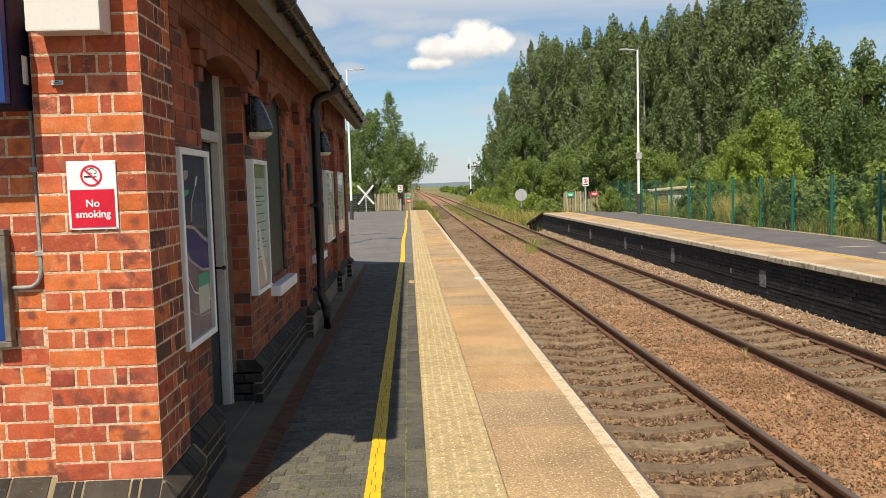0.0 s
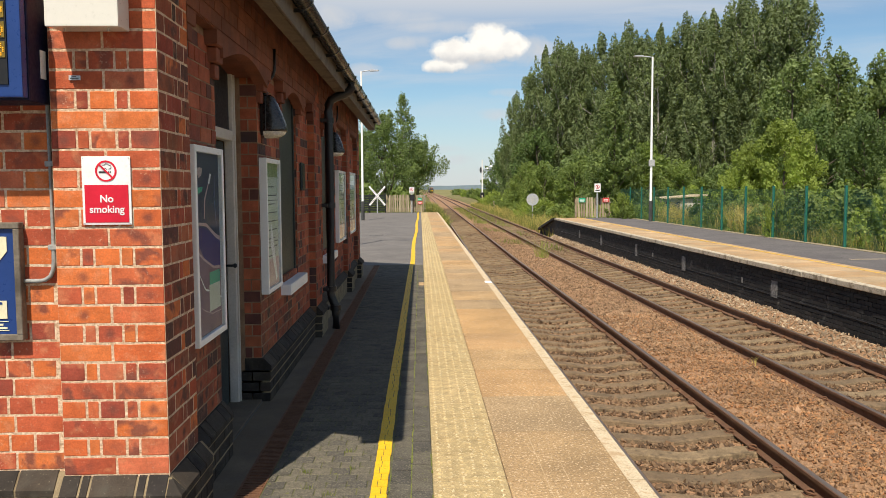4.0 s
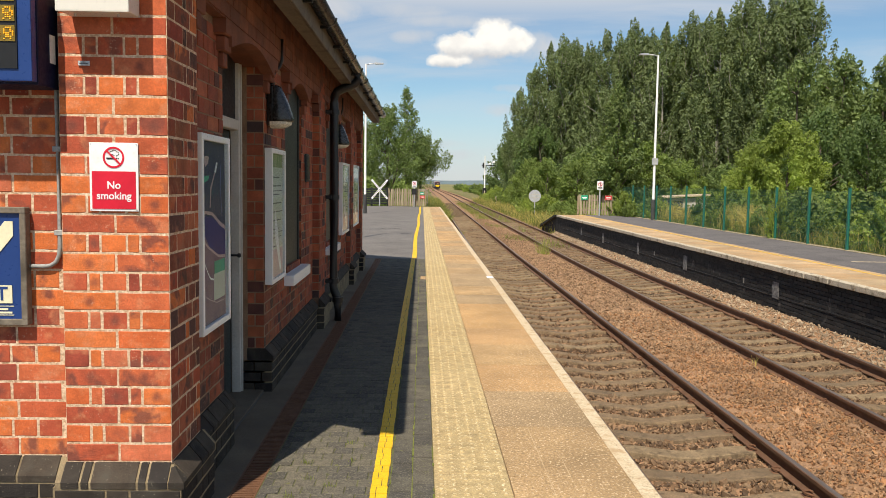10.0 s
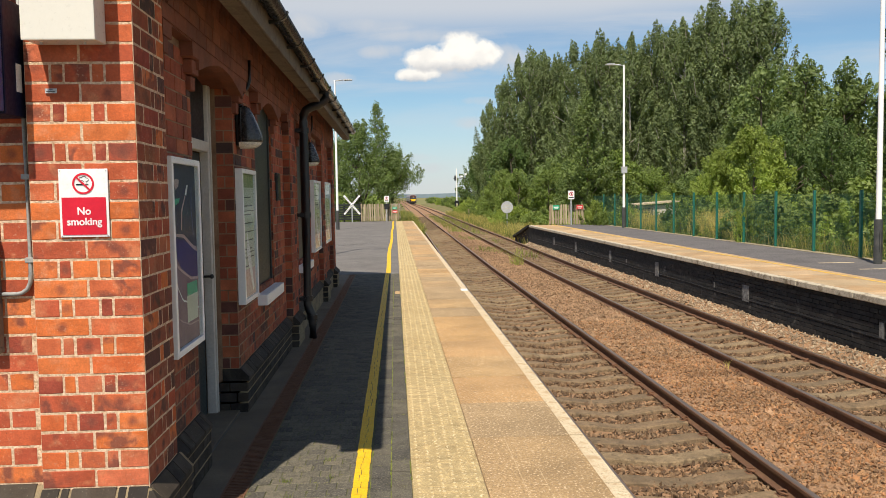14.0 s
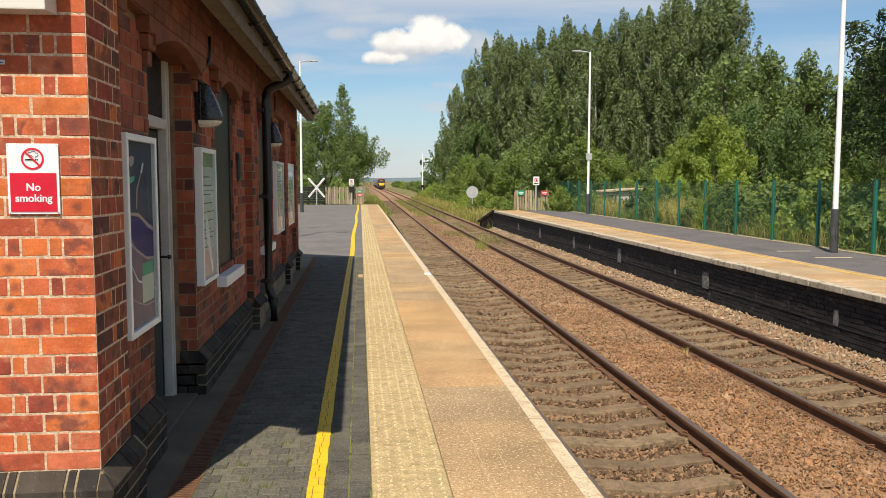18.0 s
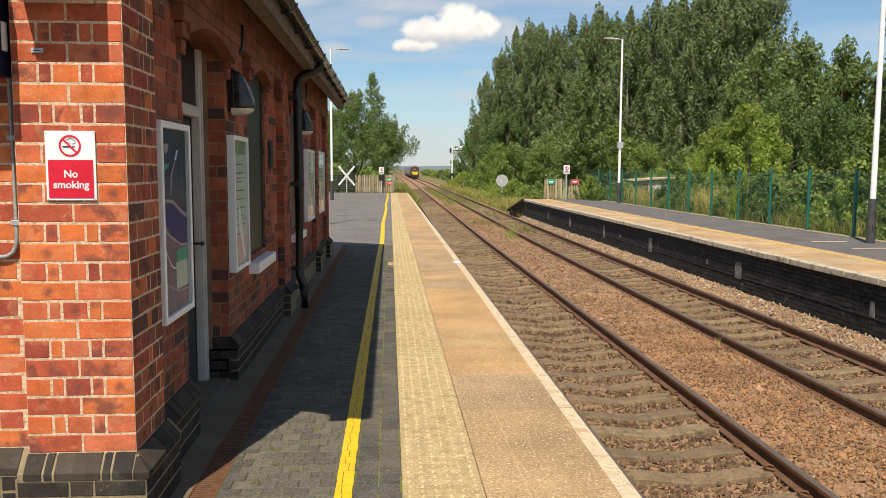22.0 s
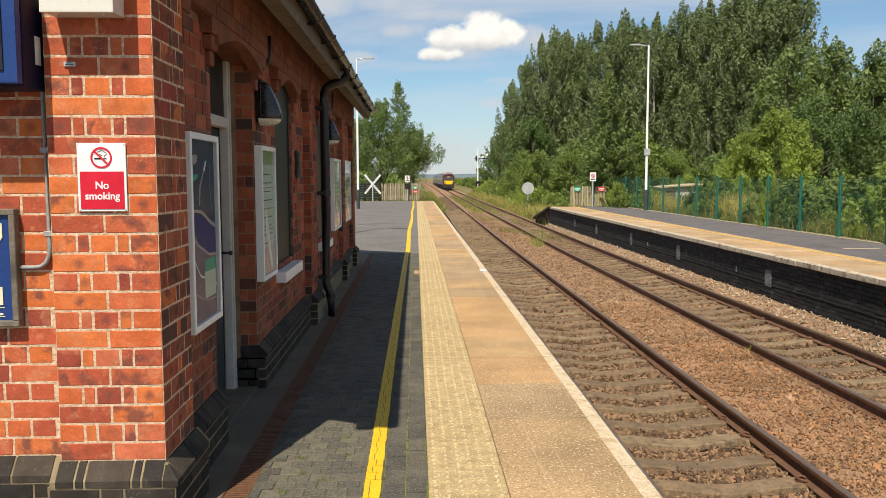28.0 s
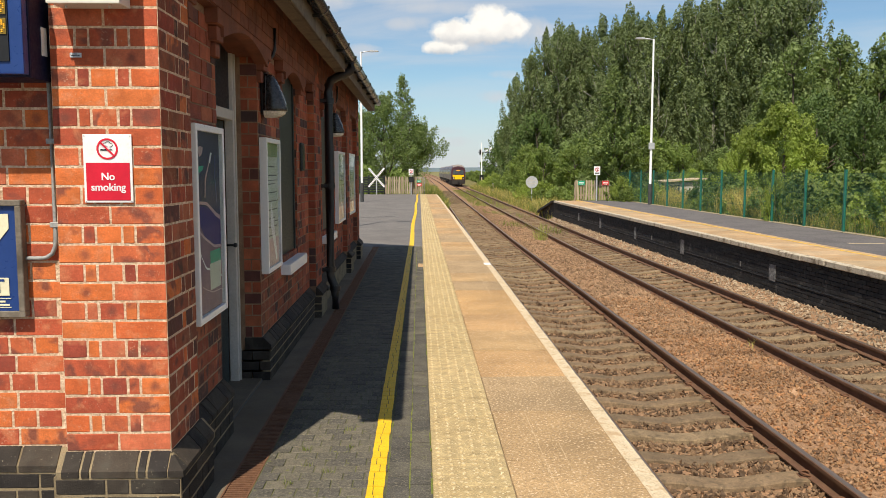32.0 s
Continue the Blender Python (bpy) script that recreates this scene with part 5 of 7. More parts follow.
def mesh_fence():
    posts = [21.11 + 2.197 * i for i in range(-14, 11)]
    pm = as_mesh("post", boxed(-0.03, 0.03, -0.04, 0.04, -0.2, 1.62, 0.004), "green_steel")
    cap = as_mesh("cap", boxed(-0.034, 0.034, -0.044, 0.044, 1.62, 1.635, 0.004), "green_steel")
    c, s = [], []
    L = 2.117
    for k in range(46):
        c.append((0, 0.04 + k * L / 45, 0.79)), s.append((0.003, 0.003, 1.5))
    for k in range(9):
        c.append((0, 0.04 + L / 2, 0.06 + k * 0.185)), s.append((0.004, L, 0.004))
    wire = many_boxes("wire_mesh", c, s, "green_wire")
    f = thing("mesh_fence", (FENCE_X, 0, 0), "green steel mesh fence behind the far platform", "fence")
    for y in posts:
        q = part("post", pm, "green_steel", f, at=(0, y, 0))
        part("cap", cap, "green_steel", q)
        part("wire_mesh", wire, "green_steel", f, at=(0, y, 0))


mesh_fence()


def picket_fence(x0, x1, y, h, label, z=0.0, step=0.145):
    t = thing("picket_fence", (x0, y, z), label, "fence")
    rng = random.Random(int(x0 * 10))
    bm = bmesh.new()
    prism(bm, [(-0.045, 0.04), (0.045, 0.04), (0.045, h - 0.06), (0, h), (-0.045, h - 0.06)], "y", -0.012, 0.012)
    pale = as_mesh("pale", bm, "wood")
    n = int((x1 - x0) / step)
    for i in range(n + 1):
        part("pale", pale, "wood", t, at=pose(i * step, -0.05, rng.uniform(-.02, .02), 0, rng.uniform(-1.5, 1.5), 0))
    for zz in (0.28, h - 0.3):
        part("rail", boxed(-0.05, x1 - x0 + 0.05, -0.036, 0.03, zz - 0.04, zz + 0.04), "wood", t)
    for i in range(int((x1 - x0) / 1.8) + 1):
        part("post", boxed(i * 1.8 - 0.05, i * 1.8 + 0.05, 0.03, 0.13, -0.05, h - 0.1), "wood", t)
    return t


picket_fence(-2.25, 0.35, 55.6, 1.22, "weathered picket fence across the platform end")
picket_fence(8.45, 10.3, 44.05, 1.12, "weathered picket fence at the far platform's end")


def notice_post(x, y, top, w, h, label, cross=True):
    t = thing("warning_notice", (x, y, 0), label, "notice", "trespass notices")
    bm = bmesh.new()
    rod(bm, (0, 0, -0.05), (0, 0, top), 0.04, n=10)
    part("post", bm, "galv", t)
    part("plate", boxed(-w / 2, w / 2, -0.06, -0.042, top - h, top, 0.004), "white", t)
    bm = bmesh.new()
    for k in range(20):
        a, b = 2 * math.pi * k / 20, 2 * math.pi * (k + 1) / 20
        prism(bm, [(r * math.cos(q2), top - h * 0.38 + r * math.sin(q2)) for r, q2 in ((w * 0.34, a), (w * 0.34, b), (w * 0.26, b), (w * 0.26, a))], "y", -0.0655, -0.0605)
    prism(bm, [(-w * .22, top - h * .38 + w * .18), (-w * .16, top - h * .38 + w * .24), (w * .22, top - h * .38 - w * .18), (w * .16, top - h * .38 - w * .24)], "y", -0.068, -0.066)
    part("symbol", bm, "red", t)
    part("figure_bar", boxed(-w * 0.06, w * 0.06, -0.0645, -0.0605, top - h * 0.52, top - h * 0.24), "black", t)
    part("print_bar", boxed(-w * 0.36, w * 0.36, -0.0645, -0.0605, top - h * 0.85, top - h * 0.72), "black", t)
    return t


n1 = notice_post(-0.55, 55.3, 1.72, 0.32, 0.42, "white trespass notice on a grey post by the picket fence")
part("black_box", boxed(-0.16, 0.16, -0.05, 0.1, 0.82, 1.2, 0.01), "black_metal", n1)
notice_post(9.5, 43.6, 1.84, 0.33, 0.46, "white trespass notice on a post at the ramp")


def small_board(x, y, z, w, h, m, label):
    t = thing("gate_sign", (x, y, z), label, "sign", "small gate signs")
    part("plate", boxed(-w / 2, w / 2, -0.02, 0.0, -h / 2, h / 2, 0.002), m, t)
    part("print_bar", boxed(-w * 0.36, w * 0.36, -0.024, -0.0205, -h * 0.08, h * 0.12), "white", t)
    part("print_bar", boxed(-w * 0.25, w * 0.25, -0.024, -0.0205, -h * 0.32, -h * 0.22), "white", t)


small_board(-0.02, 55.52, 0.90, 0.29, 0.17, "green_sign", "green sign on the picket gate")
small_board(0.0, 55.52, 0.66, 0.32, 0.19, "red_sign", "red sign on the picket gate")
small_board(8.75, 43.96, 0.95, 0.36, 0.24, "green_sign", "green sign on the pickets")
small_board(10.05, 43.96, 0.95, 0.36, 0.24, "red_sign", "red sign on the pickets")


def crossing_gate():
    g = thing("crossing_gate", (-3.45, 55.9, 0), "dark green slatted gate with a white diagonal cross board", "gate")
    for i in range(7):
        part("slat", boxed(-1.1, 1.15, -0.03, 0.0, 0.12 + i * 0.16, 0.24 + i * 0.16, 0.005), "dark_wood", g)
    for x in (-1.1, 0.0, 1.1):
        part("post", boxed(x - 0.06, x + 0.06, 0.0, 0.12, 0, 1.3, 0.006), "dark_wood", g)
    t = thing("cross_board", (-2.87, 55.0, 0), "white diagonal cross board on a post", "sign")
    bm = bmesh.new()
    rod(bm, (0, 0.05, 0), (0, 0.05, 1.3), 0.04, n=10)
    part("post", bm, "galv", t)
    for i, a in enumerate((50, -50)):
        o = part("arm", boxed(-0.82, 0.82, -0.01 - 0.025 * i, 0.012 - 0.025 * i, -0.058, 0.058, 0.004), "white_paint", t, at=pose(0, 0, 1.15, 0, a, 0))
        part("band", boxed(-0.72, 0.72, -0.015 - 0.025 * i, -0.0105 - 0.025 * i, -0.012, 0.012), "soffit", o)


crossing_gate()


def disc_signal():
    t = thing("disc_sign", (8.55, 62.0, -0.85), "grey round sign with two dark bars on a post", "sign")
    bm = bmesh.new()
    rod(bm, (0, 0, 0), (0, 0, 1.5), 0.04, n=10)
    part("post", bm, "galv", t)
    bm = bmesh.new()
    rod(bm, (0, -0.06, 1.6), (0, -0.04, 1.6), 0.46, n=32)
    part("disc", bm, "galv", t)
    for z in (1.5, 1.72):
        part("bar", boxed(-0.38, 0.38, -0.075, -0.0605, z - 0.022, z + 0.022), "grey_paint", t)
    part("bar", boxed(-0.02, 0.02, -0.082, -0.0755, 1.3, 1.9), "grey_paint", t)
    s = thing("signal_post", (9.75, 128, -1.0), "slender white semaphore signal post with two arms", "signal")
    bm = bmesh.new()
    rod(bm, (0, 0, 0), (0, 0, 7.0), 0.11, 0.08, n=12)
    part("mast", bm, "white_paint", s)
    part("base", boxed(-0.3, 0.3, -0.25, 0.25, 0, 2.0, 0.02), "black_metal", s)
    for x, z, a in ((0.75, 5.75, 22), (1.35, 6.05, 22)):
        o = part("arm", boxed(-0.22, 0.22, -0.05, 0.0, -0.13, 0.13, 0.01), "white_paint", s, at=pose(x, -0.1, z, 0, -a, 0))
        part("band", boxed(-0.16, -0.11, -0.06, -0.0505, -0.125, 0.125), "black", o)
    part("bracket", boxed(-0.5, 1.7, 0.02, 0.10, 5.45, 5.55), "black_metal", s)
    part("lamp_case", boxed(-0.36, -0.12, -0.3, 0.1, 5.1, 5.9, 0.02), "black_metal", s)
    for x, y, h in ((9.0, 118, 1.6), (8.7, 96, 1.1)):
        m = thing("marker_post", (x, y, -1.0), "short pale marker post by the line", "post", "line-side markers")
        part("stake", boxed(-0.09, 0.09, -0.06, 0.06, 0, h, 0.01), "white_edge", m)
        part("top", boxed(-0.10, 0.10, -0.07, 0.07, h, h + 0.05, 0.01), "galv", m)
    b = thing("hooped_rail", (0.12, 56.3, 0), "two dark steel hoops behind the picket gate", "rail")
    for x in (-0.18, 0.1):
        bm = bmesh.new()
        tube(bm, [(x - 0.12, 0, -0.5), (x - 0.12, 0, 1.02), (x - 0.07, 0, 1.14), (x, 0, 1.18), (x + 0.07, 0, 1.14), (x + 0.12, 0, 1.02), (x + 0.12, 0, -0.5)], 0.028, 8)
        part("hoop", bm, "conduit", b)
    h = thing("lineside_hut", (13.9, 43.6, -0.2), "low grey shed with a pale sloping roof behind the fence", "shed")
    part("body", boxed(-1.05, 1.05, -0.9, 0.9, 0, 1.2), "grey_paint", h)
    bm = bmesh.new()
    prism(bm, [(-1.2, 1.20), (1.2, 1.36), (1.2, 1.43), (-1.2, 1.27)], "y", -1.1, 1.1)
    part("roof", bm, "white_edge", h, "pale sheet roof")
    w = part("window", boxed(-0.95, -0.2, -0.93, -0.901, 0.55, 1.05), "train_glass", h, "dark window")
    part("frame", boxed(-1.0, -0.15, -0.95, -0.931, 0.5, 0.55), "white", w)


disc_signal()


# ---- trees, bushes, grass ----
def leaf_cloud(name, rng, plumes, per, size, material, loose=0.5, hang=0.0, slim=0.42):
    """Leaves as small triangles on the skin of many leafy plumes (centre, long axis, half length, half width)."""
    c, ax, half, wide = (np.asarray(q, float) for q in plumes)
    share = half * wide
    count = np.maximum(6, per * len(c) * share / share.sum()).astype(int)
    c, ax, half, wide = (np.repeat(q, count, 0) for q in (c, ax, half, wide))
    n = len(c)
    ax /= np.linalg.norm(ax, axis=1, keepdims=True)
    side = np.cross(ax, rng.normal(size=(n, 3)))
    side /= np.linalg.norm(side, axis=1, keepdims=True)
    u = rng.uniform(-1, 1, n)
    taper = np.sqrt(np.clip(1 - u * u, 0.02, 1)) * np.where(u > 0, 1 - 0.45 * u, 1.0)
    skin = rng.random(n) ** 0.3 * rng.lognormal(0, 0.16, n)
    p = c + ax * (u * half)[:, None] + side * (wide * taper * skin)[:, None]
    nrm = side + ax * (0.7 * u)[:, None] + np.array([0, 0, 0.35]) + rng.normal(0, loose, (n, 3))
    nrm /= np.linalg.norm(nrm, axis=1, keepdims=True)
    along = ax * 0.9 + rng.normal(0, 0.55, (n, 3)) - np.array([0, 0, hang])
    a = along - nrm * (along * nrm).sum(1)[:, None]
    a /= np.linalg.norm(a, axis=1, keepdims=True)
    t = np.stack([a, np.cross(nrm, a), nrm], 2)
    s = size * rng.lognormal(0, 0.28, n)
    tri = np.array([(-0.5, -slim, 0), (0.62, 0, 0.05), (-0.4, slim, 0)])
    v = np.einsum("nij,kj->nki", t, tri) * s[:, None, None] + p[:, None]
    return mesh_of(name, v.reshape(-1, 3), np.arange(3 * n).reshape(-1, 3), material)


def trunk_mesh(rng, h, r, plumes, bark, many):
    """A tapered, slightly winding trunk and a limb to each of the larger plumes."""
    bm = bmesh.new()
    pts = [(rng.normal(0, 0.012) * z, rng.normal(0, 0.012) * z, z) for z in np.linspace(0, h * 0.86, 7)]
    for i in range(6):
        rod(bm, pts[i], pts[i + 1], r * (1 - i / 6.6), r * (1 - (i + 1) / 6.6), n=8)
    c, ax, half = plumes[:3]
    for k in range(0, len(c), max(1, len(c) // many)):
        p, a = Vector(c[k]), Vector(ax[k]).normalized()
        tip, foot = p + a * half[k] * 0.7, p - a * half[k] * 0.8
        out = math.hypot(foot.x, foot.y)
        z = max(0.1, foot.z - 0.7 * out)
        rod(bm, (0, 0, z), foot, r * 0.34, r * 0.22, n=6)
        rod(bm, foot, tip, r * 0.22, r * 0.05, n=5)
    return as_mesh("trunk", bm, bark)


def crown(rng, shape, h, r, low, count):
    """Leafy plumes of a crown: upswept for a poplar, spreading for a broad crown, in whorls for a spire."""
    cs, axs, halves, wides = [], [], [], []
    while len(cs) < count:
        u, a = rng.random(), rng.random() * 2 * math.pi
        if shape == "poplar":
            w = r * min(1, (u + 0.12) / 0.3) ** 0.6 * (1 - max(0, u - 0.5) / 0.5) ** 0.55
            q = w * rng.random() ** 0.5
            tilt, half, wide = 0.12 + 0.22 * q / r, h * rng.uniform(0.055, 0.10) * (1.1 - 0.3 * u), r * rng.uniform(0.15, 0.25) * (1.1 - 0.45 * u)
        elif shape == "spire":
            w = r * (1 - u) ** 0.9 * min(1, (u + 0.04) / 0.12)
            q = w * rng.random() ** 0.4
            tilt, half, wide = 1.15 - 0.7 * u, r * rng.uniform(0.16, 0.28) * (1.1 - 0.6 * u), r * rng.uniform(0.08, 0.13) * (1.15 - 0.5 * u)
        else:
            lump = 0.80 + 0.20 * math.sin(a * 3 + u * 9 + h)
            w = r * math.sqrt(max(0.03, 1 - (1.9 * u - 0.80) ** 2)) * lump
            q = w * rng.random() ** 0.36
            tilt, half, wide = 0.25 + 0.75 * q / r * (1.1 - u), r * rng.uniform(0.15, 0.27), r * rng.uniform(0.10, 0.18)
        cs.append((q * math.cos(a), q * math.sin(a), h * (low + (0.95 - low) * u)))
        b = a + rng.normal(0, 0.4)
        axs.append((math.cos(b) * math.sin(tilt), math.sin(b) * math.sin(tilt), math.cos(tilt)))
        halves.append(half), wides.append(wide)
    return cs, axs, halves, wides


def tree_kind(seed, shape, h, r, low, plumes, per, leaf, material, trunk=0.2, bark="bark", many=14, loose=0.5, hang=0.0, slim=0.42):
    rng = np.random.default_rng(seed)
    made = crown(rng, shape, h, r, low, plumes)
    return trunk_mesh(rng, h, trunk, made, bark, many), leaf_cloud("crown", rng, made, per, leaf, material, loose, hang, slim)


def plant(name, kind, x, y, z, label, category, group="", scale=1.0, turn=0.0, stretch=1.0):
    t = thing(name, Matrix.Translation((x, y, z)) @ Matrix.Rotation(turn, 4, "Z") @ Matrix.Diagonal((scale, scale, scale * stretch, 1)), label, category, group)
    part("trunk", kind[0], "bark", t)
    part("crown", kind[1], "leaf_mid", t)
    return t


def build_trees():
    rnd = random.Random(17)
    pop = [tree_kind(q, "poplar", 20, 3.3, 0.02, 125, 215, 0.172, "leaf_poplar", 0.24, "pale_bark", 30, 0.42) for q in (1, 2, 3, 4)]
    for i in range(-2, 19):
        y = 104 - 1.6 * i + rnd.uniform(-2.5, 2.5)
        x = y * (0.152 + 0.0174 * i)
        h = 0.965 + 0.03 * math.sin(i * 1.9 + 1.0) + rnd.uniform(-.03, .03) + (0.06 if i > 9 else 0.03)
        if i < 0:
            h = 1.0 + 0.14 * i
        elif i % 2 == 1:
            plant("poplar_tree", pop[(i + 2) % 4], x * 1.12 - 0.2, y + 9 + rnd.uniform(-2, 2), -0.4, "tall dense grey-green poplar in the back row", "tree", "row of poplars", h * 1.05, rnd.uniform(0, 6), 1.0)
        plant("poplar_tree", pop[i % 4], x, y, -0.4, "tall dense grey-green poplar in a row", "tree", "row of poplars", h, rnd.uniform(0, 6), 1.0)
    rounds = [tree_kind(q, "round", 9, 3.9, 0.02, 120, 135, 0.18, "leaf_dark", 0.24, many=16) for q in (11, 12)]
    mids = [tree_kind(q, "round", 6, 3.0, 0.0, 105, 135, 0.14, "leaf_mid", 0.14, many=12) for q in (21, 22)]
    lights = [tree_kind(23, "round", 6, 3.0, 0.0, 105, 135, 0.14, "leaf_bright", 0.14, many=12), tree_kind(24, "round", 6, 3.0, 0.0, 110, 135, 0.14, "leaf_willow", 0.14, many=12, hang=0.8)]
    # dark trees where the line runs out of sight
    for x, y, q in ((15.6, 138, 1.25), (18.5, 134, 1.5), (15.2, 112, 1.25), (19, 112, 1.4), (15.4, 150, 1.0), (14.4, 100, 1.05)):
        plant("broadleaf_tree", rounds[int(x) % 2], x, y, -0.8, "dark green broadleaf tree beside the line", "tree", "trees along the line", q, rnd.uniform(0, 6), 1.0)
    # lower wood behind the fence, of upswept trees
    wood = [tree_kind(q, "poplar", 12, 3.3, 0.02, 110, 170, 0.18, "leaf_wood", 0.2, "bark", 18, 0.5) for q in (13, 14)]
    for i in range(17):
        x = 27.0 + i * 2.1 + rnd.uniform(-.8, .8)
        y = 60 - i * 1.1 + rnd.uniform(-3, 3)
        plant("broadleaf_tree", wood[i % 2], x, y, -0.3, "dark green upswept tree in the wood behind the fence", "tree", "wood behind the fence", 0.97 + rnd.uniform(-.05, .05), rnd.uniform(0, 6), 1.0)
        if i % 2 == 0:
            plant("broadleaf_tree", rounds[i % 4 // 2], x - 1.2, y - 6, -0.3, "dark green broadleaf tree in the wood behind the fence", "tree", "wood behind the fence", 0.72 + rnd.uniform(-.05, .05), rnd.uniform(0, 6), 1.05)
    for i in range(9):
        plant("broadleaf_tree", rounds[i % 2], 25.5 + i * 3.2, 45 - i * 1.2 + rnd.uniform(-2, 2), -0.3, "low dark green tree in the understorey behind the fence", "tree", "understorey behind the fence", 0.55 + rnd.uniform(-.08, .08), rnd.uniform(0, 6), 1.1)
        plant("broadleaf_tree", wood[i % 2], 31.0 + i * 3.6, 69 - i * 1.2, -0.3, "dark green upswept tree deep in the wood", "tree", "wood behind the fence", 0.98 + rnd.uniform(-.05, .05), rnd.uniform(0, 6), 1.0)
    for i, (x, y, q) in enumerate(((11.3, 74, .8), (12.5, 66, .75), (14.3, 62, .85), (11.2, 84, .85), (12.0, 92, .9), (16.5, 60, .95), (18.5, 57, .9), (20.5, 55, 0.85), (22.5, 53, .8), (25, 52, .85), (13.8, 70, 1.0), (16, 68, 1.1), (28, 50, .8), (31, 48, .85), (34, 45, .8))):
        plant("bush", (mids + lights)[(0, 1, 3, 0, 1, 0, 1, 3)[i % 8]], x, y, -0.5, "green leafy bush in the scrub beside the line", "bush", "scrub bushes", q * (0.8 if x > 18 else 1.0), rnd.uniform(0, 6), 0.9)
    spire = tree_kind(31, "spire", 9.6, 2.9, 0.02, 230, 75, 0.13, "leaf_wood", 0.14, many=30, hang=0.5)
    plant("conifer_like_tree", spire, 13.9, 58.5, -0.5, "pointed dark green conifer above the scrub", "tree", "", 1.02)
    bright = tree_kind(41, "round", 5.6, 2.5, 0.0, 150, 190, 0.10, "leaf_bright", 0.12, many=16)
    plant("bright_tree", bright, 18.2, 40.5, -0.2, "bright yellow-green young tree behind the fence", "tree", "", 0.86, 1.0, 1.06)
    plant("bright_tree", bright, 16.7, 41.5, -0.2, "bright yellow-green young tree behind the fence", "tree", "", 0.6, 3.0, 1.2)
    plant("bright_bush", bright, 15.6, 46.5, -0.6, "bright green rounded bush behind the fence", "bush", "", 0.55, 2.0, 0.75)
    near = tree_kind(51, "round", 10, 4.4, 0.0, 240, 400, 0.105, "leaf_deep", 0.2, many=40, hang=0.8, slim=0.3)
    ash = plant("ash_tree", near, 17.6, 19.8, -0.2, "dark leafy tree leaning over the fence and the lamp post", "tree", "", 1.05, 0.5, 1.0)
    bough = tree_kind(52, "round", 2.6, 2.6, 0.0, 60, 200, 0.10, "leaf_deep", 0.05, many=14, hang=0.9, slim=0.3)
    turned = Matrix.Rotation(-0.5, 4, "Z")
    part("bough", bough[1], "leaf_deep", ash, at=turned @ Matrix.Translation((-4.3, -1.6, 6.6)))
    part("bough_limb", bough[0], "bark", ash, at=turned @ Matrix.Translation((-4.3, -1.6, 6.6)))
    plant("ash_tree", near, 22.5, 26.0, -0.2, "dark leafy tree behind the fence", "tree", "", 1.0, 2.5, 1.0)
    # brambles and ivy along the fence
    bram = [tree_kind(q, "round", 1.7, 1.25, 0.0, 40, 62, 0.088, m, 0.03, many=5) for q, m in ((91, "leaf_mid"), (92, "leaf_bright"), (93, "leaf_dark"))]
    for i in range(64):
        y = 8.5 + i * 0.56 + rnd.uniform(-.4, .4)
        plant("bramble", bram[(0, 2, 0, 1, 2)[i % 5]], (11.95 if not 33.5 < y < 41 else 13.0) + rnd.uniform(-0.1, 1.2), y, -0.25, "tangled bramble and ivy behind the fence", "bramble", "brambles behind the fence", rnd.uniform(0.5, 0.9), rnd.uniform(0, 6), rnd.uniform(.6, 1.15))
    for y in (43.6, 43.0):
        plant("ivy", bram[1], 10.75, y, -0.05, "bright ivy over the fence corner", "ivy", "", 0.55, y, 1.4)
    plant("ivy", bram[1], 11.3, 25.6, -0.1, "ivy climbing the fence", "ivy", "", 0.34, 1.0, 2.7)
    for i in range(44):
        y = 46.5 + i * 1.7
        plant("bramble", bram[(1, 0, 1, 0)[i % 4]], 8.7 + drift(y) + rnd.uniform(0, 2.4) + (0.9 if i < 9 else 0), y, -1.0, "bramble bush on the bank beside the line", "bramble", "brambles on the bank", rnd.uniform(.75, 1.2), rnd.uniform(0, 6), 0.85)
    # willow and birch past the platform end
    will = tree_kind(61, "round", 8.2, 4.2, 0.0, 230, 190, 0.115, "leaf_willow", 0.25, many=20, hang=1.2, slim=0.3)
    over = tree_kind(62, "round", 6.2, 3.0, 0.56, 130, 130, 0.115, "leaf_willow", 0.2, many=14, hang=1.2, slim=0.3)
    plant("willow_tree", will, -2.8, 66, -0.6, "broad grey-green willow past the platform end", "tree", "", 0.98, 0.3, 1.0)
    plant("willow_tree", will, -6.2, 68, -0.6, "broad grey-green willow past the platform end", "tree", "", 0.9, 2.3, 0.95)
    plant("willow_tree", over, -0.2, 67.5, -0.7, "grey-green willow overhanging the line", "tree", "", 0.88, 4.0, 1.12)
    birch = tree_kind(71, "spire", 10.3, 2.3, 0.30, 190, 65, 0.11, "leaf_willow", 0.11, "pale_bark", 40, hang=0.6, slim=0.3)
    plant("birch_tree", birch, -1.35, 66.5, -0.6, "slender birch rising above the willow", "tree", "", 1.0)
    low = [tree_kind(q, "round", 2.2, 1.6, 0.0, 46, 62, 0.13, "leaf_mid", 0.06, many=6) for q in (81, 82)]
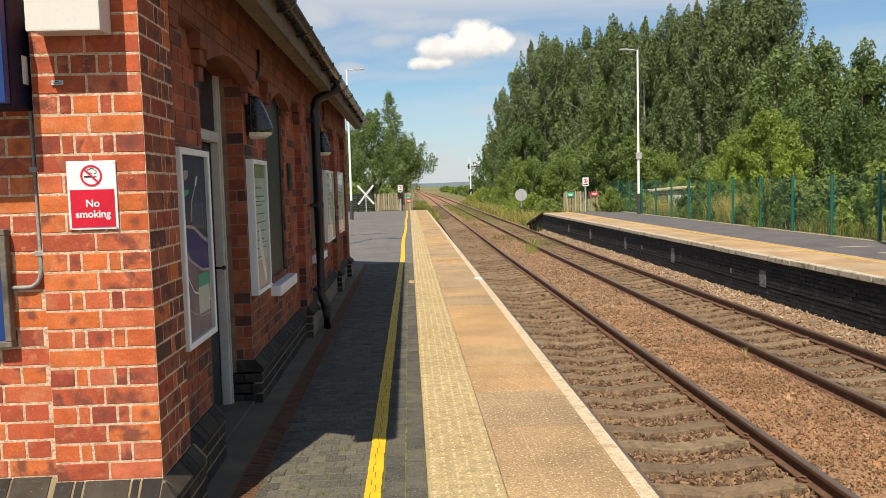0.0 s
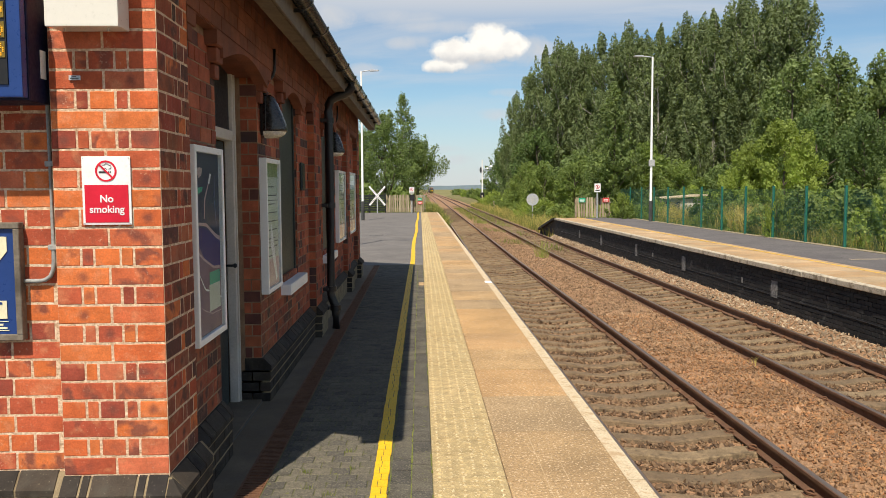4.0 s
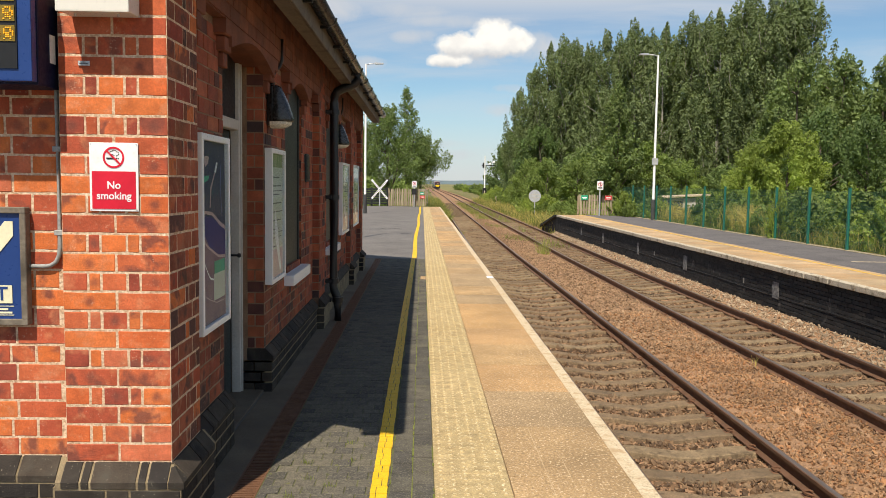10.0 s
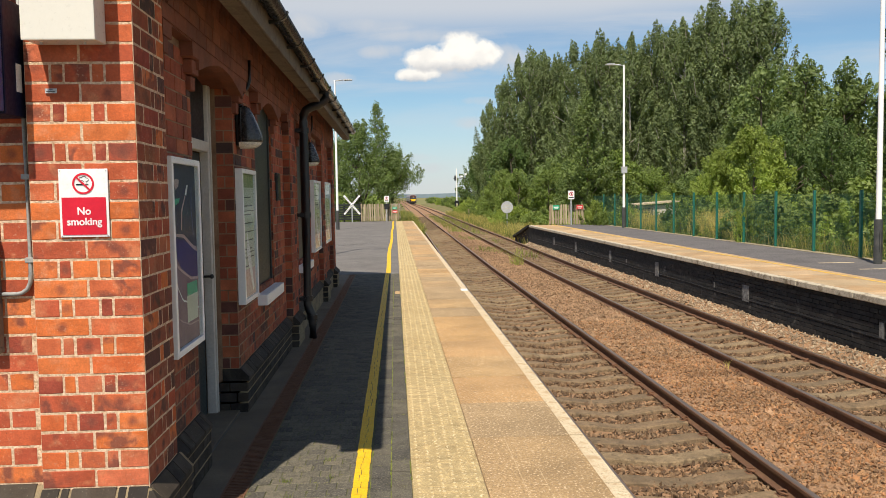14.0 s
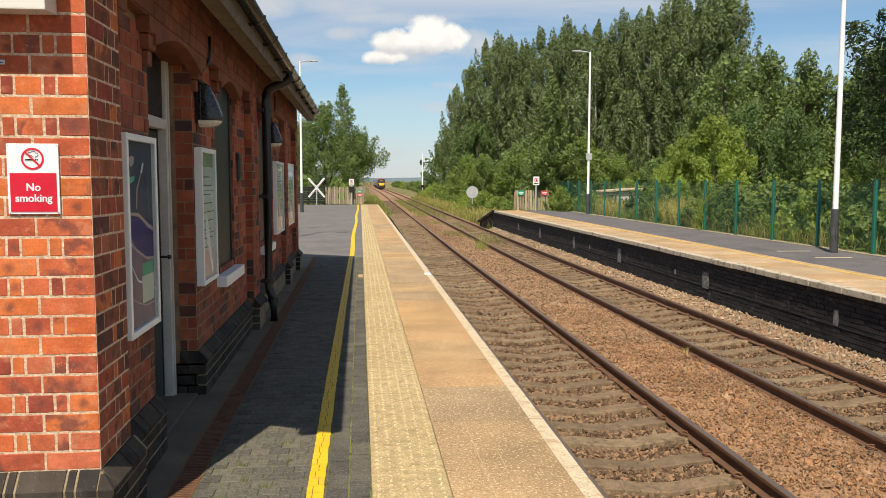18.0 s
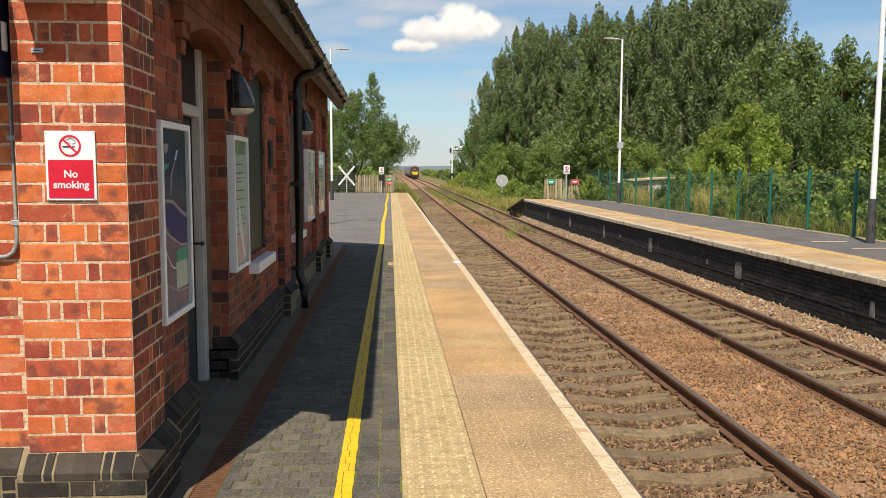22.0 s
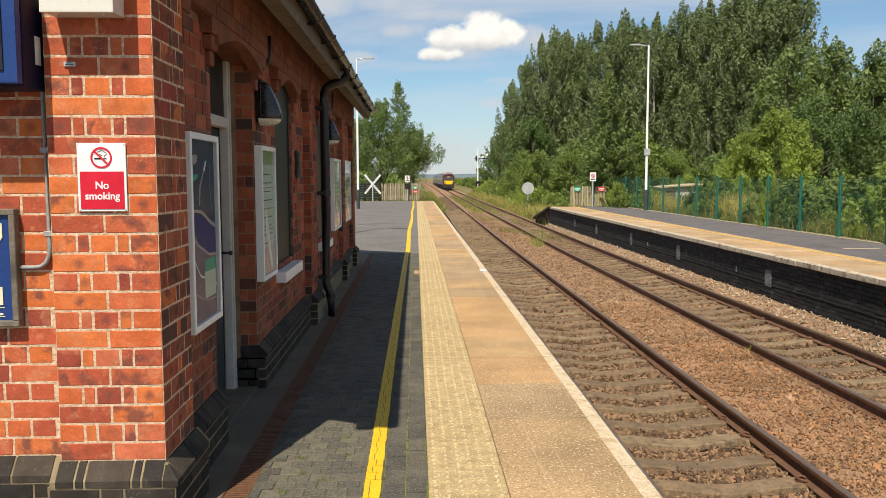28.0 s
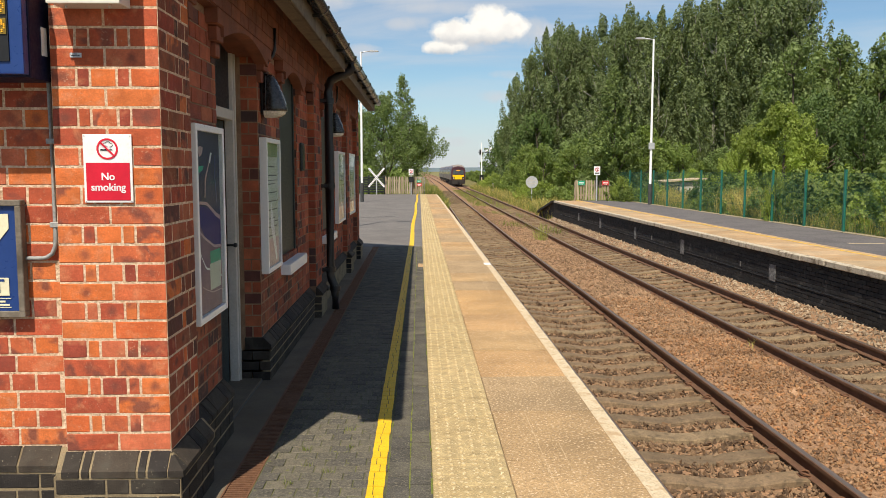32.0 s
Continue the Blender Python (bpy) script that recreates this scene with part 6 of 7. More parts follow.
    for i, (x, y, q) in enumerate(((-3.8, 59.5, 1.15), (-1.6, 60.5, 1.1), (-0.9, 61, .8), (-0.75, 64, .6), (-6.3, 60, 1.0), (-8.5, 61, 1.1), (10.75, 43.5, .55), (10.9, 42.2, .5), (12.4, 25.8, .75), (12.3, 32, .6), (12.6, 30, .55), (12.8, 21.5, .7), (12.5, 18.0, .85), (13, 15, .9), (17.6, 38.5, .55), (16.8, 37, .8), (15.5, 33, .9), (14.2, 26, .9), (14.8, 20, 1.0), (12.4, 12, .9), (16.5, 28, 1.1), (18.5, 35, 1.0), (10.6, 58, .7), (10.2, 66, .7), (11.0, 52, .6), (10.5, 78, .8), (10.6, 100, 1.0), (-3.5, 120, 1.0), (-5.5, 160, 1.2), (-2.6, 75, 1.0), (-3.0, 84, 1.1))):
        plant("shrub", low[i % 2], x, y, -0.3 if y < 56 else -0.75, "low green shrub in the undergrowth", "shrub", "undergrowth", q, rnd.uniform(0, 6), 0.9 if x > 0 else 1.0)
    # hedge on the outside of the bend
    pale = [tree_kind(q, "round", 2.2, 1.7, 0.0, 44, 60, 0.17, m, 0.06, many=6) for q, m in ((83, "leaf_bright"), (84, "leaf_mid"), (85, "leaf_willow"))]
    for i in range(30):
        y = 102 + i * 8.5 + rnd.uniform(-2, 2)
        plant("hedge_bush", pale[(i * 2 + i // 5) % 3], 10.7 + drift(y) + (i % 3) * 0.9 + rnd.uniform(0, 0.8) + max(0, y - 180) * 0.012, y, -0.9, "yellow-green hedge bush beyond the bank", "bush", "hedge beside the line", rnd.uniform(.85, 1.15), rnd.uniform(0, 6), 0.95)


build_trees()


def blades(name, rng, where, n, h, w, material, label, kind="stuff"):
    """Loose grass: thin bent blades over a patch."""
    x, y, z = where(rng, n)
    hh = h * rng.uniform(0.45, 1.25, n)
    a = rng.uniform(0, 2 * np.pi, n)
    lean = rng.normal(0, 0.28, (n, 2)) * hh[:, None]
    dx, dy = np.cos(a) * w, np.sin(a) * w
    b0 = np.stack([x - dx, y - dy, z], 1)
    b1 = np.stack([x + dx, y + dy, z], 1)
    m0 = np.stack([x - dx * .8 + lean[:, 0] * .4, y - dy * .8 + lean[:, 1] * .4, z + hh * .6], 1)
    m1 = np.stack([x + dx * .8 + lean[:, 0] * .4, y + dy * .8 + lean[:, 1] * .4, z + hh * .6], 1)
    t0 = np.stack([x + lean[:, 0] - dx * .15, y + lean[:, 1] - dy * .15, z + hh], 1)
    t1 = np.stack([x + lean[:, 0] + dx * .15, y + lean[:, 1] + dy * .15, z + hh], 1)
    v = np.stack([b0, b1, m1, m0, t1, t0], 1).reshape(-1, 3)
    k = 6 * np.arange(n)[:, None]
    f = np.concatenate([k + np.array([[0, 1, 2, 3]]), k + np.array([[3, 2, 4, 5]])])
    return tagged(part(name, mesh_of(name, v, f, material), material), label, "grass", kind=kind)


def build_grass():
    rng = np.random.default_rng(5)

    def bank(r, n):
        y = 44.8 + 85 * r.random(n) ** 1.5
        u = r.random(n)
        d = np.array([drift(q) for q in y])
        return 7.2 + d + 4.6 * u, y, -1.2 + 0.6 * u ** 0.6

    blades("bank_straw", rng, bank, 9000, 0.65, 0.009, "straw", "tall dry straw-coloured grass on the bank")
    blades("bank_grass", rng, bank, 22000, 0.4, 0.013, "grass", "rank green grass and weeds on the bank")

    def behind(r, n):
        return 11.35 + 2.6 * r.random(n), 8 + 36 * r.random(n), np.full(n, -0.12)

    blades("fence_grass", rng, behind, 8000, 0.38, 0.006, "grass", "rank green grass behind the fence")

    def straw_patch(r, n):
        c = r.choice([28.2, 29.5, 30.8, 30.0, 38.6], n)
        return 11.6 + 0.9 * r.random(n), c + r.normal(0, 0.6, n), np.full(n, -0.12)

    blades("fence_straw", rng, straw_patch, 2600, 0.95, 0.006, "straw", "tall straw-coloured grass behind the fence")

    def weeds(r, n):
        return 11.3 + 1.0 * r.random(n), 12 + 15 * r.random(n), np.full(n, -0.1)

    blades("fence_weeds", rng, weeds, 900, 0.6, 0.005, "straw", "dry weed stalks along the fence")

    def west(r, n):
        u = r.random(n)
        y = 56.2 + 60 * r.random(n) ** 1.7
        return 1.75 + np.array([drift(q) for q in y]) - 4.0 * u ** 1.2, y, -1.24 + 0.57 * u ** 0.6

    blades("west_grass", rng, west, 10000, 0.75, 0.014, "grass", "grass on the verge past the platform")

    blades("west_straw", rng, west, 2500, 0.8, 0.011, "straw", "dry grass on the verge past the platform")

    def between(r, n):
        x = r.choice([1.5, 4.5, 4.4, 4.6, 6.0], n) + r.normal(0, 0.3, n)
        y = 34 + 90 * r.random(n) ** 1.3
        k = (np.sin(y * 0.55 + x) > 0.55)
        y = np.where(k, y, 62 + 50 * r.random(n))
        return x + np.array([drift(q) for q in y]), y, np.full(n, -1.18)

    blades("track_weeds", rng, between, 5200, 0.26, 0.013, "grass", "weeds growing between the tracks")

    def tuft(r, n):
        return 4.70 + r.normal(0, 0.11, n), 31.4 + r.normal(0, 0.16, n), np.full(n, -1.12)

    blades("weed_tuft", rng, tuft, 90, 0.6, 0.007, "tuft", "tall weed tuft between the tracks")

    def moss_tufts(r, n):
        c = np.array([(-0.66, 4.55), (-0.5, 4.2), (-0.68, 4.05), (-0.44, 4.9), (-0.6, 4.3), (-0.40, 4.6)])
        k = r.integers(0, len(c), n)
        return c[k, 0] + r.normal(0, 0.018, n), c[k, 1] + r.normal(0, 0.012, n), np.full(n, -0.002)

    blades("paver_weeds", rng, moss_tufts, 110, 0.028, 0.0018, "grass", "tiny grass tufts between the pavers")

    def sprig(r, n):
        return 5.12 + r.normal(0, 0.02, n), 12.25 + r.normal(0, 0.025, n), np.full(n, -1.13)

    blades("dry_sprig", rng, sprig, 12, 0.15, 0.003, "straw", "dry grass sprig by the rail")


build_grass()


# ---- train ----
def carriage(front):
    """A diesel railcar coach; its space: x across, y back along it, z up from the rail."""
    L, w = 23.0, 1.34
    t = thing("train_carriage", (0, 0, 0), "dark maroon and silver diesel train carriage" + (" with a yellow front" if front else ""), "train", "diesel train")
    ring = [(-w + 0.05, 1.0), (-w, 1.25), (-w, 2.35), (-w + 0.10, 3.0), (-w + 0.35, 3.45), (-0.6, 3.68), (0, 3.74), (0.6, 3.68), (w - 0.35, 3.45), (w - 0.10, 3.0), (w, 2.35), (w, 1.25), (w - 0.05, 1.0)]
    bm = bmesh.new()
    stations = [(0.0, 0.93, 0.88), (0.25, 0.97, 0.95), (0.9, 1.0, 1.0), (L, 1.0, 1.0)] if front else [(0.0, 1, 1), (L, 1, 1)]
    rings = []
    for y, sx, sz in stations:
        rings.append([bm.verts.new((x * sx, y, 1.0 + (z - 1.0) * sz)) for x, z in ring])
    n = len(ring)
    for r, s in zip(rings, rings[1:]):
        for k in range(n):
            f = bm.faces.new((r[k], s[k], s[(k + 1) % n], r[(k + 1) % n]))
            f.material_index = 1 if 4 <= k <= 7 else 0
    bm.faces.new(rings[0]), bm.faces.new(rings[-1][::-1])
    bmesh.ops.recalc_face_normals(bm, faces=bm.faces)
    part("body", bm, ("train_dark", "train_roof"), t)
    for s in (-1, 1):
        part("window_band", boxed(min(s * 1.335, s * 1.35), max(s * 1.335, s * 1.35), 1.6, L - 0.5, 1.95, 2.75), "train_glass", t, "dark window band")
        part("silver_band", boxed(min(s * 1.335, s * 1.352), max(s * 1.335, s * 1.352), 1.4, L - 0.3, 1.05, 1.3), "train_grey", t)
        for y in (4.6, 15.6):
            part("door", boxed(min(s * 1.345, s * 1.36), max(s * 1.345, s * 1.36), y, y + 1.4, 1.08, 3.0), "train_grey", t)
    bm = bmesh.new()
    box(bm, -1.2, 1.2, 4.5, L - 4.5, 0.35, 0.98)
    box(bm, -1.25, 1.25, 0.6, 3.9, 0.55, 0.98)
    box(bm, -1.25, 1.25, L - 3.9, L - 0.6, 0.55, 0.98)
    part("underframe", bm, "train_under", t, "dark underframe and bogies")
    for y in (1.3, 3.3, L - 3.3, L - 1.3):
        bm = bmesh.new()
        rod(bm, (-0.76, y, 0.42), (-0.66, y, 0.42), 0.42, n=20)
        rod(bm, (0.66, y, 0.42), (0.76, y, 0.42), 0.42, n=20)
        rod(bm, (-0.7, y, 0.42), (0.7, y, 0.42), 0.08, n=8)
        part("wheelset", bm, "train_under", t)
    if front:
        bm = bmesh.new()
        prism(bm, [(-0.95, 1.22), (-1.02, 1.5), (-0.98, 1.9), (0.98, 1.9), (1.02, 1.5), (0.95, 1.22), (0.6, 1.12), (-0.6, 1.12)], "y", -0.08, -0.002)
        part("front_panel", bm, "train_yellow", t, "yellow warning panel")
        bm = bmesh.new()
        prism(bm, [(-0.98, 1.98), (-0.92, 2.6), (-0.7, 2.8), (0.7, 2.8), (0.92, 2.6), (0.98, 1.98)], "y", -0.05, -0.002)
        part("windscreen", bm, "train_glass", t, "dark windscreen")
        part("screen_pillar", boxed(-0.05, 0.05, -0.06, -0.051, 2.0, 2.8), "train_dark", t)
        part("destination", boxed(-0.34, 0.34, -0.06, -0.051, 2.62, 2.74), "amber", t)
        part("roof_dome", boxed(-0.85, 0.85, -0.03, 0.3, 2.9, 3.3, 0.09), "train_dark", t, "maroon dome over the cab")
        for x in (-0.86, 0.86):
            bm = bmesh.new()
            rod(bm, (x, -0.10, 1.36), (x, -0.07, 1.36), 0.06, n=14)
            part("headlight", bm, "headlight", t, "lit headlight")
            part("light_cluster", boxed(x - 0.2, x + 0.2, -0.092, -0.0805, 1.18, 1.55), "black", t)
        bm = bmesh.new()
        box(bm, -1.15, 1.15, -0.05, 0.6, 0.3, 1.0, 0.05)
        rod(bm, (0, -0.4, 0.85), (0, 0.0, 0.85), 0.16, n=12)
        part("coupler_valance", bm, "train_under", t)
        part("wiper", boxed(-0.5, -0.47, -0.075, -0.0615, 2.05, 2.6), "black", t)
    return t


CARS = [carriage(True), carriage(False), carriage(False), carriage(False)]


# ---- pieces: sleepers, clips, ballast ----
def build_track_pieces():
    rng = random.Random(8)
    bm = bmesh.new()
    xs = [-1.25 + 2.5 * k / 24 for k in range(25)]
    top = [-0.008 - 0.058 * (0.5 + 0.5 * math.cos(math.pi * min(1, abs(x) / 0.62))) - 0.03 * max(0, abs(x) - 0.95) / 0.3 for x in xs]
    rows = []
    for x, z in zip(xs, top):
        rows.append([bm.verts.new((x, a, b)) for a, b in ((-0.14, -0.2), (-0.115, z - 0.012), (-0.10, z), (0.10, z), (0.115, z - 0.012), (0.14, -0.2))])
    for r, s in zip(rows, rows[1:]):
        for k in range(5):
            bm.faces.new((r[k], s[k], s[k + 1], r[k + 1]))
    bm.faces.new(rows[0]), bm.faces.new(rows[-1][::-1])
    bmesh.ops.recalc_face_normals(bm, faces=bm.faces)
    sl = as_mesh("sleeper", bm, "sleeper")
    bm = bmesh.new()
    tube(bm, [(0.03, -0.05, 0.0), (0.075, -0.055, 0.03), (0.11, -0.03, 0.035), (0.115, 0.02, 0.03), (0.08, 0.05, 0.025), (0.04, 0.045, 0.03), (0.035, 0.0, 0.035)], 0.011, 6)
    box(bm, 0.06, 0.13, -0.05, 0.05, -0.025, 0.005, 0.004)
    clip = as_mesh("clip", bm, "clip")
    for t, pair in zip(TRACKS, (RAILS[:2], RAILS[2:])):
        mid = sum(pair) / 2
        far_c, far_s = [], []
        for i in range(180):
            y = 2.0 + i * 0.635 + rng.uniform(-.02, .02)
            x = mid + drift(y)
            if i < 110:
                s = part("sleeper", sl, "sleeper", t, at=pose(x, y, -1.158 + rng.uniform(-.02, .012), rng.uniform(-2, 2), rng.uniform(-.5, .5), rng.uniform(-1.3, 1.3)))
                if i < 26:
                    for r in pair:
                        for side in (1, -1):
                            part("clip", clip, "clip", s, at=Matrix.Translation((r - mid, 0, -0.008)) @ Matrix.Diagonal((side, 1, 1, 1)))
            else:
                far_c.append((x, y, -1.245)), far_s.append((2.5, 0.22, 0.11))
        part("far_sleepers", many_boxes("far_sleepers", far_c, far_s, "sleeper"), "sleeper", t)["kind"] = "stuff"


build_track_pieces()


def bed_height(x):
    pts = [(1.0, -1.225), (1.6, -1.212), (2.0, -1.215), (2.4, -1.24), (2.8, -1.272), (3.2, -1.24), (3.5, -1.21), (3.75, -1.11), (4.4, -1.07), (5.0, -1.10), (5.3, -1.21), (5.65, -1.24), (6.0, -1.272), (6.35, -1.24), (6.7, -1.21), (6.95, -1.08), (7.3, -0.93), (7.6, -0.92)]
    return np.interp(x, [p[0] for p in pts], [p[1] for p in pts])


def build_ballast():
    rng = np.random.default_rng(12)

    def lay(name, n, y0, y1, size, material, pick, label, bare=0.84, span=(1.15, 7.32)):
        x = rng.uniform(*span, n * 2)
        y = y0 + (y1 - y0) * rng.random(n * 2) ** 1.25
        k = pick(x)
        x, y = x[k][:n], y[k][:n]
        m = len(x)
        s = size * rng.lognormal(0, 0.28, m)
        on = (np.abs((y - 2.0) % 0.635 - 0.3175) > 0.20) & (((x > 1.6) & (x < 4.05)) | ((x > 4.8) & (x < 7.2)))   # over a sleeper
        keep = ~(on & (rng.random(m) < bare))
        for r in RAILS:
            keep &= np.abs(x - r) > 0.055
        x, y, s = x[keep], y[keep], s[keep]
        m = len(x)
        z = bed_height(x) + rng.uniform(-0.012, 0.022, m)
        sz = np.stack([s * rng.uniform(.8, 1.4, m), s * rng.uniform(.6, 1.1, m), s * rng.uniform(.5, .9, m)], 1)
        me = many_stones(name, np.stack([x, y, z], 1), sz * 1.25, material, random_turns(rng, m), rng)
        tagged(part(name, me, material), label, "ballast", kind="stuff")

    def gauge(x):
        return ((x > 1.1) & (x < 3.5)) | ((x > 5.33) & (x < 6.7))

    lay("ballast_in_gauge", 26000, 5.0, 15, 0.036, "stone_grey", gauge, "dusty grey-brown ballast stones between the rails", 0.78)
    lay("ballast_shoulders", 60000, 5.0, 17, 0.025, "stone", lambda x: ~gauge(x) & (x < 6.9), "orange-brown ballast stones between the tracks")
    lay("ballast_edge", 7000, 9.0, 44, 0.036, "stone_pale", lambda x: x > 6.82, "pale clean ballast stones along the far platform wall", 0.1, (6.82, 7.33))
    lay("ballast_in_gauge_beyond", 19000, 15, 52, 0.045, "stone_grey", gauge, "dusty grey-brown ballast stones between the rails", 0.6)
    lay("ballast_shoulders_beyond", 36000, 13, 62, 0.037, "stone_far", lambda x: ~gauge(x) & (x < 6.9), "dusty brown ballast stones between the tracks", 0.5)


build_ballast()


# ---- pieces: bricks ----
def brick_mesh(w, d, h, material, rng=None, rough=0.0012, chip=0.0028):
    """A brick with a worn, uneven outline and softened front edges: w along, d deep, h high; its front looks to -y."""
    rng = rng or random.Random(int(w * 1000))
    a, b = w / 2, h / 2

    def c():
        return chip * rng.uniform(0.3, 1.3)

    def e():
        return rng.uniform(-rough, rough)

    rim = [(-a + c(), -b + e()), (-a * 0.3, -b + e()), (a * 0.35, -b + e()), (a - c(), -b + e()), (a + e(), -b + c()), (a + e(), b - c()),
           (a - c(), b + e()), (a * 0.3, b + e()), (-a * 0.35, b + e()), (-a + c(), b + e()), (-a + e(), b - c()), (-a + e(), -b + c())]
    bm = bmesh.new()
    rings = []
    for q, y in ((0.0028, -d / 2), (0.0, -d / 2 + 0.0026), (0.0, d / 2)):
        rings.append([bm.verts.new((x - math.copysign(q, x), y + (rng.uniform(0, 0.0008) if q else 0), z - math.copysign(q, z))) for x, z in rim])
    n = len(rim)
    bm.faces.new(rings[0])
    for r, t in zip(rings, rings[1:]):
        for k in range(n):
            bm.faces.new((r[k], t[k], t[(k + 1) % n], r[(k + 1) % n]))
    bmesh.ops.recalc_face_normals(bm, faces=bm.faces)
    return as_mesh("brick", bm, material)


BRICK_CACHE = {}


def lay_brick(parent, x, y, z, w, h, along, material, rng, proud=0.0):
    """One brick; along: 'x' on the gable, 'y' on the platform side."""
    key = (round(w, 3), round(h, 3), material, rng.randrange(5))
    if key not in BRICK_CACHE:
        BRICK_CACHE[key] = brick_mesh(w, 0.05, h, material, rng)
    j = rng.uniform(0.0004, 0.0022)
    if along == "x":
        m = pose(x, y + 0.025 + j - proud, z, 0, 0, rng.uniform(-.25, .25))
    else:
        m = pose(x - 0.025 - j + proud, y, z, 0, 0, 90 + rng.uniform(-.25, .25))
    return part("brick", BRICK_CACHE[key], material, parent, at=m)


def build_bricks():
    rng = random.Random(21)
    J = 0.0095
    H = COURSE - J
    # corner pier: front, then side
    pier = PILS[0]
    x0, x1 = -1.597, XP
    n = 30
    for i in range(n):
        z = PLINTH + (i + 0.5) * COURSE
        if i % 2 == 0:
            ws = (0.236, 0.236)
        else:
            ws = (0.113, 0.057, 0.115, 0.057, 0.130)
        k = (x1 - x0) / sum(ws)
        x = x0
        for w in ws:
            lay_brick(pier, x + w * k / 2, YP, z, w * k - J, H, "x", "brick", rng)
            x += w * k
        ws = (0.113, 0.236, 0.124) if i % 2 else (0.236, 0.057, 0.113, 0.067)
        k = (PILASTERS[0][1] - YP - 0.004) / sum(ws)
        y = YP + 0.004
        for w in ws:
            # side face: mostly the darker palette with shade in its colour
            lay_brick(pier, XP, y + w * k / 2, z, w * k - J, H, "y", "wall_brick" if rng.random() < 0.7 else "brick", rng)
            y += w * k
    # gable wall beside the pier
    for i in range(30):
        z = PLINTH + (i + 0.5) * COURSE
        x = -1.604
        w = 0.113 if i % 2 else 0.236
        if i % 2:
            x += 0.075 - 0.113
        while x > -2.15:
            lo = x - w
            ww = w
            if x > -1.604:
                ww = w - (x + 1.604)
            lay_brick(GABLE, (lo + lo + ww) / 2, YW, z, ww - J, H, "x", "brick", rng)
            x = lo
    # platform wall: near bays one by one, the rest in one mesh
    rest_c, rest_s = [], []

    def free(y0, y1, z):
        for kind, a, b, lo, hi in OPENINGS:
            if y1 > a and y0 < b and lo < z < hi + 0.06:
                return False
        return True

    made = 0
    for bay, (a, b) in enumerate(BAYS):
        for i in range(26):
            z = PLINTH + (i + 0.5) * COURSE
            if z > 2.50:
                continue
            y = a
            step = 0.113 if i % 2 else 0.236
            y = a - (0.06 if i % 2 else 0)
            while y < b:
                y0, y1 = max(y, a), min(y + step, b)
                for kind, oa, ob, lo, hi in OPENINGS:
                    if lo < z < hi + 0.06:
                        if y0 < oa < y1:
                            y1 = oa
                        if y0 < ob < y1:
                            y0 = ob
                if y1 - y0 > 0.035 and free(y0 + 0.004, y1 - 0.004, z - 0.03):
                    if bay == 0 and made < 290 and y0 < 8.2 and (y0 < 4.9 or 6.1 < y0):
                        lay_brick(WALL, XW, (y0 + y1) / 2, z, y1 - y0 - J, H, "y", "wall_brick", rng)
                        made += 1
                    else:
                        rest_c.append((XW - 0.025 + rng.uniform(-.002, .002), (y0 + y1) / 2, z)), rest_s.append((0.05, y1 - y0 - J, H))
                y += step
    # reveals of the openings that face the platform's near end
    for kind, a, b, lo, hi in OPENINGS:
        z = PLINTH + 0.5 * COURSE if lo == 0 else lo + 0.04
        i = 0
        while z < hi:
            cuts = ((-1.325, -1.205),) if i % 2 else ((-1.265, -1.205), (-1.325, -1.275))
            for p0, p1 in cuts:
                rest_c.append(((p0 + p1) / 2, b + 0.018 + rng.uniform(-.001, .001), z)), rest_s.append((p1 - p0, 0.04, H))
            z += COURSE
            i += 1
        # soldier bricks of the arch
        w = b - a
        m = int(w / 0.085)
        for k in range(m):
            t = (k + 0.5) / m
            zz = hi + 0.07 * math.sin(math.pi * t)
            rest_c.append((XW - 0.02, a + w * t, zz + 0.115)), rest_s.append((0.05, w / m - 0.01, 0.22))
    # far pilasters
    for a, b in PILASTERS[1:]:
        for i in range(30):
            z = PLINTH + (i + 0.5) * COURSE
            if z > 2.90:
                continue
            y = a
            for w in ((b - a) / 2,) * 2 if i % 2 else ((b - a) / 4, (b - a) / 2, (b - a) / 4):
                rest_c.append((XP - 0.025 + rng.uniform(-.002, .002), y + w / 2, z)), rest_s.append((0.05, w - J, H))
                y += w
            rest_c.append(((XP + XW) / 2 - 0.006, a + 0.02, z)), rest_s.append((XP - XW - 0.004, 0.04, H))
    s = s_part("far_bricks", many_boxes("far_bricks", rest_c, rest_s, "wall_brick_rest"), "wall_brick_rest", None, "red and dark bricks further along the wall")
    s["kind"] = "stuff"
    # band under the eaves with stepped corbels at each bay's ends
    c, sz = [], []
    for i in range(5):
        z = 2.505 + (i + 0.5) * COURSE
        y = 4.09 + 0.1 * (i % 2)
        while y < Y_END - 0.1:
            w = 0.113 if i % 2 else 0.236
            c.append((XP - 0.025 + rng.uniform(-.002, .002), y + w / 2, z)), sz.append((0.05, w - 0.006, COURSE - 0.006))
            y += w
    for a, b in BAYS:
        for k, (w, z) in enumerate(((0.16, 2.46), (0.08, 2.375))):
            for y in (a + w / 2, b - w / 2):
                c.append(((XP + XW) / 2, y, z)), sz.append((XP - XW, w - 0.004, H))
    q = part("band_bricks", many_boxes("band_bricks", c, sz, "band_brick"), "band_brick", BAND)
    q["kind"] = "stuff"
    # blue brick plinth: chamfered top course over two plain ones
    pl = s_part("plinth", boxed(-1.63, XP + 0.055, YP - 0.062, 4.13, 0, 0.235), "dark_mortar", None, "blue engineering brick plinth with a chamfered top")
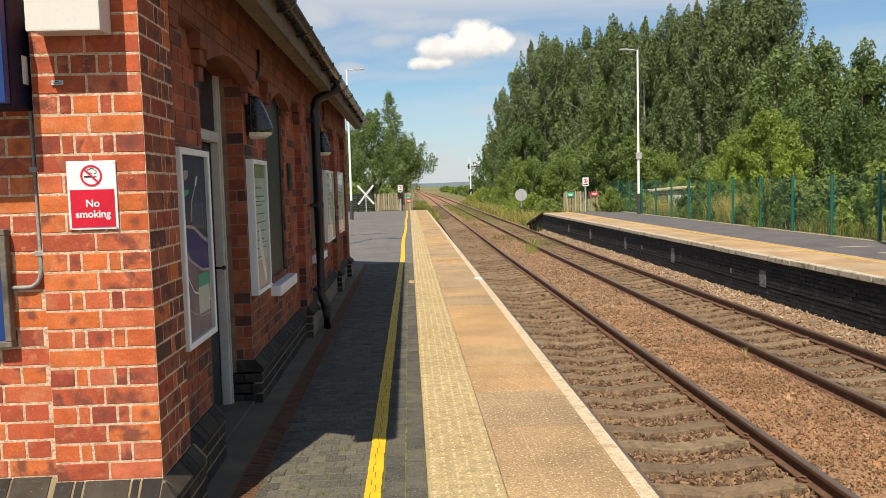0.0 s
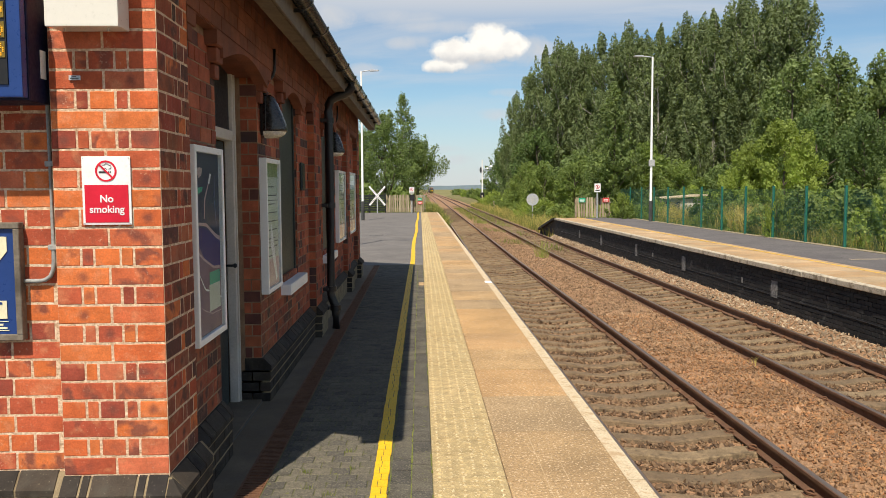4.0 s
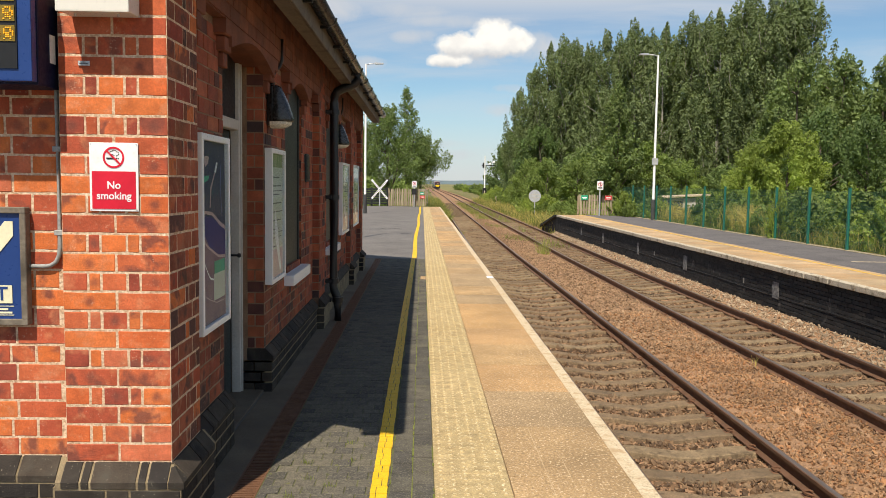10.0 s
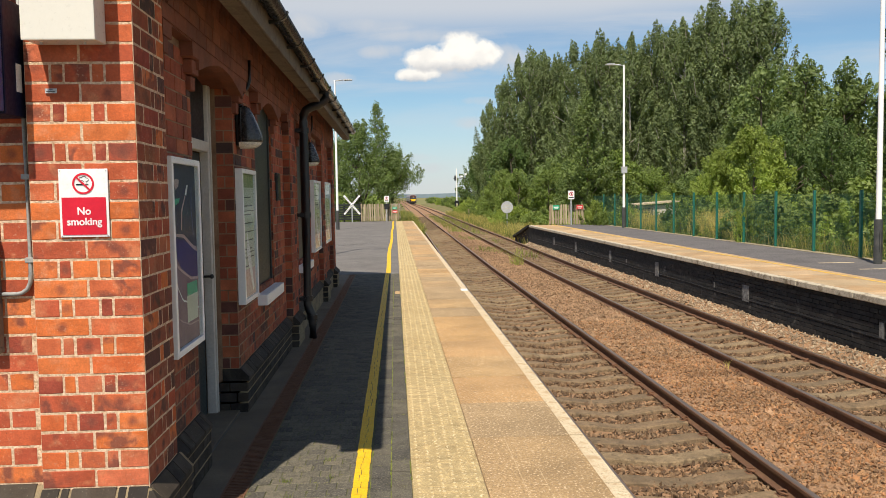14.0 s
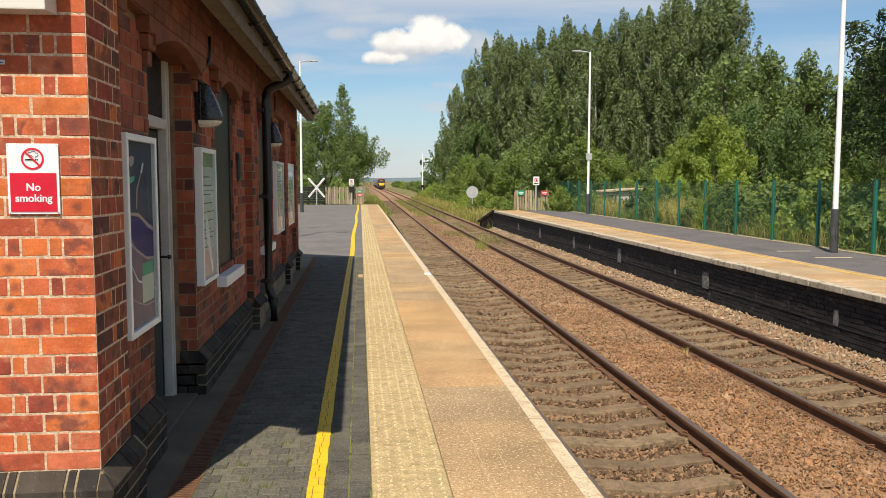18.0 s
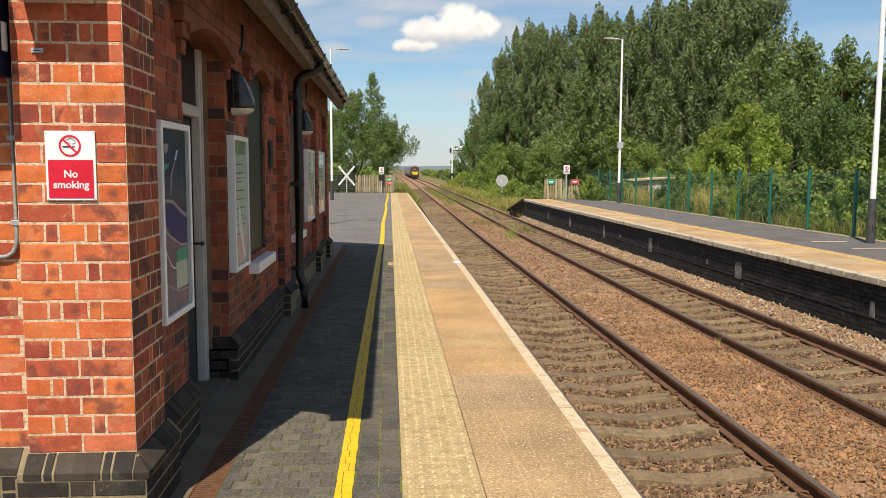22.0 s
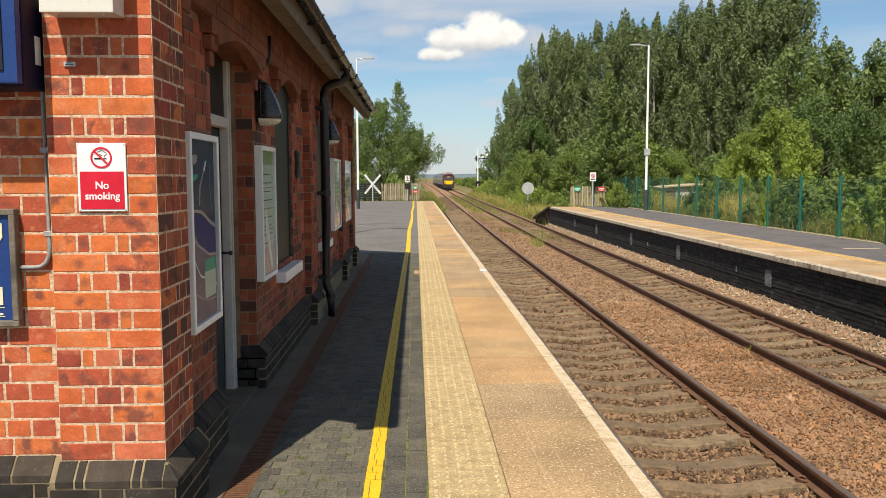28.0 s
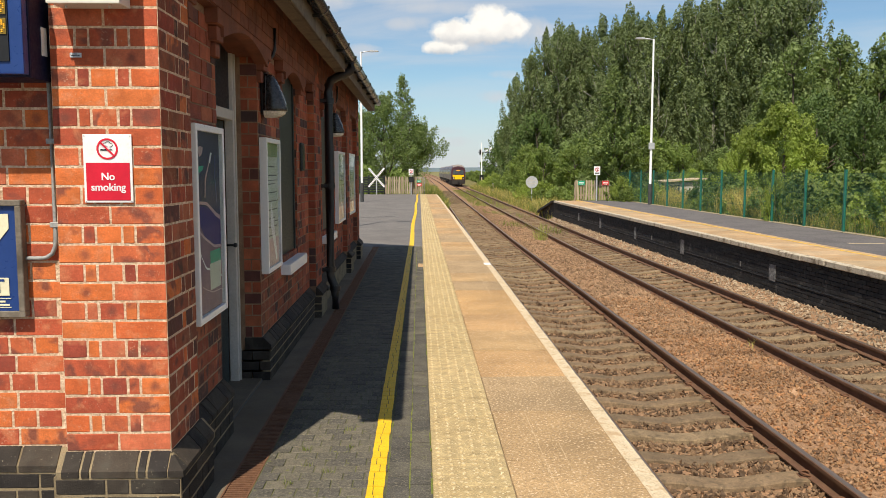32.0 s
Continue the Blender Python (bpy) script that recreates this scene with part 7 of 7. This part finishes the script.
    for a, b, x in [(4.13, 4.90, XW + 0.055)] + [(6.15, 8.82, XW + 0.055)] + [(p[0] - 0.04, p[1] + 0.04, XP + 0.055) for p in PILASTERS[1:]] + [(9.36, 12.71, XW + 0.055), (13.24, 14.76, XW + 0.055)]:
        part("core", boxed(x - 0.25, x, a, b, 0, 0.235), "dark_mortar", pl)
    part("core", boxed(-3.0, -1.63, YW - 0.06, YW + 0.1, 0, 0.235), "dark_mortar", pl)
    cham = {}

    def chamfer(w, corner=False):
        key = round(w, 3)
        if key not in cham:
            bm = bmesh.new()
            prism(bm, [(0.0, -0.04), (-0.072, -0.04), (-0.072, -0.012), (-0.012, 0.058), (0.0, 0.058)], "x", -w / 2, w / 2)
            cham[key] = as_mesh("plinth_brick", bm, "blue_brick")
        return cham[key]

    def run_x(x0, x1, y, widths):
        k = (x1 - x0) / sum(widths)
        x = x0
        for w in widths:
            part("plinth_brick", chamfer(w * k - 0.012), "blue_brick", pl, at=pose(x + w * k / 2, y, PLINTH - 0.058))
            x += w * k

    def run_y(y0, y1, x):
        y, i = y0, 0
        while y < y1 - 0.02:
            w = min((0.236, 0.113)[i % 2], y1 - y)
            part("plinth_brick", chamfer(w - 0.012), "blue_brick", pl, at=pose(x, y + w / 2, PLINTH - 0.058, 0, 0, 90))
            y += w
            i += 1

    bm = bmesh.new()
    for a, b, y in ((-1.62, XP + 0.01, YP + 0.004), (-2.3, -1.6, YW + 0.004)):
        prism(bm, [(y, 0.22), (y - 0.067, 0.22), (y - 0.067, PLINTH - 0.072), (y - 0.011, PLINTH - 0.006), (y, PLINTH - 0.006)], "x", a, b)
    for a, b, x in ((YP - 0.01, 4.13, XP - 0.004), (4.13, 4.90, XW - 0.004), (6.15, 8.82, XW - 0.004)):
        prism(bm, [(x, 0.22), (x + 0.067, 0.22), (x + 0.067, PLINTH - 0.072), (x + 0.011, PLINTH - 0.006), (x, PLINTH - 0.006)], "y", a, b)
    part("bedding", bm, "dark_mortar", pl)
    run_x(-1.60, XP + 0.0, YP + 0.004, (0.10, 0.05, 0.236, 0.05, 0.11))
    run_x(-2.3, -1.645, YW + 0.004, (0.236, 0.236, 0.18))
    run_y(YP, 4.10, XP - 0.004)
    for a, b, x in [(4.13, 4.90, XW), (6.15, 8.82, XW)]:
        run_y(a, b, x - 0.004)
    for y, x in ((6.15, XW),):
        bm = bmesh.new()
        prism(bm, [(x - 0.13, 0.237), (x + 0.068, 0.237), (x + 0.068, 0.268), (x + 0.008, PLINTH), (x - 0.13, PLINTH)], "y", y - 0.006, y + 0.01)
        part("plinth_end", bm, "blue_brick", pl)
    # mitred corner block of the pier's plinth
    bm = bmesh.new()
    v = [bm.verts.new(p) for p in ((0, 0, 0.058), (0.068, -0.068, -0.012), (0.068, -0.068, -0.04), (0.068, 0, -0.012), (0.068, 0, -0.04), (0, -0.068, -0.012), (0, -0.068, -0.04), (0, 0, -0.04))]
    for idx in ((0, 5, 1), (0, 1, 3), (5, 6, 2, 1), (1, 2, 4, 3), (0, 3, 4, 7), (0, 7, 6, 5), (6, 7, 4, 2)):
        bm.faces.new([v[j] for j in idx])
    bmesh.ops.recalc_face_normals(bm, faces=bm.faces)
    part("plinth_corner", bm, "blue_brick", pl, at=pose(XP, YP, PLINTH - 0.058))
    # stepped corbels that carry the band beside each opening
    for kind, a, b, lo, hi in OPENINGS:
        for y, s in ((a, -1), (b, 1)):
            for z, w, out in ((2.285, 0.10, 0.03), (2.37, 0.15, 0.052), (2.455, 0.20, 0.066)):
                part("corbel_brick", boxed(XW - 0.02, XW + out, min(y, y + s * w), max(y, y + s * w), z - 0.04, z + 0.04, 0.004), "band_brick", WALL)
    for kind, a, b, lo, hi in OPENINGS:
        bm = bmesh.new()
        n, w = 12, b - a
        low = [(a - 0.207, 2.42), (a - 0.07, 2.42)] + [(a - 0.06 + (w + 0.12) * k / n, 2.36 + 0.115 * math.sin(math.pi * k / n)) for k in range(n + 1)] + [(b + 0.07, 2.42), (b + 0.207, 2.42)]
        prism(bm, low + [(b + 0.207, 2.503), (a - 0.207, 2.503)], "x", XW - 0.02, XP - 0.004)
        part("hood_arch", bm, "band_brick", BAND, "segmental brick hood over the opening")
    # chamfer of the far bays
    bm = bmesh.new()
    for a, b, x in [(p[0] - 0.04, p[1] + 0.04, XP) for p in PILASTERS[1:]] + [(9.36, 12.71, XW), (13.24, 14.76, XW)]:
        prism(bm, [(x - 0.004, 0.24), (x + 0.068, 0.24), (x + 0.068, 0.318 - 0.05), (x + 0.008, PLINTH), (x - 0.004, PLINTH)], "y", a, b)
    part("chamfer_course", bm, "blue_brick", pl)
    pm = {}

    def plain_brick(w):
        key = round(w, 3)
        if key not in pm:
            pm[key] = brick_mesh(w, 0.05, 0.066, "blue_brick")
        return pm[key]

    for j in range(3):
        z = 0.19 - j * 0.08
        x, i = XP + 0.055, j
        while x > -2.3:
            w = (0.225, 0.105)[i % 2]
            y = YP - 0.062 if x - w > -1.64 else YW - 0.06
            part("plinth_brick", plain_brick(w - 0.01), "blue_brick", pl, at=pose(x - w / 2, y + 0.021, z))
            x -= w
            i += 1
        for a, b, xx in [(YP - 0.05, 4.13, XP + 0.055), (4.135, 4.90, XW + 0.055), (6.15, 8.82, XW + 0.055)]:
            y, i = a, j
            while y < b - 0.03:
                w = min((0.225, 0.105)[i % 2], b - y)
                part("plinth_brick", plain_brick(w - 0.01), "blue_brick", pl, at=pose(xx - 0.021, y + w / 2, z, 0, 0, 90))
                y += w
                i += 1
        for y, xx in ((6.15, XW + 0.055), (8.82, XP + 0.055), (12.71, XP + 0.055), (14.76, XP + 0.055)):
            for k in range(2):
                w = 0.075 if (k + j) % 2 else 0.13
                x = xx - (0.0 if k == 0 else (0.13 if j % 2 == 0 else 0.075) + 0.008) - w / 2
                part("plinth_brick", plain_brick(w), "blue_brick", pl, at=pose(x, y + 0.018, z))


build_bricks()


# ---- pieces: paving ----
M["white_stone"] = mat("white_stone", [(0.42, 0.355, 0.265), (0.58, 0.51, 0.4)], 6, 0.85, 0.6, 60, stain=((0.22, 0.175, 0.12), 6, 0.50, 0.66), fine=0.3)


def build_paving():
    rng = random.Random(33)
    J = 0.0045
    pv = as_mesh("paver", boxed(-0.0535, 0.0535, -0.0505, 0.0505, -0.035, 0, 0.0035), "paver")
    c, s = [], []
    made = 0
    x_lo, x_hi = -0.845, -0.175
    row = 0
    y = 2.0
    while y < 17.1:
        x = x_lo - (0.055 if row % 2 else 0) - rng.uniform(0, 0.02)
        while x < x_hi - 0.03:
            a, b = max(x, x_lo), min(x + 0.1115, x_hi)
            z = rng.uniform(-0.002, 0.002)
            if made < 300 and y > 3.75 and b - a > 0.11:
                part("paver", pv, "paver", PLATFORM_ONE, at=pose((a + b) / 2, y + 0.0525, z, rng.uniform(-.9, .9), rng.uniform(-.5, .5), rng.uniform(-.6, .6)))
                made += 1
            elif b - a > 0.03:
                c.append(((a + b) / 2, y + 0.0525, z - 0.0175)), s.append((b - a - J, 0.105 - J, 0.035))
            x += 0.1115
        y += 0.105
        row += 1
    for k in range(2):
        y = 2.0 + 0.1 * k
        while y < 17.0:
            z = rng.uniform(-0.002, 0.002)
            c.append((-0.115 + 0.117 * k, y + 0.107, z - 0.0175)), s.append((0.112, 0.214 - J, 0.035))
            y += 0.214
    part("far_pavers", many_boxes("far_pavers", c, s, "paver_rest"), "paver_rest", PLATFORM_ONE, "blue-grey brick pavers")["kind"] = "stuff"
    # yellow line, painted paver by paver, then on the tarmac
    c, s = [], []
    y = 2.0
    while y < 17.15:
        w = 0.085 + rng.uniform(-.003, .003)
        x = -0.228 + 0.0035 * max(0, y - 6) + rng.uniform(-.0015, .0015)
        cut = rng.uniform(-.016, .016)
        for a, b in ((-w / 2, cut - 0.002), (cut + 0.002, w / 2)):
            c.append((x + (a + b) / 2, y + 0.0525, 0.0)), s.append((b - a, 0.105 - 0.0045, 0.0065))
        y += 0.105
    y = 17.2
    while y < PLAT_END - 0.2:
        x = -0.19 + 0.002 * (y - 17.2) + 0.018 * math.sin(y * 0.45)
        c.append((x, y + 0.1, 0.0008)), s.append((0.10, 0.206, 0.003))
        y += 0.2
    part("yellow_line", many_boxes("yellow_line", c, s, "yellow_paint"), "yellow_paint", PLATFORM_ONE, "hand-painted yellow safety line")
    c, s = [], []
    for x in (-0.172, -0.0565, 0.058):
        y = 2.5
        while y < 16:
            l = rng.uniform(0.03, 0.22)
            if rng.random() < (0.85 if x == -0.0565 else 0.4):
                c.append((x + rng.uniform(-.002, .002), y + l / 2, 0.001)), s.append((rng.uniform(0.004, 0.010), l, 0.006))
            y += l + rng.uniform(0, 0.1)
    part("moss", many_boxes("moss", c, s, "moss"), "moss", PLATFORM_ONE, "moss in the paver joints")
    # tactile slabs with blisters
    bm = boxed(-0.203, 0.203, -0.198, 0.198, -0.05, 0, 0.003)
    for i in range(6):
        for j in range(6):
            bmesh.ops.create_cone(bm, cap_ends=True, segments=6, radius1=0.015, radius2=0.009, depth=0.006, matrix=Matrix.Translation((-0.166 + i * 0.0665, -0.166 + j * 0.0665, 0.003)))
    for f in bm.faces:
        f.material_index = 1 if f.calc_center_median().z > 0.0045 else 0
    tac = as_mesh("tactile_slab", bm, "tactile", "tactile_dot")
    i, y = 0, 2.0
    while y < PLAT_END - 0.3:
        part("tactile_slab", tac, "tactile", PLATFORM_ONE, at=pose(0.265, y + 0.2, rng.uniform(-.002, .002), rng.uniform(-.15, .15), rng.uniform(-.15, .15), 0))
        y += 0.40
    # coping slabs and the painted edge
    slab = as_mesh("coping_slab", boxed(-0.364, 0.39, -0.455, 0.455, -0.10, 0, 0.006, 2), "coping")
    edge = as_mesh("white_edge", boxed(0.295, 0.388, -0.454, 0.454, -0.004, 0.0022), "white_edge")
    y = 1.6
    while y < PLAT_END - 0.4:
        q = part("coping_slab", slab, "coping", PLATFORM_ONE, at=pose(0.836, y + 0.46, rng.uniform(-.003, .003), rng.uniform(-.2, .2), rng.uniform(-.15, .15), 0))
        part("white_edge", edge, "white_edge", q)
        y += 0.92
    part("edge_mark", boxed(1.10, 1.21, 13.75, 14.0, 0.0025, 0.012, 0.003), "white", PLATFORM_ONE, "white reflector on the edge")
    # far platform: coping, slabs, soot-black brick face
    slab2 = as_mesh("coping_slab", boxed(-0.61, 0.61, -0.455, 0.455, -0.09, 0, 0.006), "coping_far")
    edge2 = as_mesh("white_coping", boxed(-0.08, 0.08, -0.455, 0.455, -0.105, 0.002, 0.012), "white_stone")
    y = 6.0
    while y < P2_END - 0.5:
        part("coping_slab", slab2, "coping_far", PLATFORM_TWO, at=pose(7.97, y + 0.46, rng.uniform(-.004, .003), 0, 0, 0))
        part("white_coping", edge2, "white_stone", PLATFORM_TWO, at=pose(P2_EDGE + 0.08, y + 0.46, rng.uniform(-.004, .004), 0, 0, rng.uniform(-.3, .3)))
        y += 0.92
    sb = as_mesh("brick", boxed(-0.02, 0.02, -0.110, 0.110, -0.034, 0.034, 0.003), "soot_brick")
    part("face_core", boxed(P2_EDGE + 0.10, P2_EDGE + 0.14, -14, P2_END, -1.35, -0.106), "soot_brick", PLATFORM_TWO)
    c, s, made = [], [], 0
    for i in range(12):
        z = -0.15 - i * 0.078
        y = 6.0 + (0.115 if i % 2 else 0)
        while y < P2_END - 0.2:
            j = rng.uniform(-.004, .004)
            if 12.5 < y < 18.5 and made < 290:
                part("brick", sb, "soot_brick", PLATFORM_TWO, at=pose(P2_EDGE + 0.10 + j, y + 0.115, z))
                made += 1
            else:
                c.append((P2_EDGE + 0.10 + j, y + 0.115, z)), s.append((0.04, 0.22, 0.068))
            y += 0.23
    part("far_face_bricks", many_boxes("far_face_bricks", c, s, "soot_brick_rest"), "soot_brick_rest", PLATFORM_TWO, "soot-black bricks of the platform face")["kind"] = "stuff"
    for y, h, w in ((11.7, 0.24, 0.12), (16.4, 0.34, 0.3), (18.2, 0.12, 0.06), (22.2, 0.4, 0.3), (25.3, 0.12, 0.12), (27.2, 0.4, 0.22), (32.5, 0.4, 0.3), (37.0, 0.35, 0.3)):
        part("white_patch", boxed(P2_EDGE + 0.068, P2_EDGE + 0.076, y, y + w, -0.50 - h / 2, -0.50 + h / 2), "worn_white", PLATFORM_TWO, "worn patch of white paint")


M["worn_white"] = mat("worn_white", [(0.05, 0.05, 0.05), (0.3, 0.29, 0.28)], 14, 0.85, 0.4, 60)
build_paving()


# ---- movement ----
def motions():
    # time and place of the leading carriage's front along the far line
    run = ((0.0, 610.0), (3.0, 530.0), (6.0, 462.0), (9.0, 400.0), (12.0, 344.0), (15.0, 305.0), (18.0, 273.0), (21.0, 243.0), (24.0, 212.0), (26.0, 193.0), (28.0, 175.5), (30.0, 159.0), (32.0, 144.0))
    mid = (RAILS[2] + RAILS[3]) / 2
    for i, car in enumerate(CARS):
        rows = []
        for t, y in run:
            a, b = y + i * 23.6, y + i * 23.6 + 23
            xa, xb = mid + drift(a), mid + drift(b)
            rows.append((t, pose(xa, a, RAIL_TOP, 0, 0, -math.degrees(math.atan2(xb - xa, b - a)))))
        walk(car, rows)


motions()
